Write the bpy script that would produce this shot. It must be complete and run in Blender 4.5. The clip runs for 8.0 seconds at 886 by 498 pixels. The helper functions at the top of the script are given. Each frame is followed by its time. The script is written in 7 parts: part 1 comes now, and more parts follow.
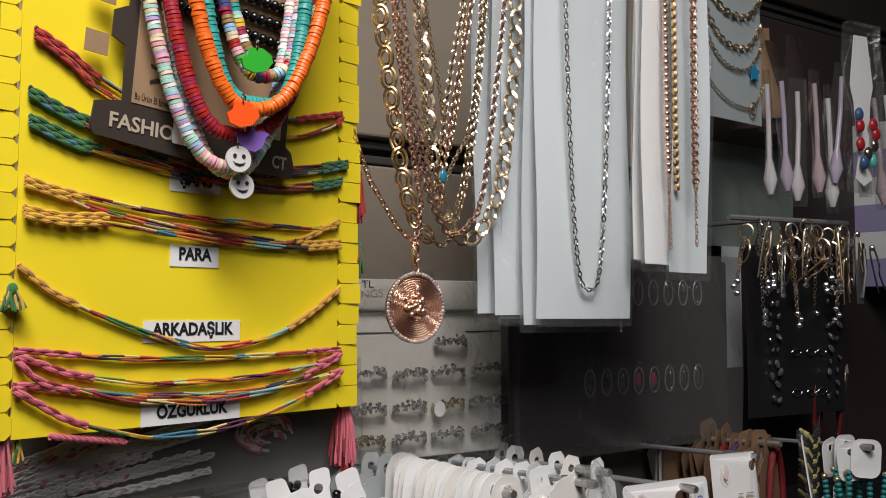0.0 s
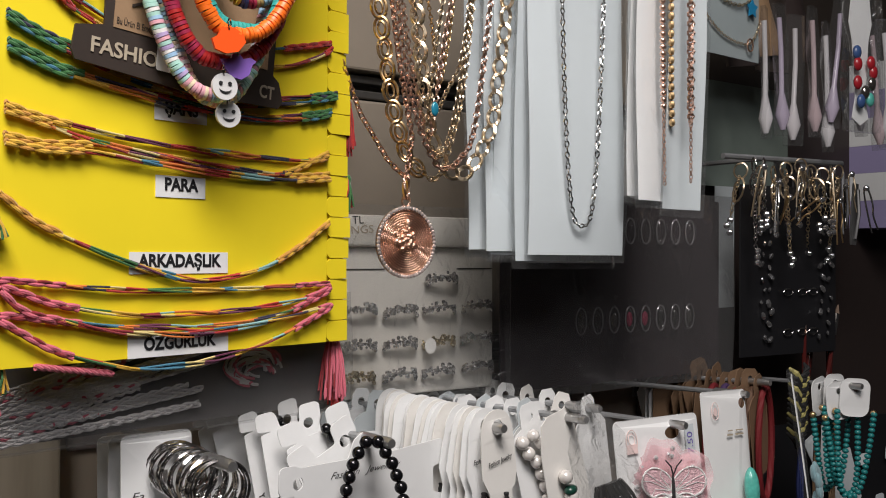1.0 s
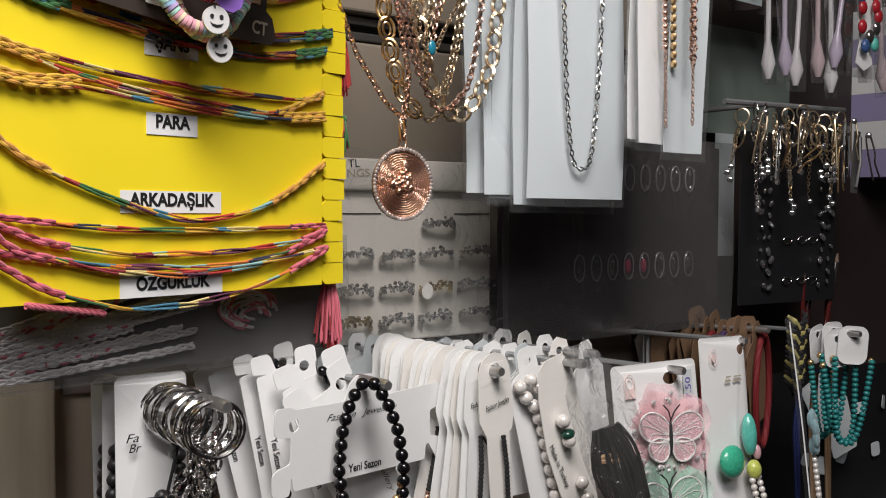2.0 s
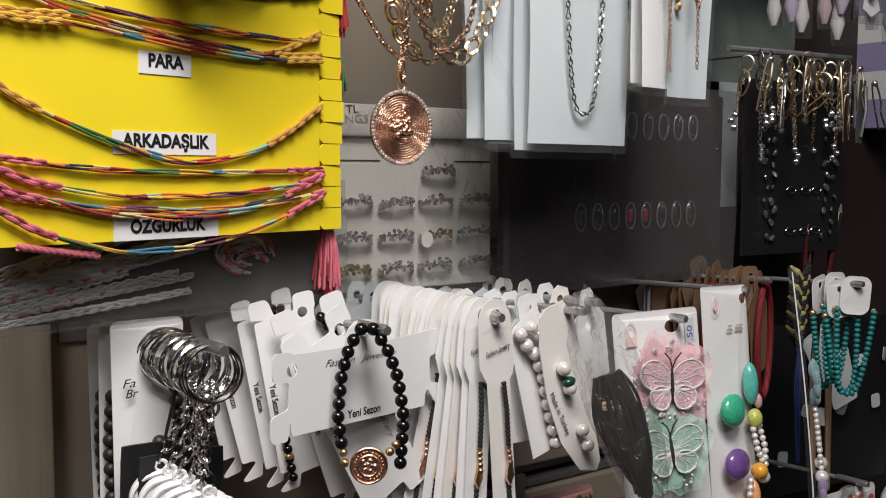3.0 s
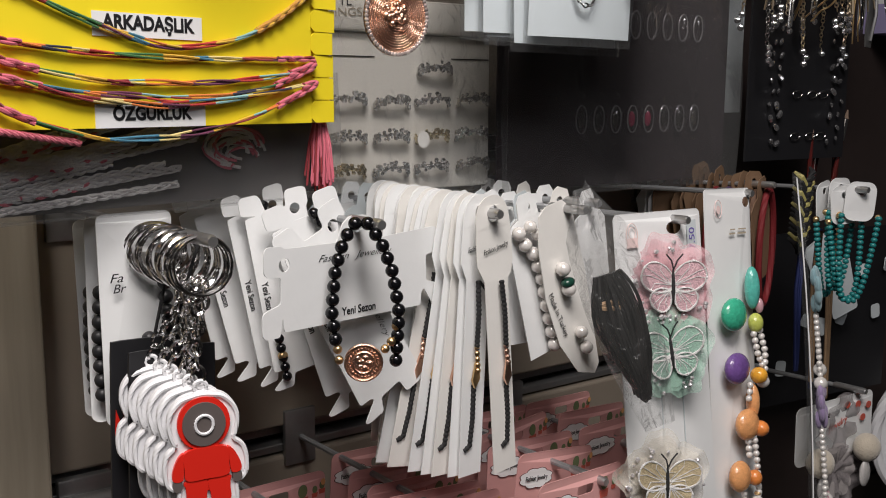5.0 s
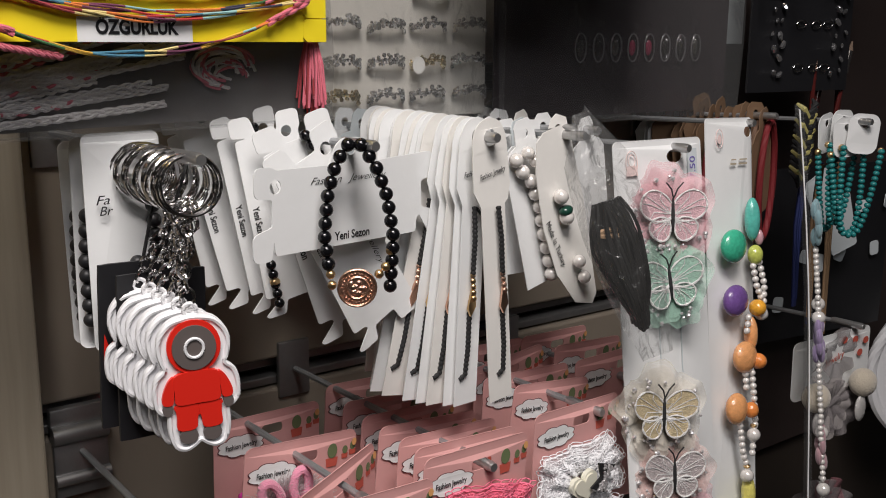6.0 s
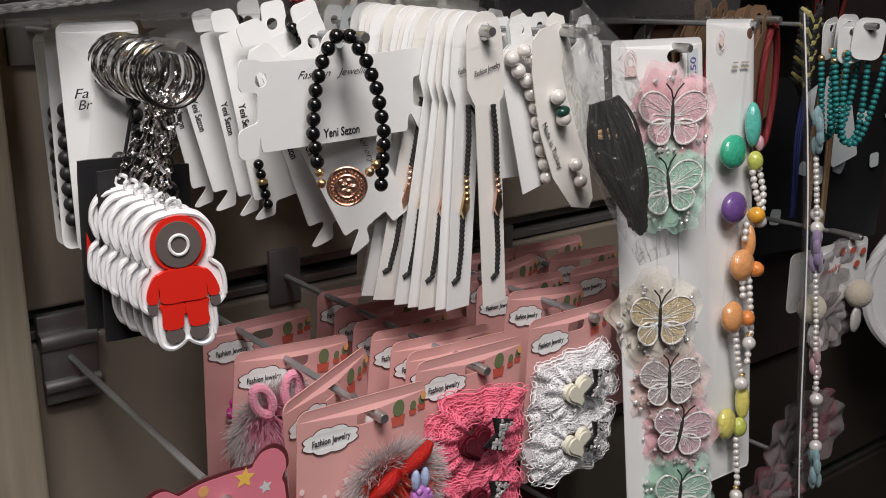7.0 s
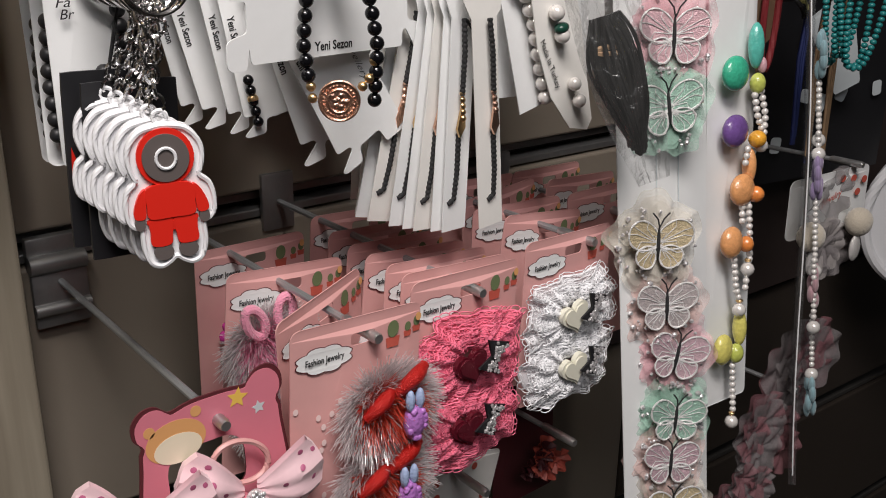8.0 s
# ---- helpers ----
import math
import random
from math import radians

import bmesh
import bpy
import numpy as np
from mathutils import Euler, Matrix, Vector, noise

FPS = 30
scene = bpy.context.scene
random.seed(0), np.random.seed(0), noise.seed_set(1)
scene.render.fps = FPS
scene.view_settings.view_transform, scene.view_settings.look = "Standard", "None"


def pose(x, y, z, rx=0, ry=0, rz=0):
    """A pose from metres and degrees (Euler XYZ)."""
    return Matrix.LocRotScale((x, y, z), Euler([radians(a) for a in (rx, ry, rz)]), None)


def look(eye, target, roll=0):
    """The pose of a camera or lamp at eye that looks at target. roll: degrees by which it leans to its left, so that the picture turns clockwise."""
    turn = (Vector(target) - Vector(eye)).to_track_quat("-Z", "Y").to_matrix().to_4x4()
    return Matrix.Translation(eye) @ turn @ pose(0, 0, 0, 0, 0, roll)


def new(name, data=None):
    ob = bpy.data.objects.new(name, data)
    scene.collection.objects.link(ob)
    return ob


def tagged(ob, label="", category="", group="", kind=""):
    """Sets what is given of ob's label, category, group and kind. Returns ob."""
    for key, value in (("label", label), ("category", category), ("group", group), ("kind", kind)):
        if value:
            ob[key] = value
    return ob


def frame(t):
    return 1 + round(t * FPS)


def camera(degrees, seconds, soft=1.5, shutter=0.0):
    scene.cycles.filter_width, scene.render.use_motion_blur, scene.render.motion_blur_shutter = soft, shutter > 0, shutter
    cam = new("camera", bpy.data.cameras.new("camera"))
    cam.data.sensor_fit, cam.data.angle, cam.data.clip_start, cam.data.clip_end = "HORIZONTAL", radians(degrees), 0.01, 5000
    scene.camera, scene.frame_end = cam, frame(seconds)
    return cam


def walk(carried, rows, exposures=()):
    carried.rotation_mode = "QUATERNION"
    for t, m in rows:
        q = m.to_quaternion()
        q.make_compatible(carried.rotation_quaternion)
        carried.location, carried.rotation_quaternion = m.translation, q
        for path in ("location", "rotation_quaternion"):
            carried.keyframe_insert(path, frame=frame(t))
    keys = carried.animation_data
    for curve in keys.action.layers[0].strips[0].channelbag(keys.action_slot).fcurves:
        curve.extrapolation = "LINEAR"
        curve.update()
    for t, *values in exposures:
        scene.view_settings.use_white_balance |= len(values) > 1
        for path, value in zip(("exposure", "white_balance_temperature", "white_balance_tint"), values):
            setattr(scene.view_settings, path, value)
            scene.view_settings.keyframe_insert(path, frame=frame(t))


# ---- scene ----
cam = camera(48.4, 8.0, 1.0)
METRES, EYE, TILT, LEAN, TURN = 0.1, 1.5, 3.5, 0.0, -36.0
ROWS = [
    (0.0, 0.0, 0.0, 0.0, -0.0, 0.0, -0.0),
    (0.5, 0.005, 0.0321, -0.0308, -0.23, -1.55, -0.09),
    (1.0, 0.0079, 0.0676, -0.0678, -0.44, -3.14, -0.24),
    (1.5, 0.0079, 0.1031, -0.1063, -0.55, -4.43, -0.32),
    (3.0, 0.0115, 0.2103, -0.2327, -0.6, -8.09, -0.3),
    (3.5, 0.0102, 0.2411, -0.2709, -0.6, -9.04, -0.31),
    (4.0, 0.0115, 0.2745, -0.3131, -0.6, -10.17, -0.33),
    (5.5, 0.0224, 0.3774, -0.4592, -0.83, -13.96, -0.44),
    (6.0, 0.0232, 0.4252, -0.531, -0.93, -15.7, -0.56),
    (6.5, 0.0285, 0.476, -0.6146, -1.01, -17.8, -0.6),
    (7.0, 0.036, 0.516, -0.6839, -1.21, -20.1, -0.7),
    (7.5, 0.0403, 0.546, -0.7475, -1.33, -21.91, -0.77),
    (8.0, 0.0429, 0.5732, -0.8103, -1.41, -23.63, -0.82),
]
walk(cam, [(t, pose(0, 0, EYE, TILT, LEAN, TURN) @ pose(METRES * x, METRES * y, METRES * z, 90 + pitch, roll, yaw)) for t, x, y, z, yaw, pitch, roll in ROWS],
     [(0.0, -0.06), (1.5, 0.12), (3.5, 0.18), (5.5, 0.17), (8.0, 0.28)])

# ---- world and lights ----
from mathutils.geometry import tessellate_polygon
import colorsys

world = bpy.data.worlds.new("shop_air")
scene.world = world
world.use_nodes = True
world.node_tree.nodes["Background"].inputs[0].default_value = (0.75, 0.85, 1.0, 1)
world.node_tree.nodes["Background"].inputs[1].default_value = 0.008


def area_lamp(name, eye, target, sx, sy, power, colour, spread=180):
    data = bpy.data.lights.new(name, "AREA")
    data.shape, data.size, data.size_y, data.energy, data.color = "RECTANGLE", sx, sy, power, colour
    data.spread = math.radians(spread)
    ob = new(name, data)
    ob.matrix_world = look(eye, target)
    return ob


area_lamp("ceiling_lamp_near", (-0.08, -0.14, 2.36), (0.22, 0.45, 1.52), 0.62, 0.34, 4.8, (1.0, 0.935, 0.90), 88)
# unseen fill from the front, added to lift dark parts; no shop lamp
area_lamp("front_fill_lamp", (-0.15, -0.85, 2.30), (0.3, 0.5, 1.5), 0.9, 0.3, 4.0, (1.0, 0.975, 1.0))


# ---- materials ----
def material(name, colour, rough=0.5, metal=0.0, scale=0.0, vary=0.0, bump=0.0, bump_scale=0.0, spread=0.0, coat=0.0, sheen=0.0, through_light=0.0):
    """Principled surface; vary: large and small tone changes; spread: change from object to object or from piece to piece."""
    mat = bpy.data.materials.new(name)
    mat.use_nodes = True
    tree = mat.node_tree
    bsdf = tree.nodes["Principled BSDF"]
    bsdf.inputs["Base Color"].default_value = (*colour, 1)
    bsdf.inputs["Roughness"].default_value = rough
    bsdf.inputs["Metallic"].default_value = metal
    bsdf.inputs["Coat Weight"].default_value = coat
    bsdf.inputs["Sheen Weight"].default_value = sheen
    if through_light:
        bsdf.inputs["Transmission Weight"].default_value = through_light
    coords = tree.nodes.new("ShaderNodeTexCoord")

    def tone(fac, low, high):
        ramp = tree.nodes.new("ShaderNodeMapRange")
        ramp.inputs["To Min"].default_value, ramp.inputs["To Max"].default_value = low, high
        tree.links.new(fac, ramp.inputs["Value"])
        return ramp.outputs[0]

    def clouds(size, detail=4):
        tex = tree.nodes.new("ShaderNodeTexNoise")
        tex.inputs["Scale"].default_value, tex.inputs["Detail"].default_value = size, detail
        tree.links.new(coords.outputs["Object"], tex.inputs["Vector"])
        return tex.outputs["Fac"]

    value = None
    if vary:
        a, b = tone(clouds(scale), 1 - vary, 1 + vary), tone(clouds(scale * 9), 1 - vary * 0.6, 1 + vary * 0.6)
        mul = tree.nodes.new("ShaderNodeMath")
        mul.operation = "MULTIPLY"
        tree.links.new(a, mul.inputs[0]), tree.links.new(b, mul.inputs[1])
        value = mul.outputs[0]
    if spread:
        info = tree.nodes.new("ShaderNodeNewGeometry")
        r = tone(info.outputs["Random Per Island"], 1 - spread, 1 + spread)
        if value:
            mul = tree.nodes.new("ShaderNodeMath")
            mul.operation = "MULTIPLY"
            tree.links.new(value, mul.inputs[0]), tree.links.new(r, mul.inputs[1])
            r = mul.outputs[0]
        value = r
    if value:
        mix = tree.nodes.new("ShaderNodeVectorMath")
        mix.operation = "SCALE"
        mix.inputs[0].default_value = colour
        tree.links.new(value, mix.inputs["Scale"])
        tree.links.new(mix.outputs[0], bsdf.inputs["Base Color"])
    if bump:
        node = tree.nodes.new("ShaderNodeBump")
        node.inputs["Strength"].default_value, node.inputs["Distance"].default_value = bump, 0.001
        tree.links.new(clouds(bump_scale, 3), node.inputs["Height"])
        tree.links.new(node.outputs[0], bsdf.inputs["Normal"])
    return mat


def film_material(name, tint, gloss=0.16, rough=0.12, wrinkle=0.5, wrinkle_scale=40, veil=0.0):
    """Thin clear plastic: lets light straight through, with wrinkled gloss and a slight milky veil."""
    mat = bpy.data.materials.new(name)
    mat.use_nodes = True
    tree = mat.node_tree
    tree.nodes.remove(tree.nodes["Principled BSDF"])
    out = tree.nodes["Material Output"]
    clear, shine, milk = (tree.nodes.new("ShaderNodeBsdf" + k) for k in ("Transparent", "Glossy", "Diffuse"))
    clear.inputs[0].default_value = (*tint, 1)
    shine.inputs["Roughness"].default_value = rough
    milk.inputs[0].default_value = (0.75, 0.76, 0.76, 1)
    fres, bump, tex, co = (tree.nodes.new("ShaderNode" + k) for k in ("Fresnel", "Bump", "TexNoise", "TexCoord"))
    tex.inputs["Scale"].default_value, tex.inputs["Detail"].default_value, tex.inputs["Distortion"].default_value = wrinkle_scale, 3, 1.2
    bump.inputs["Strength"].default_value, bump.inputs["Distance"].default_value = wrinkle, 0.004
    tree.links.new(co.outputs["Object"], tex.inputs["Vector"])
    tree.links.new(tex.outputs["Fac"], bump.inputs["Height"])
    tree.links.new(bump.outputs[0], shine.inputs["Normal"]), tree.links.new(bump.outputs[0], fres.inputs["Normal"])
    fres.inputs["IOR"].default_value = 1.3 + gloss
    a, b = tree.nodes.new("ShaderNodeMixShader"), tree.nodes.new("ShaderNodeMixShader")
    a.inputs[0].default_value = veil
    tree.links.new(clear.outputs[0], a.inputs[1]), tree.links.new(milk.outputs[0], a.inputs[2])
    held = tree.nodes.new("ShaderNodeMath")
    held.operation = "MINIMUM"
    held.inputs[1].default_value = 0.30
    tree.links.new(fres.outputs[0], held.inputs[0])
    tree.links.new(held.outputs[0], b.inputs[0])
    tree.links.new(a.outputs[0], b.inputs[1]), tree.links.new(shine.outputs[0], b.inputs[2])
    tree.links.new(b.outputs[0], out.inputs["Surface"])
    return mat


def fibre_material(name, colour, gloss=0.12, spread=0.12):
    """Fine fibres and threads: light passes through them as much as it bounces off."""
    mat = material(name, colour, 0.6, spread=spread)
    tree = mat.node_tree
    bsdf, out = tree.nodes["Principled BSDF"], tree.nodes["Material Output"]
    thin, shine, a, b = (tree.nodes.new("ShaderNode" + k) for k in ("BsdfTranslucent", "BsdfGlossy", "MixShader", "MixShader"))
    thin.inputs[0].default_value = (*colour, 1)
    shine.inputs["Roughness"].default_value = 0.25
    a.inputs[0].default_value, b.inputs[0].default_value = 0.55, gloss
    tree.links.new(bsdf.outputs[0], a.inputs[1]), tree.links.new(thin.outputs[0], a.inputs[2])
    tree.links.new(a.outputs[0], b.inputs[1]), tree.links.new(shine.outputs[0], b.inputs[2])
    tree.links.new(b.outputs[0], out.inputs["Surface"])
    return mat


def grain_material(name, light, dark, stretch, rough=0.5, size=9.0):
    """Laminate with long grain streaks."""
    mat = material(name, light, rough)
    tree = mat.node_tree
    co, mp, tex, ramp = (tree.nodes.new("ShaderNode" + k) for k in ("TexCoord", "Mapping", "TexNoise", "ValToRGB"))
    mp.inputs["Scale"].default_value = stretch
    tex.inputs["Scale"].default_value, tex.inputs["Detail"].default_value = size, 8
    ramp.color_ramp.elements[0].position, ramp.color_ramp.elements[1].position = 0.3, 0.7
    ramp.color_ramp.elements[0].color, ramp.color_ramp.elements[1].color = (*dark, 1), (*light, 1)
    tree.links.new(co.outputs["Object"], mp.inputs[0]), tree.links.new(mp.outputs[0], tex.inputs["Vector"])
    tree.links.new(tex.outputs["Fac"], ramp.inputs[0])
    tree.links.new(ramp.outputs[0], tree.nodes["Principled BSDF"].inputs["Base Color"])
    return mat


PAPER = material("white_card", (0.78, 0.79, 0.79), 0.45, scale=14, vary=0.035, bump=0.12, bump_scale=160)
PAPER_WARM = material("cream_card", (0.77, 0.755, 0.72), 0.5, scale=14, vary=0.05, bump=0.12, bump_scale=160)
PAPER_GREY = material("bluish_card", (0.57, 0.62, 0.64), 0.4, scale=14, vary=0.04)
YELLOW = material("yellow_plastic_card", (0.88, 0.70, 0.025), 0.38, scale=7, vary=0.04, bump=0.06, bump_scale=30)
KRAFT = material("brown_kraft_card", (0.30, 0.19, 0.105), 0.7, scale=25, vary=0.10, bump=0.15, bump_scale=300)
KRAFT_DARK = material("dark_brown_print", (0.035, 0.025, 0.02), 0.55, scale=30, vary=0.2)
KRAFT_DULL = material("dull_kraft_card", (0.20, 0.12, 0.068), 0.75, scale=25, vary=0.12, bump=0.15, bump_scale=300, spread=0.2)
INK = material("black_ink", (0.012, 0.012, 0.014), 0.5)
INK_FADED = material("faded_print", (0.42, 0.36, 0.27), 0.6)
BLACK_CARD = material("black_card", (0.010, 0.010, 0.012), 0.5, scale=20, vary=0.15)
PINK_CARD = material("pink_printed_card", (0.66, 0.35, 0.335), 0.42, scale=14, vary=0.05, bump=0.08, bump_scale=120)
PINK_DEEP = material("deep_pink_card", (0.66, 0.20, 0.26), 0.42, scale=14, vary=0.05)
PRINT_RED = material("red_print", (0.52, 0.10, 0.07), 0.5)
PRINT_GREEN = material("green_print", (0.15, 0.19, 0.09), 0.5)
PRINT_ORANGE = material("orange_print", (0.70, 0.36, 0.14), 0.5)
PRINT_CREAM = material("cream_print", (0.82, 0.74, 0.56), 0.5)
PRINT_STAR = material("yellow_print", (0.80, 0.52, 0.10), 0.5)
PRINT_PALE = material("pale_pink_print", (0.80, 0.62, 0.60), 0.5)
# maroon of printed outlines; also stands in for shaded pink and red
PRINT_MAROON_AND_SHADE = material("maroon_print_and_shade", (0.10, 0.02, 0.025), 0.5)
STEEL = material("chromed_steel", (0.70, 0.69, 0.69), 0.17, 1.0, scale=60, vary=0.08)
DULL_STEEL = material("dull_grey_steel", (0.34, 0.35, 0.36), 0.34, 0.55, scale=50, vary=0.15)
ALU = material("grey_aluminium", (0.30, 0.30, 0.30), 0.42, 0.8, scale=30, vary=0.12)
ALU_BRIGHT = material("brushed_aluminium_tip", (0.46, 0.46, 0.46), 0.3, 0.85, scale=90, vary=0.15, bump=0.3, bump_scale=500)
SILVER = material("silver_metal", (0.80, 0.79, 0.77), 0.16, 1.0)
GOLD = material("gold_metal", (0.72, 0.50, 0.26), 0.33, 1.0, spread=0.25)
PALE_GOLD = material("pale_gold_metal", (0.74, 0.61, 0.44), 0.33, 1.0, spread=0.3)
ROSE = material("rose_gold_metal", (0.74, 0.47, 0.35), 0.30, 1.0, spread=0.2, bump=0.45, bump_scale=1300)
COPPER = material("rose_copper_metal", (0.78, 0.54, 0.44), 0.36, 1.0, spread=0.25)
BLACK_BEAD = material("black_glossy_bead", (0.005, 0.005, 0.006), 0.07)
MATT_BEAD = material("black_matt_bead", (0.018, 0.018, 0.02), 0.45)
CORD = material("black_cord", (0.012, 0.012, 0.013), 0.7, bump=0.6, bump_scale=900)
PEARL = material("white_pearl", (0.74, 0.71, 0.68), 0.2, 0.22, coat=1.0, spread=0.08)
TURQUOISE = material("turquoise_bead", (0.016, 0.17, 0.17), 0.35, spread=0.45)
CRYSTAL = material("clear_crystal", (0.80, 0.81, 0.82), 0.08, 0.85, spread=0.3)
DARK_CRYSTAL = material("smoky_crystal", (0.32, 0.30, 0.28), 0.12, 0.9, spread=0.6)
RING_METAL = material("crystal_ring_metal", (0.74, 0.73, 0.72), 0.14, 0.92, spread=0.45)
RING_GOLD = material("golden_ring_metal", (0.74, 0.64, 0.46), 0.16, 0.92, spread=0.45)
BOX_LINING = material("cream_ring_pad", (0.70, 0.67, 0.61), 0.75, scale=20, vary=0.05, bump=0.3, bump_scale=500)
RUBBER = material("white_rubber", (0.80, 0.80, 0.82), 0.42, scale=40, vary=0.03)
RED_RUBBER = material("red_rubber", (0.70, 0.022, 0.012), 0.4)
GREY_RUBBER = material("grey_rubber", (0.12, 0.10, 0.095), 0.45)
BLACKPACK = material("black_blister_card", (0.026, 0.016, 0.020), 0.5, scale=20, vary=0.3)
DARK_WALL = material("dark_brown_board", (0.035, 0.024, 0.022), 0.6, scale=8, vary=0.2)
CLEAR = film_material("clear_bag", (0.97, 0.975, 0.98), 0.10, 0.10, 0.55, 45, 0.02)
FOIL = film_material("crinkled_bag", (0.93, 0.93, 0.93), 0.04, 0.18, 0.85, 85, 0.034)
POUCH = film_material("grey_pouch_film", (0.90, 0.90, 0.90), -0.13, 0.14, 0.6, 35, 0.02)
SLAT = material("beige_slat_board", (0.240, 0.205, 0.165), 0.5, scale=5, vary=0.05, bump=0.06, bump_scale=220)
# brown boards, darkened beyond their own brown to stand in for shade
SLAT_BROWN_SHADED = material("brown_shaded_slat_board", (0.040, 0.031, 0.025), 0.5, scale=5, vary=0.10, bump=0.06, bump_scale=220)
GROOVE = material("dark_groove_rail", (0.10, 0.095, 0.09), 0.42, 0.6, scale=30, vary=0.2)
POST = grain_material("pale_wood_laminate", (0.30, 0.265, 0.205), (0.215, 0.185, 0.14), (14, 14, 0.8))
# unseen walls and ceiling, made dark grey to cut bounced light
PLASTER = material("low_bounce_plaster", (0.26, 0.25, 0.24), 0.8, scale=2, vary=0.05)
FLOORING = grain_material("grey_floor_laminate", (0.24, 0.22, 0.20), (0.16, 0.145, 0.13), (1, 12, 1))


# ---- mesh tools ----
class Shape:
    """Gathers vertices and faces; slot is the material slot of what is added next."""

    def __init__(self):
        self.v, self.f, self.m, self.slot = [], [], [], 0

    def add(self, verts, faces):
        n = len(self.v)
        self.v.extend(tuple(p) for p in verts)
        self.f.extend(tuple(i + n for i in f) for f in faces)
        self.m.extend([self.slot] * len(faces))

    def tube(self, pts, r, n=6, closed=False, caps=True):
        pts = [Vector(p) for p in pts]
        k, rings, up = len(pts), [], Vector((0.31, 0.2, 0.93))
        for i, p in enumerate(pts):
            a = pts[i - 1] if i or closed else p
            b = pts[(i + 1) % k] if i + 1 < k or closed else p
            d = (b - a).normalized()
            side = d.cross(up)
            side = d.cross(Vector((1, 0, 0))) if side.length < 0.1 else side
            side.normalize()
            other = d.cross(side)
            rr = r(i / max(1, k - 1)) if callable(r) else r
            rings.extend(p + (side * math.cos(6.28319 * j / n) + other * math.sin(6.28319 * j / n)) * rr for j in range(n))
        faces = []
        for i in range(k if closed else k - 1):
            o, q = i * n, ((i + 1) % k) * n
            faces.extend((o + j, o + (j + 1) % n, q + (j + 1) % n, q + j) for j in range(n))
        if caps and not closed:
            faces += [tuple(reversed(range(n))), tuple(range((k - 1) * n, k * n))]
        self.add(rings, faces)

    def ball(self, c, r, seg=10, rings=7, turn=None):
        c, r = Vector(c), Vector(r) if hasattr(r, "__len__") else Vector((r, r, r))
        verts = [Vector((0, 0, r.z))]
        for i in range(1, rings):
            a = math.pi * i / rings
            verts += [Vector((r.x * math.sin(a) * math.cos(6.28319 * j / seg), r.y * math.sin(a) * math.sin(6.28319 * j / seg), r.z * math.cos(a))) for j in range(seg)]
        verts.append(Vector((0, 0, -r.z)))
        faces = [(0, 1 + j, 1 + (j + 1) % seg) for j in range(seg)]
        for i in range(rings - 2):
            o, q = 1 + i * seg, 1 + (i + 1) * seg
            faces += [(o + j, q + j, q + (j + 1) % seg, o + (j + 1) % seg) for j in range(seg)]
        o, last = 1 + (rings - 2) * seg, len(verts) - 1
        faces += [(o + (j + 1) % seg, o + j, last) for j in range(seg)]
        self.add([c + (turn @ p if turn else p) for p in verts], faces)

    def loop(self, c, a, b, r, turn=None, n=16, k=5):
        """An oval ring of half-axes a (x) and b (z) and wire radius r, in its own xz plane."""
        pts = [Vector((a * math.cos(6.28319 * i / n), 0, b * math.sin(6.28319 * i / n))) for i in range(n)]
        self.tube([Vector(c) + (turn @ p if turn else p) for p in pts], r, k, closed=True)

    def plate(self, outline, depth, y=0.0, holes=(), at=(0, 0), bend=None):
        """A flat piece in the xz plane, from y (back) to y - depth (front); bend(x, z) shifts y."""
        loops = [[(x + at[0], z + at[1]) for x, z in o] for o in (outline, *holes)]
        tris = tessellate_polygon([[Vector((x, z, 0)) for x, z in o] for o in loops])
        flat = [p for o in loops for p in o]
        n = len(flat)
        off = [bend(x, z) if bend else 0.0 for x, z in flat]
        verts = [(x, y - depth + o, z) for (x, z), o in zip(flat, off)] + [(x, y + o, z) for (x, z), o in zip(flat, off)]
        faces = []
        for a, b, c in tris:
            (ax, az), (bx, bz), (cx, cz) = flat[a], flat[b], flat[c]
            if (bx - ax) * (cz - az) - (bz - az) * (cx - ax) < 0:
                b, c = c, b
            faces += [(a, b, c), (a + n, c + n, b + n)]
        s = 0
        for o in loops:
            k = len(o)
            faces += [(s + i, s + i + n, s + (i + 1) % k + n, s + (i + 1) % k) for i in range(k)]
            s += k
        self.add(verts, faces)

    def sheet(self, w, h, depth, y=0.0, at=(0, 0), bend=None, nx=8, nz=10, corner=0.0):
        """A rectangular card, hanging from z = 0 down to -h, finely divided so that it may bend."""
        front, back, faces = [], [], []
        for j in range(nz + 1):
            for i in range(nx + 1):
                x, z = w * (i / nx - 0.5), -h * j / nz
                dx, dz = abs(x) - (w / 2 - corner), abs(z + h / 2) - (h / 2 - corner)
                if dx > 0 and dz > 0 and corner:
                    l = math.hypot(dx, dz)
                    if l > corner:
                        x = math.copysign(w / 2 - corner + dx / l * corner, x)
                        z = -h / 2 + math.copysign(h / 2 - corner + dz / l * corner, z + h / 2)
                o = bend(x, z) if bend else 0.0
                front.append((x + at[0], y - depth + o, z + at[1]))
                back.append((x + at[0], y + o, z + at[1]))
        n, row = len(front), nx + 1
        for j in range(nz):
            for i in range(nx):
                a = j * row + i
                faces += [(a, a + row, a + row + 1, a + 1), (a + n, a + 1 + n, a + row + 1 + n, a + row + n)]
        rim = list(range(row)) + [j * row + nx for j in range(1, nz + 1)] + [nz * row + i for i in range(nx - 1, -1, -1)] + [j * row for j in range(nz - 1, 0, -1)]
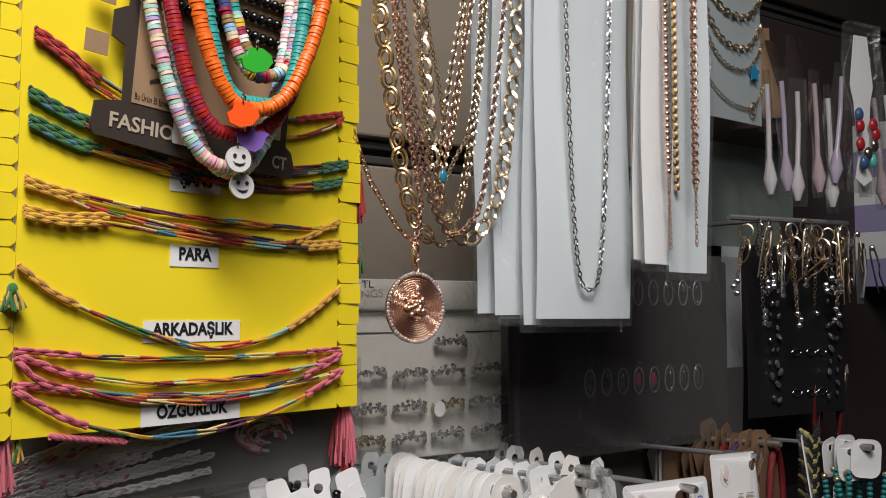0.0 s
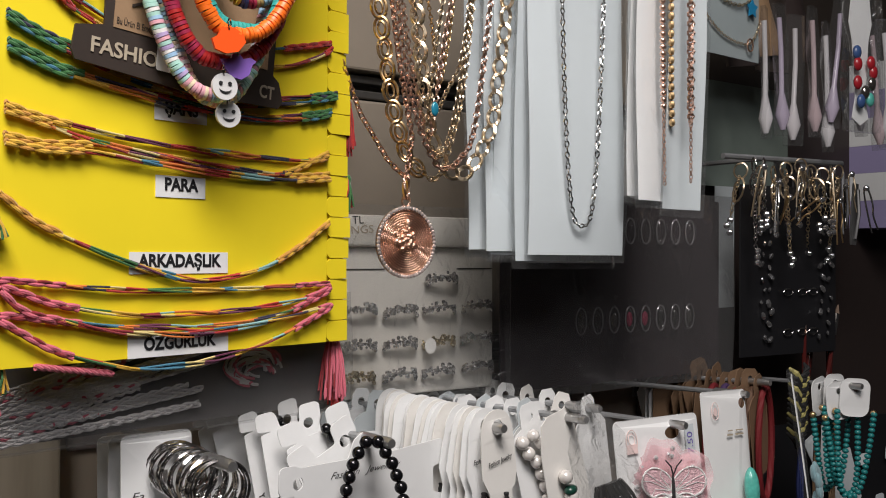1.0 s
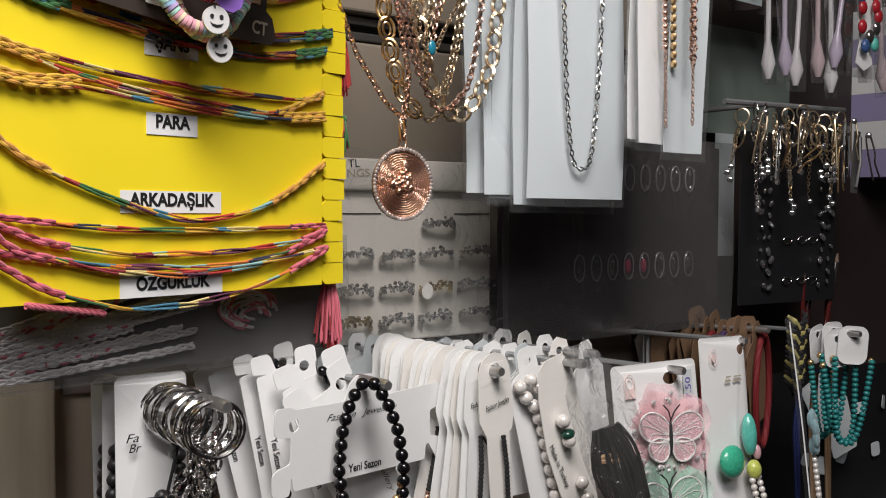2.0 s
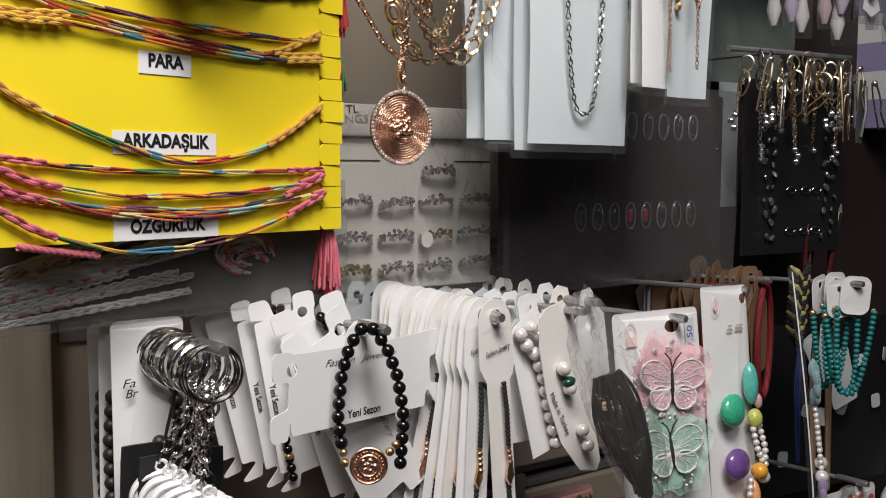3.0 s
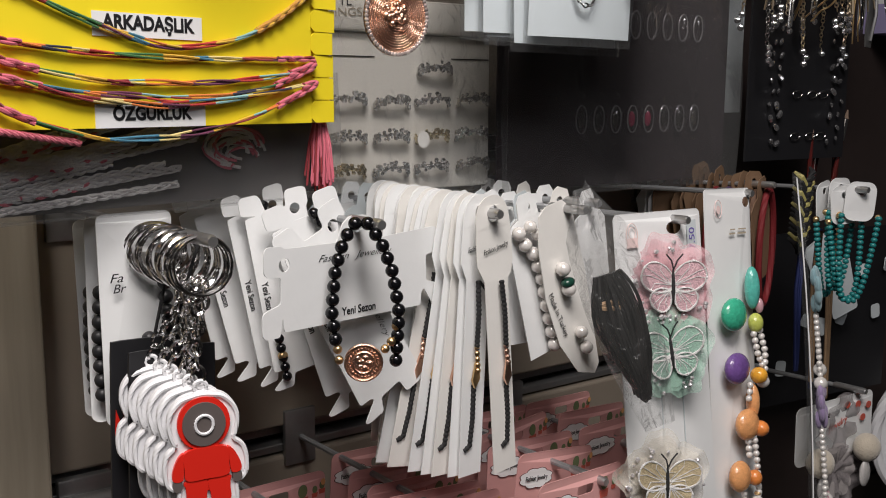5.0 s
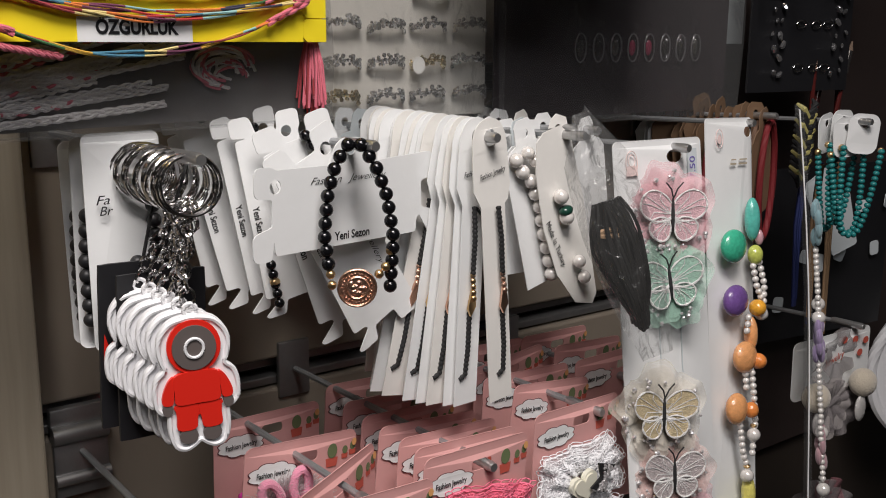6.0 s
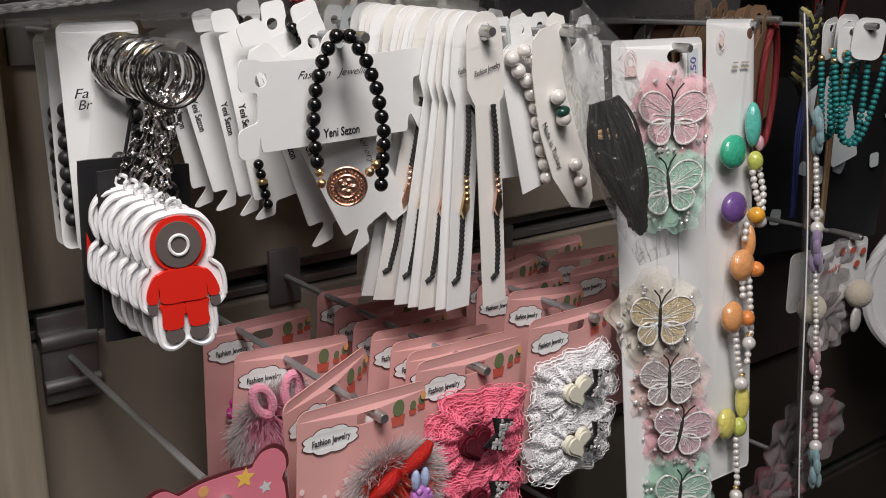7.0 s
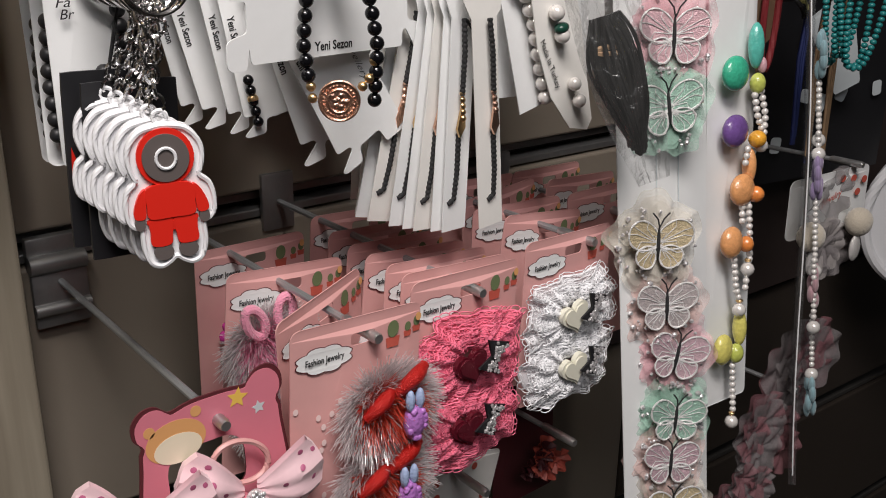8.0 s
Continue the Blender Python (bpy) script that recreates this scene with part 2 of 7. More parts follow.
        faces += [(rim[i], rim[(i + 1) % len(rim)], rim[(i + 1) % len(rim)] + n, rim[i] + n) for i in range(len(rim))]
        self.add(front + back, faces)

    def block(self, lo, hi, b=0.0):
        (x0, y0, z0), (x1, y1, z1) = lo, hi
        if not b:
            self.add([(x, y, z) for x in (x0, x1) for y in (y0, y1) for z in (z0, z1)],
                     [(0, 1, 3, 2), (4, 6, 7, 5), (0, 4, 5, 1), (2, 3, 7, 6), (0, 2, 6, 4), (1, 5, 7, 3)])
            return
        bm = bmesh.new()
        bmesh.ops.create_cube(bm, size=1)
        for v in bm.verts:
            v.co = Vector((x0 + (v.co.x + 0.5) * (x1 - x0), y0 + (v.co.y + 0.5) * (y1 - y0), z0 + (v.co.z + 0.5) * (z1 - z0)))
        bmesh.ops.bevel(bm, geom=list(bm.edges), offset=b, segments=2, affect="EDGES", profile=0.5)
        bm.verts.index_update()
        self.add([v.co.copy() for v in bm.verts], [[v.index for v in f.verts] for f in bm.faces])
        bm.free()

    def mesh(self, name, mats, smooth=True):
        data = bpy.data.meshes.new(name)
        data.from_pydata(self.v, [], self.f)
        for m in mats if isinstance(mats, (list, tuple)) else [mats]:
            data.materials.append(m)
        data.polygons.foreach_set("material_index", self.m)
        data.polygons.foreach_set("use_smooth", [smooth] * len(self.f))
        data.update()
        if smooth:
            data.set_sharp_from_angle(angle=0.7)
        return data


def thing(name, label, category, group="", at=(0, 0, 0), yaw=0.0, lean=0.0, pitch=0.0):
    """The empty root of a thing, at its hanging point."""
    ob = new(name)
    ob.empty_display_size = 0.01
    ob.matrix_basis = pose(*at, pitch, lean, yaw)
    return tagged(ob, label, category, group)


def part(name, shape, mats, parent, label="", smooth=True, m=None):
    data = shape.mesh(name, mats, smooth) if isinstance(shape, Shape) else shape
    ob = new(name, data)
    ob.parent = parent
    if m:
        ob.matrix_basis = m
    return tagged(ob, label)


WORDS = {}


def words(name, text, size, mat, parent, x, y, z, width=None, lean=0.0, shear=0.0, bold=0.0):
    """Raised lettering in the xz plane, centred at x, z, facing -y."""
    key = (text, size, mat.name, shear, bold)
    if key not in WORDS:
        curve = bpy.data.curves.new(name, "FONT")
        curve.body, curve.size, curve.extrude, curve.shear, curve.offset = text, size, 0.00006, shear, bold
        curve.align_x, curve.align_y, curve.resolution_u = "CENTER", "CENTER", 3
        tmp = bpy.data.objects.new(name, curve)
        WORDS[key] = bpy.data.meshes.new_from_object(tmp)
        WORDS[key].materials.clear()
        WORDS[key].materials.append(mat)
        bpy.data.objects.remove(tmp)
    data = WORDS[key]
    wide = max(v.co.x for v in data.vertices) - min(v.co.x for v in data.vertices)
    s = width / wide if width else 1.0
    ob = new(name, data)
    ob.parent = parent
    ob.matrix_basis = pose(x, y, z, 0, lean, 0) @ pose(0, 0, 0, 90) @ Matrix.Diagonal((s, 1, 1, 1))
    return ob


def rounded(w, h, r, n=4, cx=0.0, cz=0.0):
    pts = []
    for sx, sz, a0 in ((1, 1, 0), (-1, 1, 90), (-1, -1, 180), (1, -1, 270)):
        for i in range(n + 1):
            a = radians(a0 + 90 * i / n)
            pts.append((cx + sx * (w / 2 - r) + r * math.cos(a), cz + sz * (h / 2 - r) + r * math.sin(a)))
    return pts


def softened(pts, n=4):
    """The same outline with its corners rounded into a smooth curve."""
    out, k = [], len(pts)
    for i in range(k):
        a, b, c, d = (pts[(i + j) % k] for j in (-1, 0, 1, 2))
        for q in range(n):
            t = q / n
            out.append(tuple(0.5 * (2 * b[m] + (c[m] - a[m]) * t + (2 * a[m] - 5 * b[m] + 4 * c[m] - d[m]) * t * t + (3 * b[m] - a[m] - 3 * c[m] + d[m]) * t ** 3) for m in (0, 1)))
    return out


def oval(a, b, n=18, cx=0.0, cz=0.0):
    return [(cx + a * math.cos(6.28319 * i / n), cz + b * math.sin(6.28319 * i / n)) for i in range(n)]


def star(a, b, n=5, cx=0.0, cz=0.0, turn=0.0):
    return [(cx + (a if i % 2 == 0 else b) * math.sin(math.pi * i / n + turn), cz + (a if i % 2 == 0 else b) * math.cos(math.pi * i / n + turn)) for i in range(2 * n)]


def resample(pts, step):
    """Points at even steps along a line, with their directions."""
    pts = [Vector(p) for p in pts]
    out, left = [], 0.0
    for a, b in zip(pts, pts[1:]):
        d = b - a
        l = d.length
        if l < 1e-9:
            continue
        d /= l
        while left <= l:
            out.append((a + d * left, d))
            left += step
        left -= l
    return out


def hang(x0, x1, ztop, zlow, y=0.0, power=2.2, n=40, low=0.5, ztop2=None, ysag=0.0):
    """A hanging U from (x0, ztop) to (x1, ztop2) with its lowest point at the fraction low."""
    ztop2 = ztop if ztop2 is None else ztop2
    pts, xm = [], x0 + (x1 - x0) * low
    for i in range(n + 1):
        s = -1 + 2 * i / n
        top, half = (ztop, xm - x0) if s < 0 else (ztop2, x1 - xm)
        w = math.copysign(abs(s) ** 0.8, s)
        pts.append(Vector((xm + half * w, y - ysag * (1 - abs(s) ** 2), zlow + (top - zlow) * abs(s) ** power)))
    return pts


def aligned(d, spin=0.0):
    """A turn that lays z along d."""
    return d.to_track_quat("Z", "Y").to_matrix() @ Matrix.Rotation(spin, 3, "Z")


def chain(shape, pts, length, width, wire, flat=1.0, jitter=0.0, n=10, k=4):
    """Interlocked links along a line, each turned a quarter against the last."""
    rnd = random.Random(len(pts) + int(length * 1e6))
    for i, (p, d) in enumerate(resample(pts, length * 0.78)):
        t = aligned(d, (math.pi / 2 if i % 2 else 0) * flat + rnd.uniform(-jitter, jitter) + 0.5)
        shape.loop(p, width / 2, length / 2, wire, t, n, k)


def beads(shape, pts, size, slots=1, squash=1.0, seg=10, rings=7, seed=0, gap=1.0):
    rnd = random.Random(seed)
    for p, d in resample(pts, size * squash * gap):
        shape.slot = rnd.randrange(slots)
        shape.ball(p, (size / 2, size / 2, size / 2 * squash), seg, rings, aligned(d))


def bead_row(parent, pts, size, mat, squash=1.0, gap=1.0, name="bead"):
    """Single beads threaded along a line, each a part of its own on one shared mesh."""
    s = Shape()
    s.ball((0, 0, 0), (size / 2, size / 2, size / 2 * squash), 12, 8)
    data = s.mesh(name, mat)
    for i, (p, d) in enumerate(resample(pts, size * squash * gap)):
        part(name, data, None, parent, m=Matrix.Translation(p) @ aligned(d, i * 1.3).to_4x4())


def disc_row(parent, pts, r, thick, mats, pick, seed=0):
    """Flat clay beads threaded along a line, each a part of its own, a little uneven."""
    rnd = random.Random(seed)
    datas = []
    for mat in mats:
        s = Shape()
        s.tube([(0, 0, -thick * 0.47), (0, 0, -thick * 0.40), (0, 0, thick * 0.40), (0, 0, thick * 0.47)], lambda f: r if 0.1 < f < 0.9 else r * 0.9, 12)
        datas.append(s.mesh("clay_bead", mat))
    for i, (p, d) in enumerate(resample(pts, thick)):
        t = aligned((d + Vector((rnd.uniform(-1, 1), rnd.uniform(-1, 1), rnd.uniform(-1, 1))) * 0.09).normalized())
        q = p + t @ Vector((rnd.uniform(-1, 1), rnd.uniform(-1, 1), 0)) * r * 0.07
        k = rnd.uniform(0.94, 1.05)
        part("clay_bead", datas[pick(i, rnd)], None, parent, m=Matrix.Translation(q) @ t.to_4x4() @ Matrix.Diagonal((k, k, 1, 1)))


def link_row(parent, pts, length, width, wire, mat, tilt=0.30, seed=0, double=True):
    """Large flat oval links, each a part of its own."""
    rnd = random.Random(seed)
    s = Shape()
    for f, q in ((1.0, 1.0), (0.60, 0.8)) if double else ((1.0, 1.0), (0.84, 0.9)):
        s.loop((0, 0, 0), width / 2 * f * (0.8 if f == 0.60 else 1), length / 2 * f, wire * q, None, 22, 5)
    data = s.mesh("link", mat)
    for i, (p, d) in enumerate(resample(pts, length * 0.92)):
        side = Vector((math.sin(0.6), math.cos(0.6), 0)) - d * d.dot(Vector((math.sin(0.6), math.cos(0.6), 0)))
        side.normalize()
        turn = Matrix((side.cross(d), side, d)).transposed() @ Matrix.Rotation((tilt if i % 2 else -tilt) + rnd.uniform(-0.35, 0.35), 3, "Z")
        part("link", data, None, parent, m=Matrix.Translation(p) @ turn.to_4x4())


# ---- the room ----
def plain_wall(name, lo, hi, mat):
    s = Shape()
    s.block(lo, hi)
    ob = new(name, s.mesh(name, mat, False))
    return tagged(ob, "plain painted shop wall", "wall", kind="structure")


s = Shape()
s.block((-2.5, -2.6, -0.1), (2.2, 0.75, 0.0))
tagged(new("floor", s.mesh("floor", FLOORING, False)), "grey laminate shop floor", "floor", kind="structure")
s = Shape()
s.block((-2.5, -2.6, 2.7), (2.2, 0.75, 2.8))
tagged(new("ceiling", s.mesh("ceiling", PLASTER, False)), "plain shop ceiling, unseen, dark grey to cut bounced light", "ceiling", kind="structure")
plain_wall("wall_west", (-2.6, -2.6, 0), (-2.5, 0.75, 2.7), PLASTER)
plain_wall("wall_east", (2.2, -2.6, 0), (2.3, 0.75, 2.7), PLASTER)
plain_wall("wall_south", (-2.5, -2.7, 0), (2.2, -2.6, 2.7), PLASTER)

# the slotted display wall: a dark backing, beige boards and the rails between them
s = Shape()
s.block((-2.5, 0.648, 0.0), (2.2, 0.75, 2.7))
wall_north = tagged(new("wall_north", s.mesh("wall_north", GROOVE, False)), "beige slotted display wall with dark metal grooves", "wall", kind="structure")
for i in range(14):
    z0 = 0.02 + 0.2 * i + 0.01
    s = Shape()
    s.block((0.172, 0.626, z0), (0.718, 0.648, z0 + 0.178), 0.002)
    part("slat_board", s, SLAT, wall_north, smooth=False)
    # right-hand board: part of its darkness is shade put into the colour
    s = Shape()
    s.block((0.721, 0.626, z0), (2.2, 0.648, z0 + 0.178), 0.002)
    part("slat_board", s, SLAT_BROWN_SHADED, wall_north, "brown slat board, darkened further for shade", smooth=False)
    s = Shape()
    s.block((0.172, 0.630, z0 + 0.180), (2.2, 0.646, z0 + 0.186), 0.001)
    s.block((0.172, 0.634, z0 + 0.192), (2.2, 0.646, z0 + 0.198), 0.001)
    part("groove_rail", s, ALU if i == 5 else GROOVE, wall_north, smooth=False)
s = Shape()
s.block((-0.6, 0.600, 0.0), (0.168, 0.648, 2.7), 0.002)
tagged(new("wall_post", s.mesh("wall_post", POST, False)), "pale wood laminate end panel of the display wall", "panel", kind="structure")


def peg(x, z, tip, base=0.626, r=0.0020, cap=0.0029, bracket=False):
    """A steel display hook: clip on the rail, rod and thicker end."""
    rod = thing("display_hook", "straight steel display hook clipped into the slotted wall", "hook", "display hooks", (x, base, z))
    l = base - tip
    s = Shape()
    s.tube([(0, -0.004, 0), (0, -l * 0.5, 0.003), (0, -l + 0.004, 0.006)], r, 8)
    part("rod", s, DULL_STEEL, rod)
    s = Shape()
    s.tube([(0, -l + 0.030, 0.0054), (0, -l + 0.028, 0.0054), (0, -l + 0.002, 0.006), (0, -l, 0.006)], lambda f: cap if 0.02 < f < 0.99 else cap * 0.8, 12)
    part("end_cap", s, ALU_BRIGHT, rod)
    s = Shape()
    if bracket:
        s.block((-0.017, -0.004, 0.006), (0.016, 0.003, 0.028), 0.0015)
        s.block((-0.017, -0.008, -0.028), (0.016, -0.003, 0.007), 0.0015)
        s.tube([(-0.017, -0.006, 0.012), (0.016, -0.006, 0.012)], 0.006, 10)
        s.tube([(-0.017, -0.008, -0.016), (0.016, -0.008, -0.016)], 0.004, 10)
    else:
        s.block((-0.012, -0.003, -0.02), (0.012, 0.002, 0.02), 0.001)
    part("wall_clip", s, ALU, rod)
    return rod


UP, LOW = 1.3935, 1.216
for x, z, tip in ((0.190, UP, 0.412), (0.277, UP, 0.416), (0.350, UP, 0.416), (0.424, UP - 0.004, 0.428), (0.470, UP - 0.006, 0.462), (0.512, 1.3775, 0.426), (0.612, UP - 0.007, 0.452), (0.690, UP - 0.008, 0.488), (0.770, 1.380, 0.456), (0.800, 1.205, 0.462), (0.735, 1.020, 0.452)):
    peg(x, z, tip)
peg(0.1935, 1.199, 0.396, bracket=True)
for x, tip in ((0.269, 0.391), (0.343, 0.405), (0.446, 0.426)):
    peg(x, LOW + 0.005, tip)
for x, tip in ((0.372, 0.430), (0.455, 0.440)):
    peg(x, 1.075, tip)


# ---- upper row: the yellow bracelet card ----
yellow_card = thing("bracelet_card", "large yellow plastic card with notched edges and white name labels", "display card", at=(0.189, 0.4595, 1.446), yaw=12.5)
s = Shape()
s.plate([(-0.094, 0.0), (0.0870, 0.0), (0.0870, 0.285), (-0.094, 0.285)], 0.0012)
part("board", s, YELLOW, yellow_card, smooth=False)
for x0, x1 in ((0.0875, 0.1015), (-0.1025, -0.0945)):
    s = Shape()
    s.plate([(x0, 0.0), (x1, 0.0), (x1, 0.285), (x0, 0.285)], 0.0008, 0.0018)
    part("folded_edge", s, YELLOW, yellow_card, smooth=False)
rnd = random.Random(5)
for side, x0, x1 in ((1, 0.0872, 0.1025), (-1, -0.0942, -0.1035)):
    for i in range(25):
        z0, z1 = 0.0114 * i + 0.0003, 0.0114 * (i + 1) - 0.0002
        if i == 0:
            z0 = 0.0
        xs = x1 + rnd.uniform(-0.001, 0.001)
        c = 0.0026 * (1 if side > 0 else -1)
        o = [(x0, z0 + 0.0022), (x0 + c, z0), (xs, z0), (xs, z1), (x0 + c, z1), (x0, z1 - 0.0022)]
        o = o if side > 0 else o[::-1]
        k = rnd.uniform(-0.10, 0.06)
        s = Shape()
        s.plate(o, 0.0012, 0.0, bend=lambda x, z, k=k, x0=x0: abs(x - x0) * k)
        part("notch_tab", s, YELLOW, yellow_card, smooth=False)
for text, z, w, tw in (("ŞANS", 0.1155, 0.029, 0.0185), ("PARA", 0.0795, 0.0275, 0.0185), ("ARKADAŞLIK", 0.0435, 0.0545, 0.046), ("ÖZGÜRLÜK", 0.0050, 0.0555, 0.040)):
    s = Shape()
    s.plate([(-w / 2, -0.0056), (w / 2, -0.0056), (w / 2, 0.0046), (-w / 2, 0.0046)], 0.0003, -0.0014, at=(-0.0065, z + 0.0005))
    lab = part("name_label", s, PAPER, yellow_card, "white paper label with black capitals", smooth=False)
    words("lettering", text, 0.0082, INK, lab, -0.0065, -0.0019, z + 0.0008, tw, bold=0.00030)

THREADS = [material("thread_" + n, c, 0.85, bump=0.5, bump_scale=1500, sheen=0.3) for n, c in (
    ("red", (0.42, 0.02, 0.015)), ("orange", (0.60, 0.16, 0.02)), ("gold", (0.62, 0.36, 0.03)), ("green", (0.03, 0.14, 0.035)), ("blue", (0.04, 0.17, 0.26)),
    ("navy", (0.02, 0.018, 0.05)), ("pale_blue", (0.22, 0.42, 0.42)), ("plum", (0.12, 0.015, 0.06)), ("pink", (0.58, 0.12, 0.17)), ("cream", (0.62, 0.50, 0.20)), ("mustard", (0.55, 0.26, 0.04)), ("wine", (0.25, 0.012, 0.02)))]
T = {n: i for i, n in enumerate(("red", "orange", "gold", "green", "blue", "navy", "pale_blue", "plum", "pink", "cream", "mustard", "wine"))}
MIXED = ("red", "gold", "pale_blue", "orange", "navy", "cream", "red", "green", "gold", "wine", "blue", "cream", "orange", "plum")


def glide(pts, n=12):
    """A smooth line through a few points."""
    pts = [Vector(p) for p in pts]
    out = []
    for i in range(len(pts) - 1):
        a, b, c, d = pts[max(0, i - 1)], pts[i], pts[i + 1], pts[min(len(pts) - 1, i + 2)]
        for q in range(n):
            f = q / n
            out.append(0.5 * (2 * b + (c - a) * f + (2 * a - 5 * b + 4 * c - d) * f * f + (3 * b - a - 3 * c + d) * f ** 3))
    return out + [pts[-1]]


def friendship_bracelet(end, label, line, seed, end2, l0=0.040, l1=0.024, threads=3, spread=0.0011, dy=0.0, plait=0.00105):
    """Loose coloured threads with plaited ends, hooked across the yellow card along a line of (x, z)."""
    rnd = random.Random(seed)
    root = thing("friendship_bracelet", label, "bracelet", "friendship bracelets", (0.189, 0.4595, 1.446), 12.5)
    path = [p for p, d in resample(glide([(x, -0.0030 + dy, z) for x, z in line]), 0.0011)]
    n, a, b = len(path), int(l0 / 0.0011), len(path) - int(l1 / 0.0011)
    runs, i, j = [], a - 6, rnd.randrange(len(MIXED))
    while i < b + 6:
        runs.append((i, i + rnd.choice((7, 10, 13, 17, 22)), MIXED[j % len(MIXED)]))
        i, j = runs[-1][1], j + rnd.choice((1, 1, 2))
    for k in range(threads):
        s, ph, shift = Shape(), rnd.uniform(0, 6), rnd.randrange(-3, 4)
        pull, loose = rnd.uniform(-1, 1), k * 6.28319 / threads

        def at(i):
            f = min(1, max(0, (i - a) / max(1, b - a)))
            w = math.sin(math.pi * f) * 0.55 + 0.45
            turn = loose + i * 0.075 + 0.6 * math.sin(i * 0.05 + ph)
            return path[i] + Vector((0, -0.0004 + 0.6 * spread * math.cos(turn), spread * w * (math.sin(turn) + 0.5 * pull)))

        for i0, i1, colour in runs:
            i0, i1 = max(a - 6, i0 + shift), min(b + 6, i1 + shift, n - 1)
            if i1 - i0 > 0:
                s.slot = T[colour] if rnd.random() < 0.8 else T[MIXED[rnd.randrange(len(MIXED))]]
                s.tube([at(i) for i in range(max(0, i0), i1 + 1)], 0.00056 * rnd.uniform(0.85, 1.15), 6)
        part("thread_strand", s, THREADS, root)
    for name, seg in (("plait_start", path[:a + 1]), ("plait_end", path[b:])):
        s, seg = Shape(), [p for p, d in resample(seg, 0.0006)]
        for ph in range(3):
            s.slot = T[end2] if ph == 1 else T[end]
            s.tube([p + Vector((0, -0.0006 + 0.0005 * math.cos(2 * (i * 0.17 + ph * 2.094)), 0.00085 * math.sin(i * 0.17 + ph * 2.094))) for i, p in enumerate(seg)], (plait if ph != 1 else plait * 0.85), 7)
        part(name, s, THREADS, root)
    return root


GREEN_B, GOLD_B, PINK_B = ("%s-ended friendship bracelet of mixed threads on the yellow card" % c for c in ("green", "golden", "pink"))
RED_B = "red plaited friendship bracelet hooked on the yellow card"
friendship_bracelet("red", RED_B, [(-0.0894, 0.1735), (-0.0726, 0.1655), (-0.058, 0.157), (-0.02, 0.146), (0.03, 0.150), (0.0886, 0.1635)], 1, "wine", 0.036, 0.036)
friendship_bracelet("red", RED_B, [(-0.0894, 0.1705), (-0.072, 0.1610), (-0.058, 0.152), (-0.01, 0.138), (0.0482, 0.1446), (0.075, 0.153), (0.0886, 0.1605)], 2, "wine", 0.034, 0.008)
friendship_bracelet("green", GREEN_B, [(-0.0913, 0.1475), (-0.0799, 0.1425), (-0.0654, 0.1381), (-0.03, 0.128), (0.02, 0.124), (0.06, 0.130), (0.0931, 0.1365)], 3, "navy", 0.032, 0.022)
friendship_bracelet("green", GREEN_B, [(-0.0913, 0.1450), (-0.079, 0.1395), (-0.062, 0.1340), (-0.025, 0.1255), (0.02, 0.1225), (0.06, 0.127), (0.0931, 0.1345)], 13, "blue", 0.028, 0.022)
friendship_bracelet("green", GREEN_B, [(-0.0909, 0.1355), (-0.077, 0.1310), (-0.061, 0.1265), (-0.0108, 0.1203), (0.0336, 0.1176), (0.0722, 0.1228), (0.0889, 0.1266)], 4, "green", 0.036, 0.024)
friendship_bracelet("green", GREEN_B, [(-0.0909, 0.1325), (-0.077, 0.1275), (-0.061, 0.1240), (-0.0108, 0.1180), (0.0336, 0.1160), (0.0722, 0.1205), (0.0889, 0.1250)], 14, "blue", 0.030, 0.024)
friendship_bracelet("gold", GOLD_B, [(-0.092, 0.1094), (-0.079, 0.1058), (-0.0494, 0.1016), (-0.0104, 0.0984), (0.0376, 0.0973), (0.0725, 0.098), (0.0869, 0.1010)], 5, "mustard", 0.030, 0.016)
friendship_bracelet("gold", GOLD_B, [(-0.092, 0.1065), (-0.075, 0.1025), (-0.0494, 0.0965), (-0.0104, 0.0915), (0.0300, 0.0880), (0.0567, 0.0905), (0.0869, 0.1036)], 15, "mustard", 0.022, 0.036)
friendship_bracelet("gold", GOLD_B, [(-0.0924, 0.0967), (-0.0761, 0.0945), (-0.0521, 0.0955), (-0.0197, 0.0930), (0.0198, 0.0900), (0.0566, 0.0889), (0.0871, 0.0915)], 6, "mustard", 0.040, 0.030)
friendship_bracelet("gold", GOLD_B, [(-0.0924, 0.0935), (-0.0761, 0.0915), (-0.0521, 0.0920), (-0.0197, 0.0890), (0.0198, 0.0868), (0.0566, 0.0865), (0.0871, 0.0890)], 17, "mustard", 0.036, 0.026, dy=-0.001)
friendship_bracelet("mustard", "golden friendship bracelet hanging in a deep curve on the yellow card", [(-0.0941, 0.0723), (-0.0778, 0.0607), (-0.0482, 0.0483), (-0.0187, 0.0392), (0.0037, 0.0354), (0.0312, 0.0383), (0.0571, 0.0473), (0.0873, 0.0658)], 7, "gold", 0.032, 0.044, 4, plait=0.0011)
friendship_bracelet("pink", PINK_B, [(-0.0948, 0.0372), (-0.0746, 0.0350), (-0.0479, 0.0323), (0.0, 0.0306), (0.0497, 0.0311), (0.0884, 0.0322)], 8, "wine", 0.030, 0.026, plait=0.0008)
friendship_bracelet("pink", PINK_B, [(-0.0948, 0.0347), (-0.0845, 0.0312), (-0.0666, 0.0254), (-0.0333, 0.0203), (0.0073, 0.0195), (0.0423, 0.0211), (0.0732, 0.0252), (0.0884, 0.0304)], 9, "wine", 0.038, 0.020, plait=0.0011)
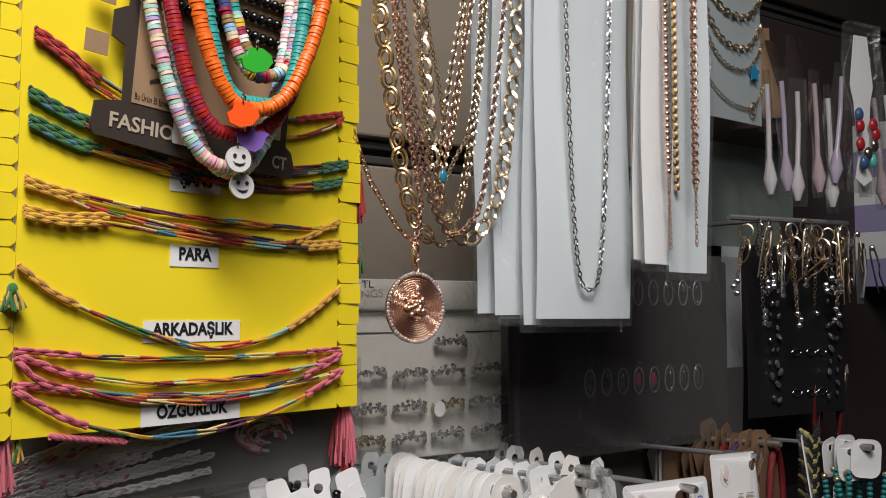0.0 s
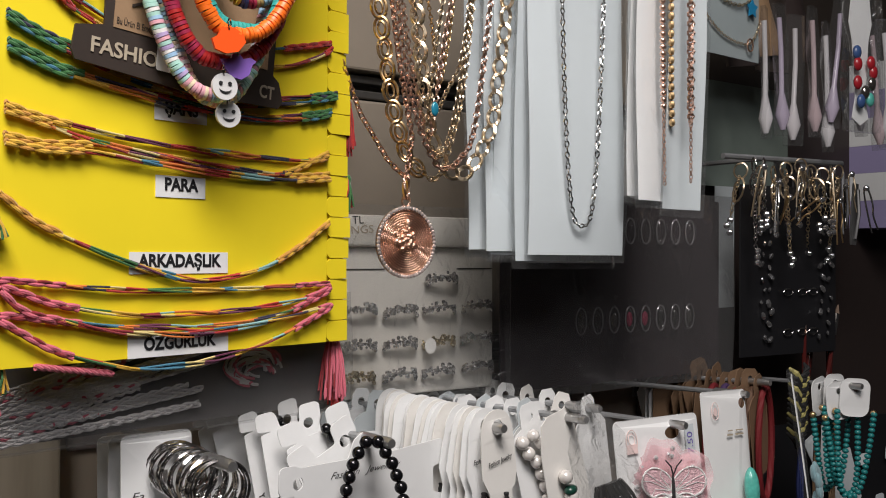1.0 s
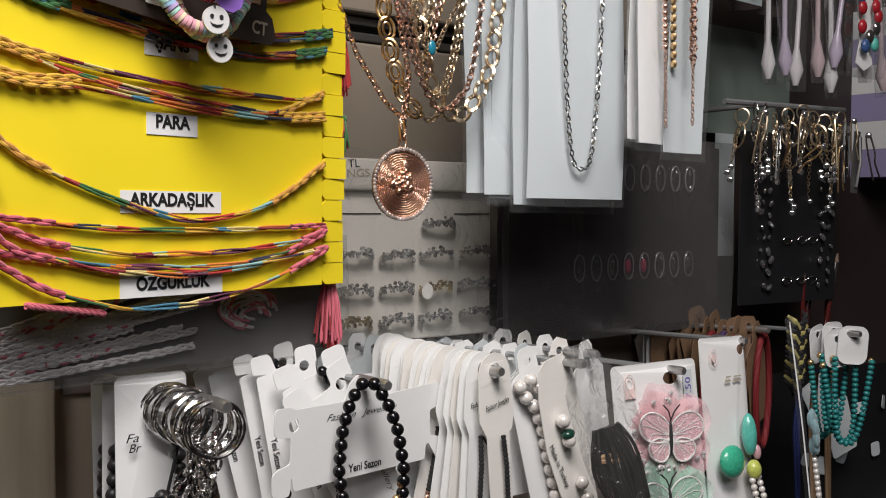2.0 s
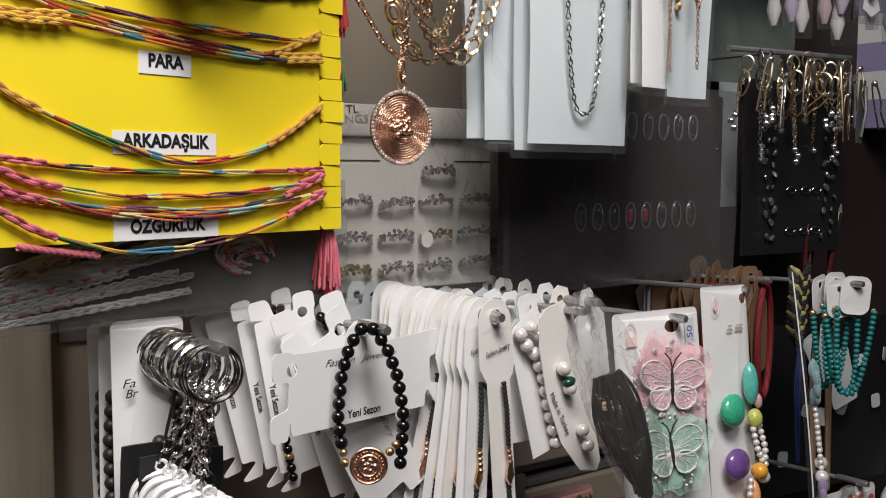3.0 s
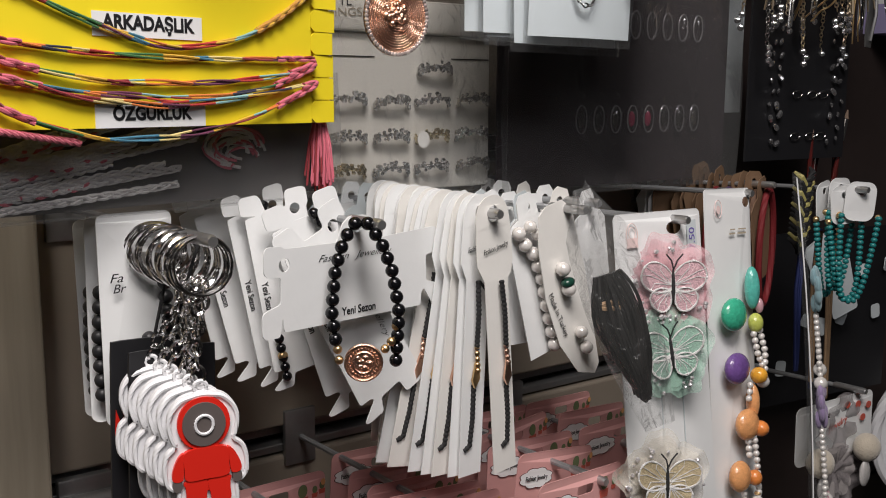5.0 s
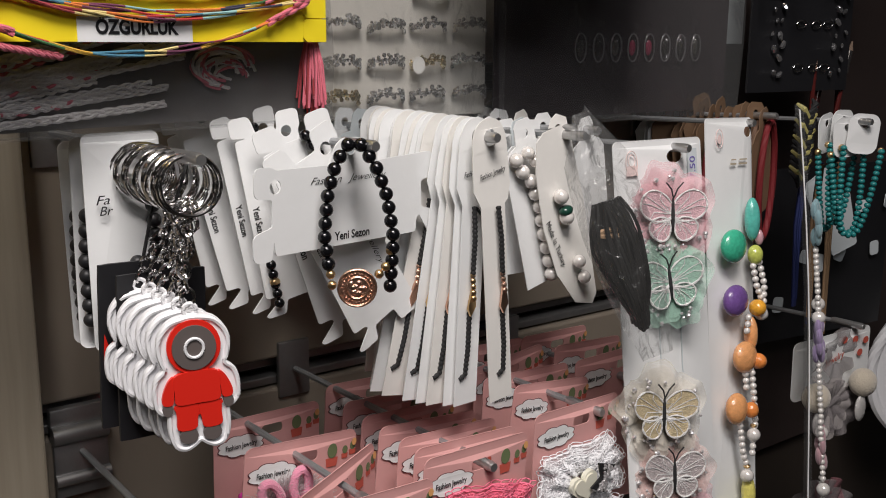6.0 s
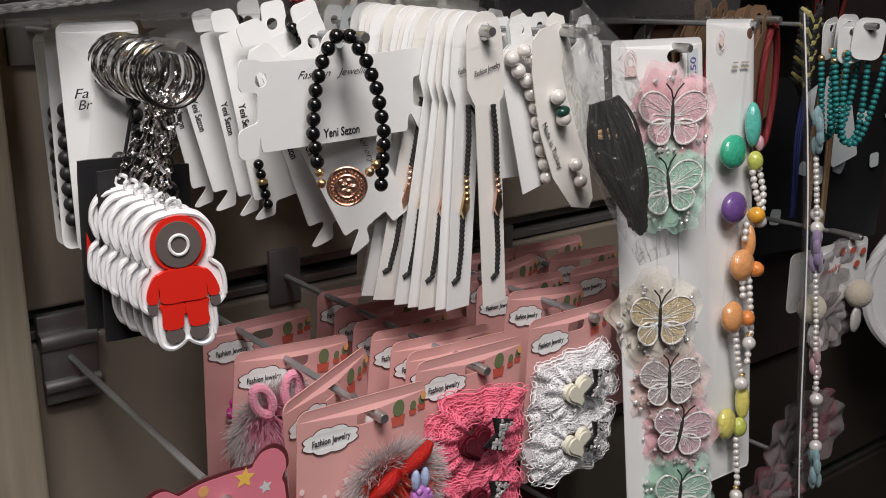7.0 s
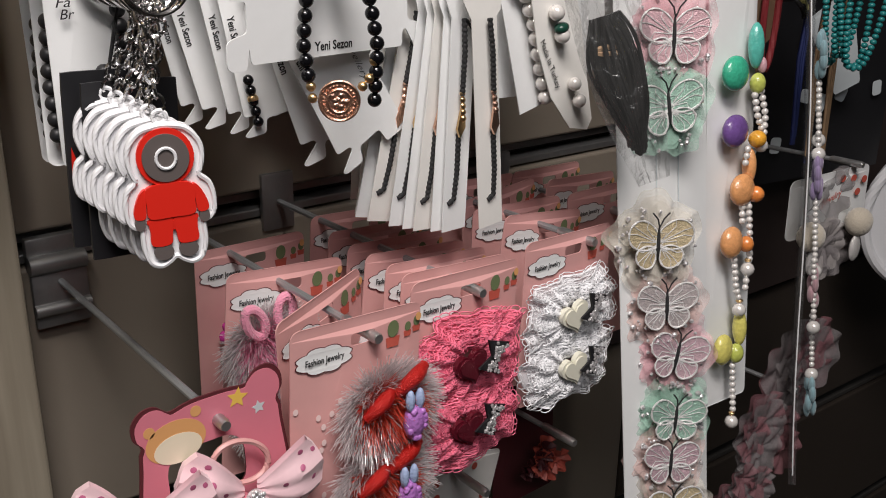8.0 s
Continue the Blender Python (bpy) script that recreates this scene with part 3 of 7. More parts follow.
friendship_bracelet("pink", PINK_B, [(-0.0951, 0.0224), (-0.0843, 0.0214), (-0.0475, 0.0158), (-0.0243, 0.0138), (0.0141, 0.0125), (0.0575, 0.0180), (0.0885, 0.0290)], 10, "wine", 0.038, 0.030)
friendship_bracelet("pink", PINK_B, [(-0.0942, 0.0330), (-0.0843, 0.0240), (-0.0665, 0.0188), (-0.0389, 0.0122), (0.0, 0.0092), (0.04, 0.0125), (0.0885, 0.0204)], 12, "wine", 0.034, 0.012, dy=-0.001)
friendship_bracelet("pink", "pink-ended friendship bracelet hanging below the yellow card's edge", [(-0.0951, 0.0207), (-0.0841, 0.0141), (-0.0688, 0.0057), (-0.0471, -0.0011), (-0.0239, -0.0051), (0.0144, -0.0032), (0.05, 0.0046), (0.0885, 0.0199)], 11, "wine", 0.038, 0.030, plait=0.0011, dy=-0.001)


def tassel(x, y, z, h, colour, n, label, seed, wide=0.006):
    root = thing("tassel", label, "tassel", "thread tassels", (x, y, z))
    rnd = random.Random(seed)
    s = Shape()
    for i in range(n):
        s.slot = T[rnd.choice(colour)]
        a, b = rnd.uniform(-wide, wide), rnd.uniform(-0.004, 0.004)
        l = h * rnd.uniform(0.75, 1.0)
        s.tube([(a * 0.4, b * 0.5, 0), (a * 0.8, b, -l * 0.4), (a + rnd.uniform(-0.002, 0.002), b + rnd.uniform(-0.001, 0.001), -l)], 0.0006, 5)
    part("threads", s, THREADS, root)
    s = Shape()
    s.ball((0, 0, 0), (wide * 0.6, 0.003, 0.003), 8, 6)
    part("knot", s, THREADS[T[colour[0]]], root)


tassel(0.284, 0.487, 1.447, 0.036, ("pink", "pink", "wine"), 46, "pink thread tassel hanging below the yellow card", 3)
tassel(0.288, 0.490, 1.450, 0.050, ("red",), 14, "red thread tassel hanging below the yellow card", 4, 0.0022)
tassel(0.0955, 0.442, 1.446, 0.024, ("pink",), 24, "pink thread tassel hanging below the yellow card", 5, 0.004)
tassel(0.1010, 0.444, 1.446, 0.012, ("gold", "green"), 14, "short golden thread tassel below the yellow card", 6, 0.002)
tassel(0.2915, 0.484, 1.578, 0.030, ("red", "wine"), 20, "red thread tassel behind the yellow card's edge", 7, 0.003)
tassel(0.2915, 0.484, 1.536, 0.020, ("green", "red"), 14, "green thread tassel behind the yellow card's edge", 8, 0.003)
tassel(0.0955, 0.4335, 1.508, 0.009, ("green", "gold"), 30, "green thread knot poking through the yellow card", 9, 0.004)
s = Shape()
s.slot = T["pink"]
for ph in range(3):
    s.tube([Vector((-0.078 + 0.036 * i / 40, -0.002 + 0.001 * math.cos(i * 0.6 + ph * 2.1), 0.0 - 0.006 * i / 40 + 0.0008 * math.sin(i * 0.6 + ph * 2.1))) for i in range(41)], 0.0009, 6)
ob = thing("plait_end", "loose pink plaited thread end below the yellow card", "thread", at=(0.189, 0.4595, 1.446), yaw=12.5)
part("plait", s, THREADS, ob)

# the dark brown bracelet card with bead bracelets
fashion_card = thing("fashion_card", "dark brown printed card on the yellow card", "display card", at=(0.181, 0.447, 1.572), yaw=11, lean=5)
s = Shape()
s.plate([(-0.055, 0.0), (0.0, -0.0025), (0.0535, 0.0), (0.056, 0.004), (0.053, 0.013), (0.049, 0.016), (0.050, 0.11), (-0.044, 0.11), (-0.044, 0.062), (-0.051, 0.058), (-0.051, 0.046), (-0.044, 0.043), (-0.043, 0.018), (-0.056, 0.015), (-0.057, 0.004)], 0.0012)
part("card", s, KRAFT_DARK, fashion_card, smooth=False)
s = Shape()
s.plate([(-0.039, 0.018), (0.045, 0.018), (0.045, 0.109), (-0.039, 0.109)], 0.0003, -0.0013)
part("kraft_print", s, KRAFT, fashion_card, "plain brown printed area", smooth=False)
words("lettering", "FASHION", 0.0095, INK_FADED, fashion_card, -0.0285, -0.0016, 0.0078, 0.040, bold=0.0002)
words("lettering", "CT", 0.009, INK_FADED, fashion_card, 0.0455, -0.0016, 0.0065, 0.009, bold=0.0002)
words("lettering", "Bu Ürün El Emeğidir", 0.0042, KRAFT_DARK, fashion_card, -0.0270, -0.0018, 0.0212, 0.0215)
s = Shape()
for a in (25, -25):
    c, d = math.cos(radians(a)), math.sin(radians(a))
    s.plate([(-0.0095 * c, -0.0095 * d - 0.0007), (0.0095 * c, 0.0095 * d - 0.0007), (0.0095 * c, 0.0095 * d + 0.0007), (-0.0095 * c, -0.0095 * d + 0.0007)], 0.00025, -0.0016 - 0.0003 * (a > 0), at=(-0.0225, 0.0335))
s.plate(oval(0.0052, 0.0062), 0.0003, -0.0022, at=(-0.0215, 0.0340))
part("emblem", s, KRAFT_DARK, fashion_card, "plain dark printed emblem", smooth=False)
s = Shape()
s.plate(rounded(0.0125, 0.012, 0.001), 0.0003, -0.0023, at=(-0.0110, 0.0098))
part("sticker", s, PAPER_WARM, fashion_card, "small white price sticker", smooth=False)
s = Shape()
s.plate([(-0.001, 0.0), (0.010, 0.0), (0.010, 0.010), (-0.001, 0.010)], 0.0006, 0.0, at=(-0.0605, 0.060))
s.plate([(-0.001, 0.0), (0.010, 0.0), (0.010, 0.010), (-0.001, 0.010)], 0.0006, 0.0, at=(-0.062, 0.036))
part("side_tab", s, KRAFT, fashion_card, smooth=False)
for k, (x0, z0, x1, z1, seed) in enumerate(((-0.039, 0.0735, 0.052, 0.0655, 1), (-0.022, 0.080, 0.053, 0.0775, 2), (-0.034, 0.088, 0.052, 0.088, 3), (0.008, 0.062, 0.052, 0.056, 4))):
    ob = thing("bead_bracelet", "black glossy bead bracelet strapped across the brown card", "bracelet", "black bead bracelets", (0.181, 0.447, 1.572), 11, 5)
    bead_row(ob, hang(x0, x1, z0, (z0 + z1) / 2 - 0.003, -0.0045, 2, 20, ztop2=z1), 0.0056, BLACK_BEAD, 0.85)

# ---- clay bead necklaces ----
CLAY = {n: material("clay_" + n, c, 0.42, spread=0.12) for n, c in (
    ("lilac", (0.42, 0.33, 0.55)), ("pink", (0.68, 0.36, 0.42)), ("mint", (0.38, 0.62, 0.55)), ("cream", (0.70, 0.60, 0.42)), ("white", (0.74, 0.72, 0.70)), ("sky", (0.30, 0.48, 0.66)),
    ("red", (0.38, 0.018, 0.018)), ("orange", (0.80, 0.15, 0.012)), ("teal", (0.03, 0.30, 0.27)), ("wine", (0.30, 0.02, 0.06)), ("yellow", (0.70, 0.48, 0.06)), ("green", (0.12, 0.36, 0.10)), ("navy", (0.06, 0.07, 0.20)), ("olive", (0.28, 0.20, 0.08)))}


def clay_necklace(label, colours, x0, x1, zlow, low, y, r=0.0033, thick=0.0019, seed=0, power=2.0, run=1, ztop=1.73):
    ob = thing("clay_necklace", label, "necklace", "clay bead necklaces", (0, y, 0))
    mats = [CLAY[c] for c in colours]
    disc_row(ob, hang(x0, x1, ztop, zlow, 0, power, 60, low, ysag=0.004), r, thick, mats, (lambda i, q: (i // run) % len(mats) if run > 1 else q.randrange(len(mats))), seed)
    return ob


lilac = clay_necklace("pastel clay bead necklace with white smiling pendant", ("lilac", "pink", "mint", "cream", "white", "sky", "lilac", "pink", "mint"), 0.1350, 0.238, 1.5665, 0.52, 0.4345, seed=1, power=2.0)
clay_necklace("pastel clay bead necklace with second smiling pendant", ("white", "pink", "mint", "cream", "white", "sky"), 0.150, 0.2340, 1.5650, 0.5, 0.4405, seed=2)
red_n = clay_necklace("dark red clay bead necklace with purple bird pendant", ("red", "red", "wine"), 0.146, 0.2480, 1.5815, 0.42, 0.431, seed=3, r=0.0036, power=2.2)
orange_n = clay_necklace("orange clay bead necklace with orange bird pendant", ("orange", "orange"), 0.152, 0.2480, 1.592, 0.42, 0.420, seed=4, r=0.0035, power=2.0)
clay_necklace("teal clay bead necklace", ("teal", "teal"), 0.164, 0.2310, 1.596, 0.5, 0.4235, seed=5, r=0.0034, power=3.0)
multi = clay_necklace("multicoloured clay bead necklace with green fish pendant", ("green", "white", "yellow", "navy", "wine", "olive", "sky", "cream", "red", "pink"), 0.171, 0.252, 1.6105, 0.37, 0.430, seed=6, r=0.0030, power=1.9, run=2)
clay_necklace("multicoloured clay bead necklace", ("mint", "yellow", "wine", "white", "olive", "teal"), 0.176, 0.2440, 1.613, 0.5, 0.434, seed=7, r=0.0030, power=2.0, run=2)


def pendant(parent, name, outline, mat, x, y, z, label, marks=(), depth=0.0016):
    s = Shape()
    s.plate(outline, depth, 0.0, at=(x, z), holes=())
    p = part(name, s, mat, parent, label, smooth=False, m=pose(0, y, 0))
    for k, m in enumerate(marks):
        s = Shape()
        s.plate(m, 0.0004, -depth - 0.0001, at=(x, z))
        part("mark", s, INK, p, smooth=False)
    s = Shape()
    s.loop((x, -depth / 2, z + max(q[1] for q in outline) + 0.0012), 0.0022, 0.0026, 0.0004, Matrix.Rotation(0.9, 3, "Z"), 12, 4)
    part("jump_ring", s, SILVER, p)


ENAMEL = material("white_enamel", (0.74, 0.74, 0.74), 0.28, 0.15)
SMILE = [oval(0.0009, 0.0009, 10, -0.0022, 0.0014), oval(0.0009, 0.0009, 10, 0.0022, 0.0014), [(-0.0030, -0.0012), (-0.002, -0.0026), (0, -0.0032), (0.002, -0.0026), (0.0030, -0.0012), (0.002, -0.0019), (0, -0.0023), (-0.002, -0.0019)]]
pendant(lilac, "smile_pendant", oval(0.0061, 0.0061, 24), ENAMEL, 0.1885, -0.0140, 1.5690, "round white metal pendant", SMILE)
pendant(lilac, "smile_pendant", oval(0.0060, 0.0060, 24), ENAMEL, 0.1930, -0.0080, 1.5575, "round silver metal pendant", SMILE)
BIRD = [(-0.0065, -0.0015), (-0.004, -0.005), (0.001, -0.006), (0.005, -0.0035), (0.0065, 0.001), (0.0085, 0.003), (0.0055, 0.0045), (0.002, 0.0035), (0.0, 0.0058), (-0.003, 0.0055), (-0.004, 0.003), (-0.0085, 0.0025)]
FISH = [(-0.007, -0.0045), (-0.002, -0.006), (0.004, -0.0045), (0.0075, 0.0), (0.0065, 0.0035), (0.002, 0.006), (-0.004, 0.0055), (-0.0055, 0.002), (-0.0085, 0.0)]
ACRYL = {n: material("acrylic_" + n, c, 0.15, coat=0.5) for n, c in (("purple", (0.26, 0.14, 0.52)), ("orange", (0.95, 0.11, 0.02)), ("green", (0.04, 0.42, 0.04)))}
pendant(red_n, "bird_pendant", BIRD, ACRYL["purple"], 0.1955, -0.010, 1.5790, "purple plastic bird pendant")
pendant(orange_n, "bird_pendant", FISH, ACRYL["orange"], 0.1880, -0.006, 1.5885, "orange plastic pendant")
pendant(multi, "fish_pendant", FISH, ACRYL["green"], 0.1955, -0.014, 1.6150, "green plastic fish pendant")


# ---- gold chains and the medallion ----
def gold_chain(label, mat, line, y, length, width, wire, seed=0):
    """A chain hanging along a line of (x, z); long links are single parts."""
    ob = thing("chain_necklace", label, "necklace", "gold chain necklaces", (0, y, 0))
    path = glide([(x + 0.73 * (y - 0.470), -0.002 * math.sin(6 * k), z) for k, (x, z) in enumerate(line)])
    if length > 0.006:
        link_row(ob, path, length, width, wire, mat, seed=seed, double=seed == 0)
        return ob
    s = Shape()
    chain(s, path, length, width, wire, 1.0, 0.3, 8, 4)
    part("link_chain", s, mat, ob)
    return ob


ob = gold_chain("gold necklace of large double oval links", GOLD, [(0.294, 1.75), (0.297, 1.677), (0.301, 1.648), (0.308, 1.609), (0.314, 1.577), (0.322, 1.553), (0.330, 1.544)], 0.470, 0.0128, 0.0086, 0.0009)
s = Shape()
chain(s, glide([(0.331, 0, 1.543), (0.343, 0.002, 1.538), (0.353, 0.003, 1.552), (0.366, 0.003, 1.600), (0.376, 0.003, 1.690), (0.378, 0.003, 1.75)]), 0.0044, 0.0030, 0.0006, 1, 0.3, 8, 4)
part("link_chain", s, PALE_GOLD, ob)
gold_chain("gold necklace of large flat oval links", PALE_GOLD, [(0.322, 1.75), (0.324, 1.682), (0.330, 1.632), (0.334, 1.596), (0.339, 1.570), (0.349, 1.548), (0.362, 1.542), (0.374, 1.551), (0.386, 1.573), (0.390, 1.598), (0.398, 1.659), (0.400, 1.75)], 0.473, 0.0116, 0.0076, 0.0010, 3)
gold_chain("rose gold rope chain necklace", COPPER, [(0.306, 1.75), (0.309, 1.679), (0.316, 1.637), (0.328, 1.578), (0.344, 1.547), (0.354, 1.545), (0.361, 1.550), (0.372, 1.568), (0.383, 1.636), (0.390, 1.694), (0.393, 1.75)], 0.466, 0.0044, 0.0033, 0.0007)
gold_chain("pale gold rope chain necklace", PALE_GOLD, [(0.361, 1.75), (0.357, 1.688), (0.348, 1.642), (0.341, 1.596), (0.338, 1.566), (0.346, 1.551), (0.357, 1.574), (0.369, 1.637), (0.375, 1.691), (0.378, 1.75)], 0.468, 0.0040, 0.0030, 0.0006)
gold_chain("rose gold rope chain necklace", COPPER, [(0.311, 1.75), (0.313, 1.683), (0.319, 1.640), (0.330, 1.585), (0.338, 1.562), (0.343, 1.580), (0.352, 1.630), (0.365, 1.690), (0.371, 1.75)], 0.471, 0.0042, 0.0031, 0.0006)
gold_chain("fine gold chain necklace", GOLD, [(0.326, 1.75), (0.329, 1.683), (0.340, 1.630), (0.345, 1.596), (0.351, 1.612), (0.358, 1.660), (0.362, 1.75)], 0.475, 0.0032, 0.0022, 0.0004)
ob = gold_chain("fine pale gold necklace with a blue stone", PALE_GOLD, [(0.321, 1.75), (0.324, 1.680), (0.329, 1.630), (0.334, 1.590), (0.342, 1.575), (0.352, 1.590), (0.363, 1.612), (0.370, 1.662), (0.374, 1.75)], 0.4665, 0.0036, 0.0026, 0.0005)
s = Shape()
s.ball((0.3365, -0.004, 1.5775), (0.0026, 0.0012, 0.0042), 12, 8)
part("blue_stone", s, material("blue_stone", (0.02, 0.20, 0.30), 0.15, coat=0.5), ob, "small blue enamel stone")

medal = thing("medallion_necklace", "rose gold oval medallion on a chain", "necklace", at=(0.3200, 0.468, 1.5008), yaw=-14)
s = Shape()
a, b = 0.0176, 0.0204
s.plate(oval(a, b, 48), 0.0022, 0.001)
part("disc", s, ROSE, medal)
for i in range(11):
    f = 0.88 - 0.064 * i
    s = Shape()
    s.loop((0, -0.0013 - 0.00012 * i, 0), a * f, b * f, 0.00062, None, 48, 6)
    part("ridge", s, ROSE, medal)
s = Shape()
for i in range(58):
    t = 6.28319 * i / 58
    s.ball((a * 0.955 * math.cos(t), -0.0020, b * 0.955 * math.sin(t)), 0.00125, 7, 5)
part("stone_rim", s, material("pale_rose_crystal", (0.88, 0.76, 0.72), 0.15, 0.7, spread=0.35), medal, "rim of small sparkling stones")
s = Shape()
rnd = random.Random(8)
for i in range(34):
    t, q = rnd.uniform(0, 6.28), rnd.uniform(0, 1) ** 0.5
    s.ball((-0.001 + 0.0065 * q * math.cos(t), -0.0030 - 0.0014 * (1 - q), 0.0005 + 0.0085 * q * math.sin(t)), rnd.uniform(0.0012, 0.0019), 8, 6)
s.ball((0.0008, -0.003, 0.0105), (0.002, 0.0012, 0.003), 8, 6)
part("relief", s, ROSE, medal, "raised cluster relief")
s = Shape()
s.loop((0, -0.001, b + 0.003), 0.0022, 0.0034, 0.0007, None, 14, 5)
s.loop((0, -0.001, b + 0.0105), 0.0030, 0.0060, 0.0012, Matrix.Rotation(0.8, 3, "Z"), 14, 6)
part("bail", s, ROSE, medal)
s = Shape()
chain(s, [(0.0005, 0, b + 0.016), (-0.010, 0.001, 0.046), (-0.026, 0.003, 0.072), (-0.038, 0.005, 0.106), (-0.052, 0.006, 0.16), (-0.058, 0.006, 0.25)], 0.0040, 0.0030, 0.0006, 1, 0.3, 8, 4)
chain(s, [(0.0005, 0, b + 0.016), (0.004, 0.0, 0.060), (-0.004, -0.001, 0.10), (-0.012, 0, 0.16), (-0.020, 0, 0.25)], 0.0040, 0.0032, 0.0007, 1, 0.3, 8, 4)
part("link_chain", s, COPPER, medal)


# ---- white cards in clear bags ----
def bagged_card(x, y, zlow, w, h, label, seed, lean=0.0, yaw=0.0, mat=PAPER_GREY, margin=0.004, tail=0.005):
    rnd = random.Random(seed)
    root = thing("bagged_card", label, "necklace bag", "bagged necklace cards", (x, y, zlow + h), yaw, lean)
    k, ph = rnd.uniform(0.002, 0.005), rnd.uniform(0, 6)
    bend = lambda px, pz: k * math.sin(px / w * 3 + ph) + 0.0016 * math.sin(pz * 28 + ph)
    s = Shape()
    s.sheet(w - margin, h - tail, 0.0004, 0.0, bend=bend, nx=10, nz=14)
    part("card", s, mat, root)
    s = Shape()
    s.sheet(w, h, 0.0022, 0.0009, bend=lambda px, pz: bend(px, pz) + 0.0007 * math.sin(px * 170 + pz * 60 + ph), nx=14, nz=24)
    film = part("clear_film", s, CLEAR, root, "thin clear plastic bag")
    film.visible_shadow = False
    return root


H = 0.27
bagged_card(0.423, 0.496, 1.4930, 0.088, H, "white card in a clear bag in a hanging stack", 1, -1.0)
bagged_card(0.431, 0.488, 1.4915, 0.088, H, "white card in a clear bag in a hanging stack", 2, -0.3)
bagged_card(0.439, 0.480, 1.4890, 0.088, H, "white card in a clear bag in a hanging stack", 3, 0.4)
bagged_card(0.4490, 0.472, 1.4850, 0.092, H, "white card in a clear bag in a hanging stack", 4, 0.4)
silver_bag = bagged_card(0.4485, 0.462, 1.4890, 0.0850, H, "white card in a clear bag with a silver chain necklace", 5, 0.2)
s = Shape()
chain(s, hang(-0.0255, 0.0180, 0.02, -H + 0.0235, -0.0095, 2.8, 60, 0.5), 0.0044, 0.0025, 0.00055, 1, 0.4, 8, 4)
part("silver_chain", s, SILVER, silver_bag)
H2 = 0.25
bagged_card(0.507, 0.452, 1.5260, 0.046, H2, "white card in a clear bag with a rose gold chain", 6, 0.6, mat=PAPER)
b2 = bagged_card(0.5020, 0.444, 1.5270, 0.052, H2, "white card in a clear bag with gold chains", 7, 0.8, mat=PAPER)
b3 = bagged_card(0.4930, 0.436, 1.5240, 0.040, H2, "white card in a clear bag with a rose gold bead chain", 8, 0.5, mat=PAPER)
b4 = bagged_card(0.5170, 0.428, 1.5190, 0.036, H2, "white card in a clear bag with a rose gold chain", 9, 1.2, mat=PAPER_GREY)
s = Shape()
beads(s, [(-0.004, -0.0085, 0.0), (-0.001, -0.0085, -H2 + 0.085), (0.0, -0.0085, -H2 + 0.062)], 0.0040, gap=1.05)
chain(s, [(0.0, -0.0085, -H2 + 0.062), (0.0015, -0.0085, -H2 + 0.016)], 0.0028, 0.002, 0.0004, 1, 0.3, 7, 4)
part("rose_chain", s, COPPER, b3)
s = Shape()
beads(s, [(0.0055, -0.0085, 0.0), (0.007, -0.0085, -H2 + 0.090), (0.0085, -0.0085, -H2 + 0.050)], 0.0044, squash=1.3, seg=6, rings=4)
part("gold_chain", s, GOLD, b3)
s = Shape()
chain(s, [(-0.012, -0.0115, 0.0), (-0.0095, -0.0115, -H2 + 0.095), (-0.0085, -0.0115, -H2 + 0.060)], 0.0038, 0.0040, 0.0011, 1, 0.4, 7, 4)
chain(s, [(-0.0085, -0.0115, -H2 + 0.060), (-0.0075, -0.0115, -H2 + 0.022)], 0.0030, 0.002, 0.0004, 1, 0.3, 7, 4)
part("rose_chain", s, COPPER, b4)

# ---- ring box, black blister pack, darker board behind ----
ring_box = thing("ring_box", "cream ring box in a clear bag with crystal rings", "ring display", at=(0.4005, 0.575, 1.397))
s = Shape()
s.block((-0.069, -0.006, 0.0), (0.067, 0.010, 0.102), 0.002)
part("ring_pad", s, BOX_LINING, ring_box)
s = Shape()
s.block((-0.070, -0.012, 0.1025), (0.068, 0.012, 0.1235), 0.003)
part("lid_edge", s, BOX_LINING, ring_box)
for text, x, z, w in (("TL", -0.054, 0.1195, 0.009), ("RINGS", -0.0545, 0.1130, 0.025)):
    words("lettering", text, 0.0075, INK_FADED if text == "RINGS" else INK, ring_box, x, -0.0125, z, w, lean=-4)


def crystal_ring(x, z, seed, mat):
    """A ring pushed into the pad: a band arc crusted with small stones."""
    rnd = random.Random(seed)
    ring = thing("crystal_ring", "crystal-set ring pushed into the cream pad", "ring", "rings in the box", (0.4005 + x, 0.569, 1.397 + z))
    s = Shape()
    s.tube([(0.0132 * math.cos(a), -0.002 - 0.006 * math.sin(a), 0.0030 * math.sin(a) - 0.0015) for a in [math.pi * i / 12 for i in range(13)]], 0.0011, 6)
    part("band", s, mat, ring)
    s = Shape()
    for i in range(64):
        a = math.pi * rnd.uniform(0.02, 0.98)
        s.ball((0.0132 * math.cos(a), -0.0025 - 0.0065 * math.sin(a), 0.0042 * math.sin(a) - 0.0022 + rnd.uniform(-0.0030, 0.0030)), rnd.uniform(0.0009, 0.0017), 6, 4)
    part("stones", s, mat, ring, smooth=False)


rnd = random.Random(4)
for row, z in enumerate((0.0155, 0.0365, 0.0590)):
    for col in range(4):
        x = -0.0515 + 0.0335 * col + rnd.uniform(-0.001, 0.001)
        crystal_ring(x, z + rnd.uniform(-0.001, 0.001) - 0.0 * col, row * 7 + col, RING_GOLD if (row + 2 * col) % 5 == 0 else RING_METAL)
crystal_ring(0.0170, 0.0800, 40, RING_METAL)
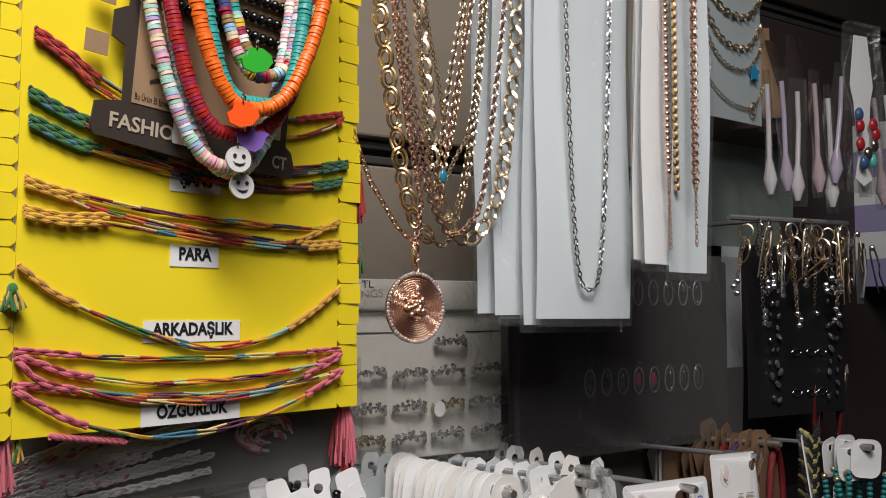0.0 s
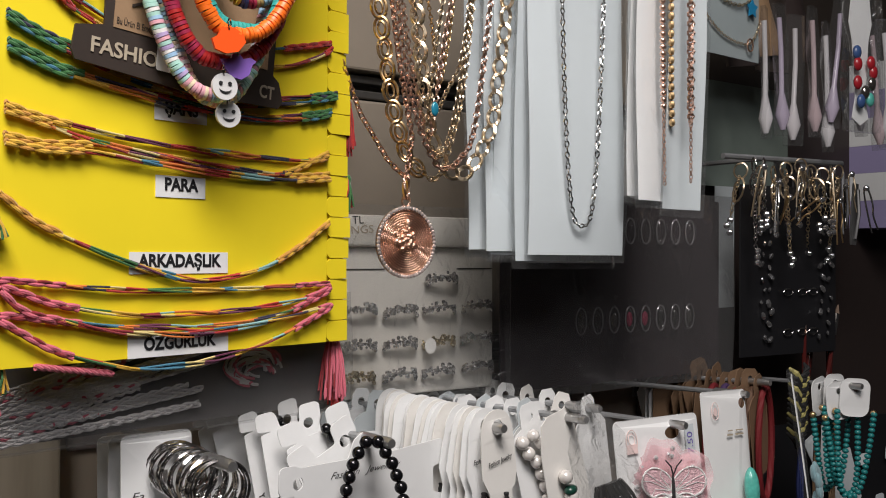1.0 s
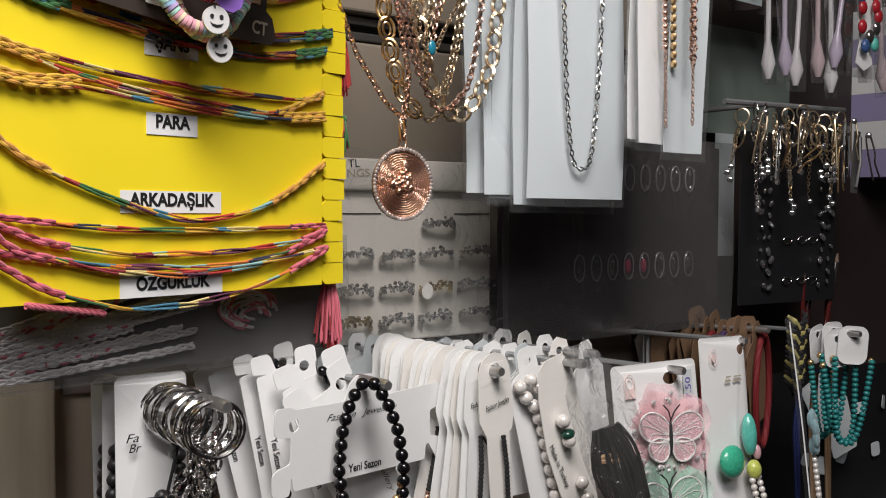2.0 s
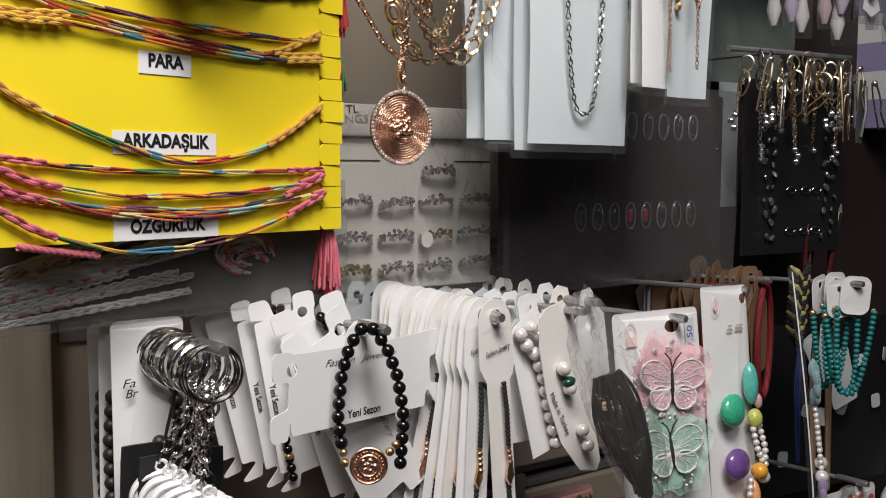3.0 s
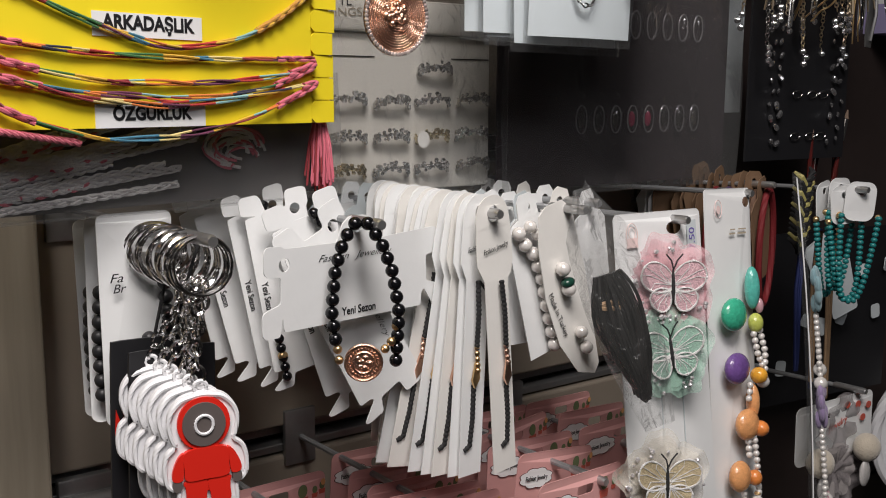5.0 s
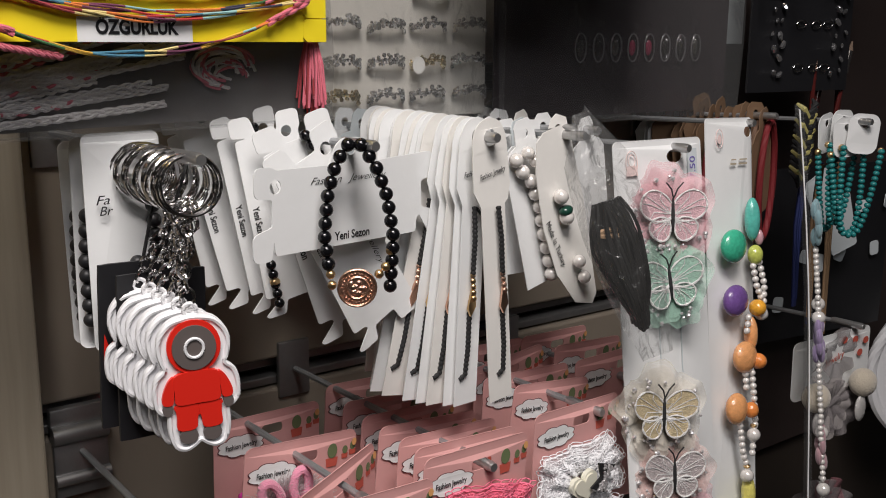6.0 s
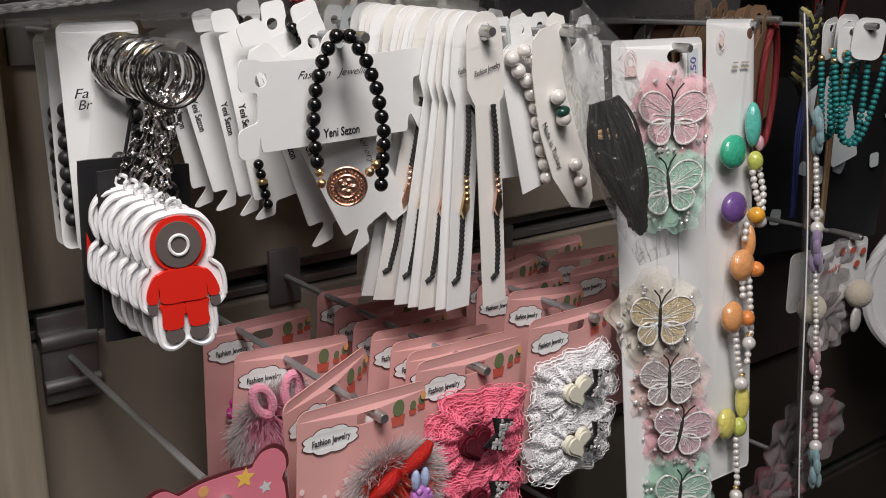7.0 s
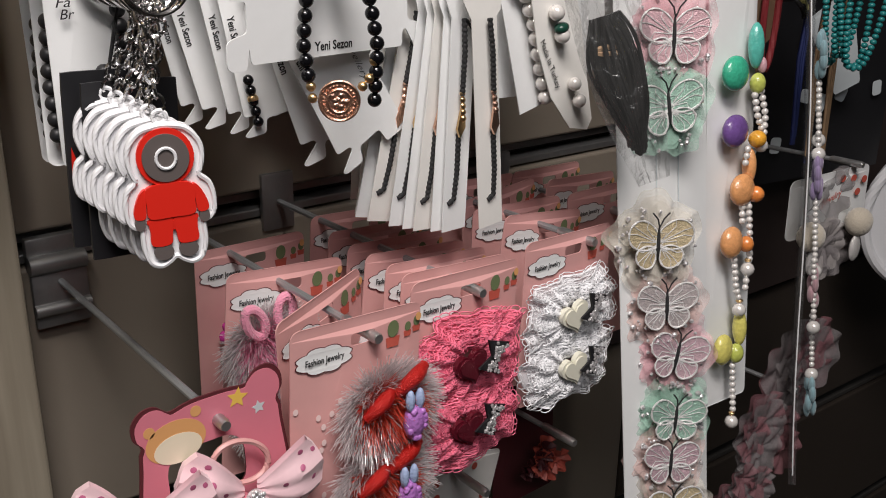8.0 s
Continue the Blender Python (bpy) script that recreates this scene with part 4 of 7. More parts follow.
for x, z in ((-0.045, 0.087), (0.049, 0.087)):
    s = Shape()
    s.block((x - 0.016, -0.0066, z - 0.0004), (x + 0.016, -0.0058, z + 0.0004))
    part("pad_slit", s, KRAFT_DARK, ring_box, smooth=False)
s = Shape()
s.plate(oval(0.0048, 0.0055, 16), 0.0003, -0.0165, at=(0.0025, 0.034))
tag = part("price_tag", s, PAPER_WARM, ring_box, "small round price sticker", smooth=False)
s = Shape()
s.block((-0.076, -0.020, -0.004), (0.072, -0.0195, 0.130))
film = part("clear_film", s, CLEAR, ring_box, "thin clear plastic bag", smooth=False)
film.visible_shadow = False

pack = thing("blister_pack", "black blister card of rings under clear plastic", "display card", at=(0.597, 0.566, 1.392), lean=0)
s = Shape()
s.plate(rounded(0.252, 0.150, 0.002, 2, 0, 0.075), 0.0012)
part("card", s, BLACKPACK, pack, smooth=False)
s = Shape()
rnd = random.Random(2)
for row, z in enumerate((0.050, 0.122)):
    for i in range(8):
        x = -0.046 + 0.0185 * i + rnd.uniform(-0.002, 0.002)
        s.ball((x, -0.004, z), (0.0062, 0.005, 0.0115), 12, 8)
        for dz in (-0.017, 0.017):
            s.ball((x + rnd.uniform(-0.002, 0.002), -0.003, z + dz + rnd.uniform(-0.002, 0.002)), (0.0052, 0.003, 0.0028), 8, 5)
blis = part("blister", s, film_material("clear_blister", (0.93, 0.93, 0.93), 0.22, 0.08, 0.10, 60), pack, "clear moulded plastic bubbles")
blis.visible_shadow = False
rim_mat = material("clear_plastic_edge", (0.50, 0.48, 0.50), 0.12, 0.6)
for z in (0.050, 0.122):
    for i in range(8):
        s = Shape()
        s.loop((-0.046 + 0.0185 * i, -0.004, z), 0.0056, 0.0105, 0.0006, None, 22, 5)
        part("blister_rim", s, rim_mat, pack, "shiny moulded plastic rim")
s = Shape()
for i in range(8):
    s.slot = 1 if i in (3, 4) else 0
    s.ball((-0.046 + 0.0185 * i, -0.003, 0.050), (0.003, 0.0022, 0.0062), 8, 6)
part("ring_stones", s, [DARK_CRYSTAL, material("pink_glass", (0.35, 0.05, 0.10), 0.2)], pack)
s = Shape()
s.sheet(0.262, 0.158, 0.0004, -0.013, at=(0, 0.154), bend=lambda x, z: 0.0015 * math.sin(x * 60 + z * 35), nx=24, nz=12)
film = part("clear_film", s, film_material("loose_clear_film", (0.92, 0.92, 0.92), -0.06, 0.16, 0.45, 26, 0.04), pack, "loose clear plastic bag")
film.visible_shadow = False


# ---- grey pouch of braided threads under the yellow card ----
pouch = thing("thread_pouch", "clear grey pouch holding white and pink braided threads", "pouch", at=(0.189, 0.480, 1.470), yaw=10)
s = Shape()
s.sheet(0.215, 0.062, 0.0005, 0.006, nx=12, nz=6)
part("back_panel", s, material("grey_pouch_back", (0.13, 0.122, 0.12), 0.5, scale=20, vary=0.1), pouch)
rnd = random.Random(12)
WHITE_THREAD = material("white_thread", (0.64, 0.62, 0.62), 0.8, bump=0.6, bump_scale=1500)
for k in range(18):
    s = Shape()
    reach = rnd.uniform(0.085, 0.150)
    z0 = -0.062 + 0.0011 * k + rnd.uniform(-0.001, 0.001)
    for ph in range(3):
        s.slot = 1 if (k % 5 == 2 and ph == 1) else 0
        s.tube([Vector((-0.112 + reach * i / 60, 0.002 + 0.001 * math.cos(i * 1.2 + ph * 4), z0 + (0.008 + 0.0011 * k) * (i / 60) ** 1.2 + 0.0012 * math.sin(i * 0.6 + ph * 2.1 + k))) for i in range(61)], 0.0008, 5)
    part("braided_thread", s, [WHITE_THREAD, THREADS[T["pink"]]], pouch)
s = Shape()
for k in range(16):
    s.slot = 1 if k % 3 == 0 else 0
    c, r1 = Vector((0.052 + rnd.uniform(-0.006, 0.006), 0.003, -0.038 + rnd.uniform(-0.004, 0.004))), rnd.uniform(0.008, 0.017)
    s.tube([c + Vector((r1 * math.cos(a), rnd.uniform(-0.001, 0.001), 0.55 * r1 * math.sin(a))) for a in [i * 0.35 for i in range(14)]], 0.0008, 5)
part("coiled_thread", s, [WHITE_THREAD, THREADS[T["pink"]]], pouch)
s = Shape()
s.sheet(0.224, 0.066, 0.0004, -0.004, at=(0.002, 0.002), bend=lambda x, z: 0.0012 * math.sin(x * 70 + z * 90) + 0.0008 * math.sin(x * 190), nx=40, nz=12)
film = part("clear_film", s, POUCH, pouch, "crinkled grey plastic film")
film.visible_shadow = False
s = Shape()
s.tube([(-0.11, -0.004, -0.064), (0.114, -0.004, -0.064)], 0.0009, 6)
part("sealed_edge", s, POUCH, pouch)

# ---- key ring hook ----
DOLL = [(0.0, 0.0), (0.0035, -0.0004), (0.0085, -0.002), (0.0125, -0.007), (0.0138, -0.013), (0.0128, -0.019), (0.0118, -0.0225), (0.0150, -0.026), (0.0165, -0.032), (0.0163, -0.039), (0.0140, -0.0425), (0.0118, -0.0435), (0.0118, -0.052), (0.0100, -0.0590), (0.0060, -0.0612), (0.0025, -0.0595), (0.0, -0.0575)]
DOLL = softened([(x * 1.1, z) for x, z in DOLL + [(-x, z) for x, z in DOLL[-2:0:-1]]], 3)


def shrink(outline, f, cx=0.0, cz=-0.03):
    return [(cx + (x - cx) * f, cz + (z - cz) * f) for x, z in outline]


def key_ring(y, i):
    """Split ring on the hook, a short chain and a white rubber doll tag."""
    rnd = random.Random(50 + i)
    root = thing("key_ring", "steel key ring with chain and white rubber doll tag" if i < 6 else "plain steel split ring on the hook", "key ring", "key rings on the hook", (0.190, y, 1.3985))
    t = Matrix.Rotation(rnd.uniform(-0.35, 0.15), 3, "Z") @ Matrix.Rotation(rnd.uniform(-0.10, 0.25), 3, "X")
    s = Shape()
    for d in (-0.0006, 0.0006):
        s.loop(Vector((rnd.uniform(-0.002, 0.001), d, -0.0108)), 0.0128, 0.0128, 0.00075, t, 40, 6)
    part("split_ring", s, STEEL, root)
    low = Vector((rnd.uniform(-0.008, 0.006), rnd.uniform(-0.001, 0.002), -0.0235))
    tagtop = Vector((-0.0065 - 0.0012 * i, -0.008 + 0.0030 * i, -0.0600 + 0.0006 * i))
    if i > 5:
        tagtop = Vector((0.002 * (i % 3) - 0.001, -0.014, -0.0560))
    if i > 7:
        return root
    s = Shape()
    chain(s, [low, (low + tagtop) / 2 + Vector((rnd.uniform(-0.003, 0.003), 0, 0)), tagtop + Vector((0, 0, 0.001))], 0.0074, 0.0052, 0.0008, 1, 0.3, 12, 5)
    part("link_chain", s, STEEL, root)
    if i < 6:
        m = Matrix.Translation(tagtop + Vector((0, 0, -0.003))) @ pose(0, 0, 0, 2, -2 + rnd.uniform(-1, 1), -14 + rnd.uniform(-3, 3))
        s = Shape()
        s.plate(DOLL, 0.0030, 0.0012)
        s.loop((0, -0.0004, 0.0018), 0.0026, 0.0026, 0.0010, None, 14, 6)
        s.tube([(x, -0.0020, z) for x, z in shrink(DOLL, 0.955)], 0.0011, 6, closed=True)
        tag = part("doll_tag", s, RUBBER, root, "white rubber doll-shaped tag", m=m)
        if i == 0:
            s = Shape()
            s.plate(oval(0.0112, 0.0118, 28), 0.0018, -0.0016, at=(0, -0.0138))
            part("red_hood", s, RED_RUBBER, tag, "plain red raised shape")
            pieces = [("red_torso", [(-0.0090, -0.0258), (0.0, -0.0243), (0.0090, -0.0258), (0.0095, -0.0330), (0.0088, -0.0384), (0.0, -0.0388), (-0.0088, -0.0384), (-0.0095, -0.0330)], 0.0024),
                      ("red_belt", [(-0.0086, -0.0389), (0.0086, -0.0389), (0.0088, -0.0420), (0.0, -0.0445), (-0.0088, -0.0420)], 0.0017)]
            for sx in (-1, 1):
                for o, kind in (([(0.0092, -0.0262), (0.0120, -0.0280), (0.0146, -0.0340), (0.0144, -0.0378), (0.0106, -0.0380), (0.0098, -0.0330)], "red_sleeve"), ([(0.0006, -0.0394), (0.0088, -0.0392), (0.0094, -0.0450), (0.0090, -0.0502), (0.0020, -0.0504), (0.0008, -0.0460)], "red_leg")):
                    pieces.append((kind, [(sx * x, z) for x, z in o][::sx], 0.0020))
            for kind, o, deep in pieces:
                s = Shape()
                s.plate(softened(o), deep, -0.0016)
                part(kind, s, RED_RUBBER, tag)
            s = Shape()
            s.plate(oval(0.0092, 0.0098, 28), 0.0010, -0.0032, at=(0, -0.0140))
            for sx in (-1, 1):
                s.plate(oval(0.0022, 0.0030, 12), 0.0018, -0.0016, at=(sx * 0.0128, -0.0402))
                s.plate(oval(0.0040, 0.0036, 14), 0.0018, -0.0016, at=(sx * 0.0050, -0.0535))
            part("grey_relief", s, GREY_RUBBER, tag, "plain grey raised shape")
            s = Shape()
            s.loop((0, -0.0044, -0.0140), 0.0038, 0.0042, 0.0007, None, 24, 6)
            part("white_ring", s, RUBBER, tag, "raised white ring")
    return root


for i in range(13):
    key_ring(0.4235 + 0.0052 * i, i)
for y, x, dz in ((0.458, 0.1880, 0.0), (0.470, 0.1840, 0.003)):
    ob = thing("black_tag", "flat black card tag hanging on the hook", "tag", "black tags", (x, y, 1.345 + dz), 2, 2)
    s = Shape()
    s.sheet(0.042, 0.077, 0.0016, corner=0.001)
    part("card", s, BLACK_CARD, ob)
    s = Shape()
    s.plate([(-0.0005, -0.040), (0.0015, -0.046), (0.001, -0.056), (-0.001, -0.052)], 0.0003, -0.0018, at=(-0.0185, 0.008))
    part("red_print", s, RED_RUBBER, ob, smooth=False)
    s = Shape()
    s.tube([(0, 0, -0.002), (0.004, -0.004, 0.025), (0.012, -0.004, 0.05)], 0.0008, 6)
    part("cord_loop", s, CORD, ob)


def bracelet_card(y, i, x=0.190):
    """White card with a black bead bracelet looped round its sides."""
    rnd = random.Random(80 + i)
    lean, yaw = rnd.uniform(-1.5, 2.5), rnd.uniform(-5, 4)
    root = thing("bracelet_card", "white card with a black matt bead bracelet round its edge", "display card", "white bracelet cards", (0.1815 + 0.05 * (y - 0.482) + rnd.uniform(-0.001, 0.001), y, 1.4055 - 0.0035 * i), yaw, lean)
    s = Shape()
    slot = [(0.0, -0.026), (0.009, -0.026), (0.009, -0.019), (0.0, -0.019)]
    s.plate(rounded(0.036, 0.102, 0.004, 5, 0, -0.051), 0.0006, holes=[[(px - 0.004, pz) for px, pz in slot], oval(0.0042, 0.004, 12, 0.008, -0.009)], bend=lambda px, pz: 0.12 * px * px / 0.018)
    part("card", s, PAPER, root, smooth=False)
    if i == 0:
        words("lettering", "Fa", 0.0060, INK, root, -0.0115, -0.0030, -0.0300, 0.0062, shear=0.3)
        words("lettering", "Br", 0.0060, INK, root, -0.0105, -0.0030, -0.0350, 0.0062, shear=0.3)
    bead_row(root, [(0.0020, -0.0055, -0.060), (0.0020, -0.0055, -0.094)] if i == 0 else [(-0.0135, -0.0050, -0.036), (-0.0150, -0.0050, -0.060), (-0.0140, -0.0050, -0.090)], 0.0072, MATT_BEAD)
    bead_row(root, [(0.0110, -0.0045, -0.034), (0.0125, -0.0045, -0.060), (0.0115, -0.0045, -0.096)], 0.0070, MATT_BEAD)


for i, y in enumerate((0.482, 0.502, 0.524)):
    bracelet_card(y, i)

# ---- notched cards with the coin bracelet ----
CROSS = [(-0.058, -0.0215), (-0.0495, -0.0215), (-0.0480, -0.0120), (-0.0470, -0.0195), (0.0470, -0.0195), (0.0475, -0.0120), (0.0495, -0.0105), (0.0575, -0.0215), (0.0590, -0.0195), (0.0590, -0.0085), (0.0510, -0.0065), (0.0505, 0.0075), (0.0590, 0.0090), (0.0590, 0.0205), (0.0570, 0.0225), (0.0140, 0.0200), (0.0105, 0.0290), (0.0055, 0.0325), (-0.0055, 0.0325), (-0.0105, 0.0290), (-0.0140, 0.0200), (-0.0470, 0.0200), (-0.0490, 0.0215), (-0.0575, 0.0215), (-0.0590, 0.0190), (-0.0590, 0.0095), (-0.0570, 0.0075), (-0.0490, 0.0070), (-0.0490, -0.0060), (-0.0575, -0.0080), (-0.0600, -0.0100), (-0.0600, -0.0195)]


def eased(pts, cut=0.0016):
    """The outline with every corner cut off and rounded a little."""
    out = []
    for i, b in enumerate(pts):
        b = Vector(b)
        for c in (Vector(pts[i - 1]), Vector(pts[(i + 1) % len(pts)])):
            d = c - b
            out.append(tuple(b + d * min(0.42, cut / max(d.length, 1e-6))))
        out.insert(-1, tuple((Vector(out[-1]) + Vector(out[-2]) + 2 * b) / 4))
    return out


CROSS = eased(CROSS)


def coin_bracelet(parent, y, dz=0.0, slack=1.0):
    s = Shape()
    up = Vector((0, 0, 0.034 + dz))
    left = [up + Vector((-0.003, 0, 0.002)), up + Vector((-0.0085, 0, -0.006)), up + Vector((-0.0125, 0, -0.020)), up + Vector((-0.0145, -0.001, -0.040)), up + Vector((-0.0120, -0.001, -0.060))]
    right = [up + Vector((0.003, 0, 0.002)), up + Vector((0.0095, 0, -0.007)), up + Vector((0.0150, 0, -0.022)), up + Vector((0.0180, -0.001, -0.042)), up + Vector((0.0165, 0.002, -0.066))]
    for line in (left, right):
        bead_row(parent, [p + Vector((0, y, 0)) for p in line], 0.0067, BLACK_BEAD, gap=0.97)
    s = Shape()
    c = up + Vector((0.0005, y - 0.0035, -0.0650))
    s.plate(oval(0.0094, 0.0094, 28), 0.0014, c.y, at=(c.x, c.z))
    for r in (0.0088, 0.0052):
        s.loop((c.x, c.y - 0.0015, c.z), r, r, 0.0007, None, 30, 6)
    rnd = random.Random(3)
    for i in range(26):
        a = 6.28319 * i / 26
        s.ball((c.x + 0.0069 * math.cos(a), c.y - 0.0015, c.z + 0.0069 * math.sin(a)), 0.0007, 6, 4)
    for i in range(9):
        s.ball((c.x + rnd.uniform(-0.003, 0.003), c.y - 0.0014, c.z + rnd.uniform(-0.0035, 0.0035)), (0.0016, 0.0007, 0.0014), 7, 5)
    part("coin", s, ROSE, parent, "embossed rose gold coin")
    s = Shape()
    for q in (Vector((-0.0118, y - 0.001, -0.0590)), Vector((-0.0112, y - 0.002, -0.0640)), Vector((0.0140, y - 0.002, -0.0555)), Vector((0.0165, y - 0.001, -0.0480)), Vector((0.0110, y - 0.002, -0.0590))):
        s.ball(up + q, 0.0023, 8, 6)
    part("gold_bead", s, GOLD, parent)


def notched_card(label, at, yaw, lean, hung_on_end=False):
    root = thing("notched_card", label, "display card", "notched bracelet cards", at, yaw, lean)
    s = Shape()
    s.plate(CROSS, 0.0006, holes=[oval(0.0033, 0.0033, 14, -0.0470, 0.0125)] + ([] if hung_on_end else [oval(0.0030, 0.0030, 12, 0.0, 0.0268)]),)
    part("card", s, PAPER, root, smooth=False)
    words("lettering", "Yeni Sezon", 0.0058, INK, root, 0.001, -0.0008, -0.0150, 0.0235 if not hung_on_end else 0.019, bold=0.0001)
    words("lettering", "Fashion   Jewellery", 0.0050, INK, root, -0.002, -0.0008, 0.0130, 0.050, shear=0.5, bold=-0.00008)
    return root


notched_card("white notched card with printed lettering on the hook", (0.2790, 0.4425, 1.3690), 12, 1.0)
front = thing("bead_bracelet", "black glossy bead bracelet with an embossed coin on the hook", "bracelet", at=(0.2720, 0.4270, 1.3685), yaw=-30)
coin_bracelet(front, -0.004, -0.0045)
for i, (x, y, lean, z) in enumerate(((0.243, 0.520, 98, 1.3545), (0.249, 0.508, 99, 1.3540), (0.257, 0.494, 97, 1.3535), (0.262, 0.482, 95, 1.3530), (0.280, 0.470, 103, 1.3520), (0.284, 0.456, 113, 1.3480))):
    ob = notched_card("white notched card hanging on end with a bead bracelet", (x, y, z), random.Random(i).uniform(-6, 8), 175 - lean, True)
    if i < 4:
        ob.matrix_basis = Matrix.Translation((0, 0, 0.0065)) @ ob.matrix_basis @ Matrix.Scale(0.88, 4)
    rnd = random.Random(30 + i)
    x0 = rnd.uniform(-0.006, 0.012)
    if i in (2, 4):
        bead_row(ob, [(-0.050, -0.0045, 0.004), (-0.032, -0.0045, 0.010)], 0.0060, BLACK_BEAD)
    if i == 4:
        s = Shape()
        s.plate(oval(0.0090, 0.0060, 20), 0.0014, -0.004, at=(x0 + 0.012, 0.0215))
        part("coin", s, GOLD, ob)
    if i != 3:
        continue
    bead_row(ob, [(0.026, -0.0045, -0.014), (0.050, -0.0045, -0.0135)], 0.0060, BLACK_BEAD)
    s = Shape()
    s.ball((0.037, -0.0045, -0.0137), 0.0031, 8, 6)
    part("gold_bead", s, GOLD, ob)


# ---- narrow strip cards with cord bracelets ----
STRIP = [(-0.0082, -0.1565), (0.0082, -0.1565), (0.0082, -0.046), (0.0105, -0.044), (0.0118, -0.018), (0.0105, -0.008), (0.0065, -0.002), (0.0, 0.0), (-0.0065, -0.002), (-0.0105, -0.008), (-0.0118, -0.018), (-0.0105, -0.044), (-0.0082, -0.046)]


HEAD = softened(STRIP[3:12], 3)[:-3] + [(-0.0082, -0.046), (-0.0082, -0.1565), (0.0082, -0.1565), (0.0082, -0.046)]


def strip_card(y, lean, yaw, i, dx=0.0):
    root = thing("strip_card", "narrow white card with a black cord bracelet and gold charm", "display card", "narrow strip cards", (0.350 + dx, y, 1.4090), yaw, lean)
    rnd = random.Random(i)
    s = Shape()
    s.plate(HEAD, 0.0005, holes=[oval(0.0038, 0.0045, 14, 0.0005, -0.0100)], bend=lambda x, z: 0.15 * z * z + 2.0 * x * x)
    part("card", s, PAPER if i % 3 else PAPER_WARM, root, smooth=False)
    if i in (0, 1, 3, 5, 6):
        words("lettering", "Fashion Jewelry", 0.0042, INK, root, 0.0, -0.0010, -0.0285, 0.0175, shear=0.3, lean=-8)
        s = Shape()
        k = 0.0 if i == 0 else -0.0035
        line = [(0.001 + k, -0.0030, -0.046), (0.0015 + k, -0.0035, -0.062), (0.0020 + k, -0.0020, -0.084)]
        line2 = [(0.0025 + k, 0.0005, -0.104), (0.0030 + k, 0.0015, -0.124), (0.0020 + k, 0.0024, -0.139), (-0.002 + k, 0.0027, -0.1415)]
        for l in (line, line2):
            s = Shape()
            s.tube([p for p, d in resample(l, 0.0006)], lambda f: 0.00135 + 0.00022 * math.sin(f * 95), 7)
            part("cord", s, CORD, root)
        s = Shape()
        m = GOLD if i % 3 else ROSE
        root_k = k
        for k in range(4 + i % 3):
            s.ball((0.0020 + root_k + 0.0003 * k, -0.002, -0.0830 - 0.0032 * k), (0.0017, 0.0013, 0.0018), 8, 6)
        s.plate([(-0.0005, -0.101), (0.0015, -0.1055), (0.0050, -0.1005), (0.0045, -0.093), (0.0028, -0.088), (0.0012, -0.094)], 0.0014, -0.0005, at=(root_k, 0))
        part("charm", s, m, root, "small gold charm")
    if i in (1, 3):
        s = Shape()
        s.tube([(0.0, -0.002, -0.047), (0.008, -0.006, -0.060), (0.012, -0.005, -0.075), (0.008, -0.003, -0.088)], 0.0008, 6)
        part("loose_cord", s, CORD, root)


for i, (y, lean, yaw, dx) in enumerate(((0.4240, -6.0, 2, 0.0), (0.4320, 0.8, 5, -0.001), (0.4345, 2.2, -2, -0.002), (0.4410, 5.6, 6, -0.001), (0.4435, 6.6, 0, -0.002), (0.4510, 8.8, 4, -0.001), (0.4600, 11.6, 3, -0.001), (0.4640, 9.0, 3, -0.002))):
    strip_card(y, lean, yaw, i, dx)
rnd = random.Random(77)
for i in range(8, 20):
    strip_card(0.460 + 0.0058 * (i - 7), 11 - 200 * 0.0058 * (i - 8) + rnd.uniform(-2.5, 1.5), rnd.uniform(-6, 6), i, rnd.uniform(-0.004, 0.002))


def plain_card(x, y, z, w, h, lean, yaw, mat, label, group, round_top=True, hole=True, category="display card"):
    root = thing("hanging_card", label, category, group, (x, y, z), yaw, lean)
    s = Shape()
    if round_top:
        o = [(-w / 2, -h), (w / 2, -h), (w / 2, -0.022), (w * 0.36, -0.016), (w * 0.22, -0.014), (w * 0.2, -0.004), (w * 0.12, 0.0), (-w * 0.12, 0.0), (-w * 0.2, -0.004), (-w * 0.22, -0.014), (-w * 0.36, -0.016), (-w / 2, -0.022)]
    else:
        o = rounded(w, h, 0.003, 3, 0, -h / 2)
    s.plate(o, 0.0006, holes=[oval(0.0028, 0.0028, 10, 0, -0.0085)] if hole else [], bend=lambda x, z: 1.5 * x * x)
    part("card", s, mat, root, smooth=False)
    return root


rnd = random.Random(21)
for i in range(9):
    plain_card(0.424 + rnd.uniform(-0.006, 0.004), 0.470 + 0.0145 * i, 1.4020 - 0.001 * i, 0.038, 0.092, rnd.uniform(-24, 14), rnd.uniform(-15, 15), (PAPER, PAPER_GREY, PAPER)[i % 3], "white jewellery card with a rounded hanging tab", "plain white cards")
for i in range(6):
    plain_card(0.470 + rnd.uniform(-0.003, 0.003), 0.474 + 0.020 * i, 1.4010, 0.036, 0.085, rnd.uniform(-16, 18), rnd.uniform(-15, 15), (PAPER, PAPER_WARM)[i % 2], "white jewellery card with a rounded hanging tab", "plain white cards")
for i in range(5):
    plain_card(0.350 + rnd.uniform(-0.003, 0.003), 0.545 + 0.014 * i, 1.4060, 0.036, 0.090, rnd.uniform(-10, 20), rnd.uniform(-10, 10), (PAPER_GREY, PAPER)[i % 2], "white jewellery card with a rounded hanging tab", "plain white cards")

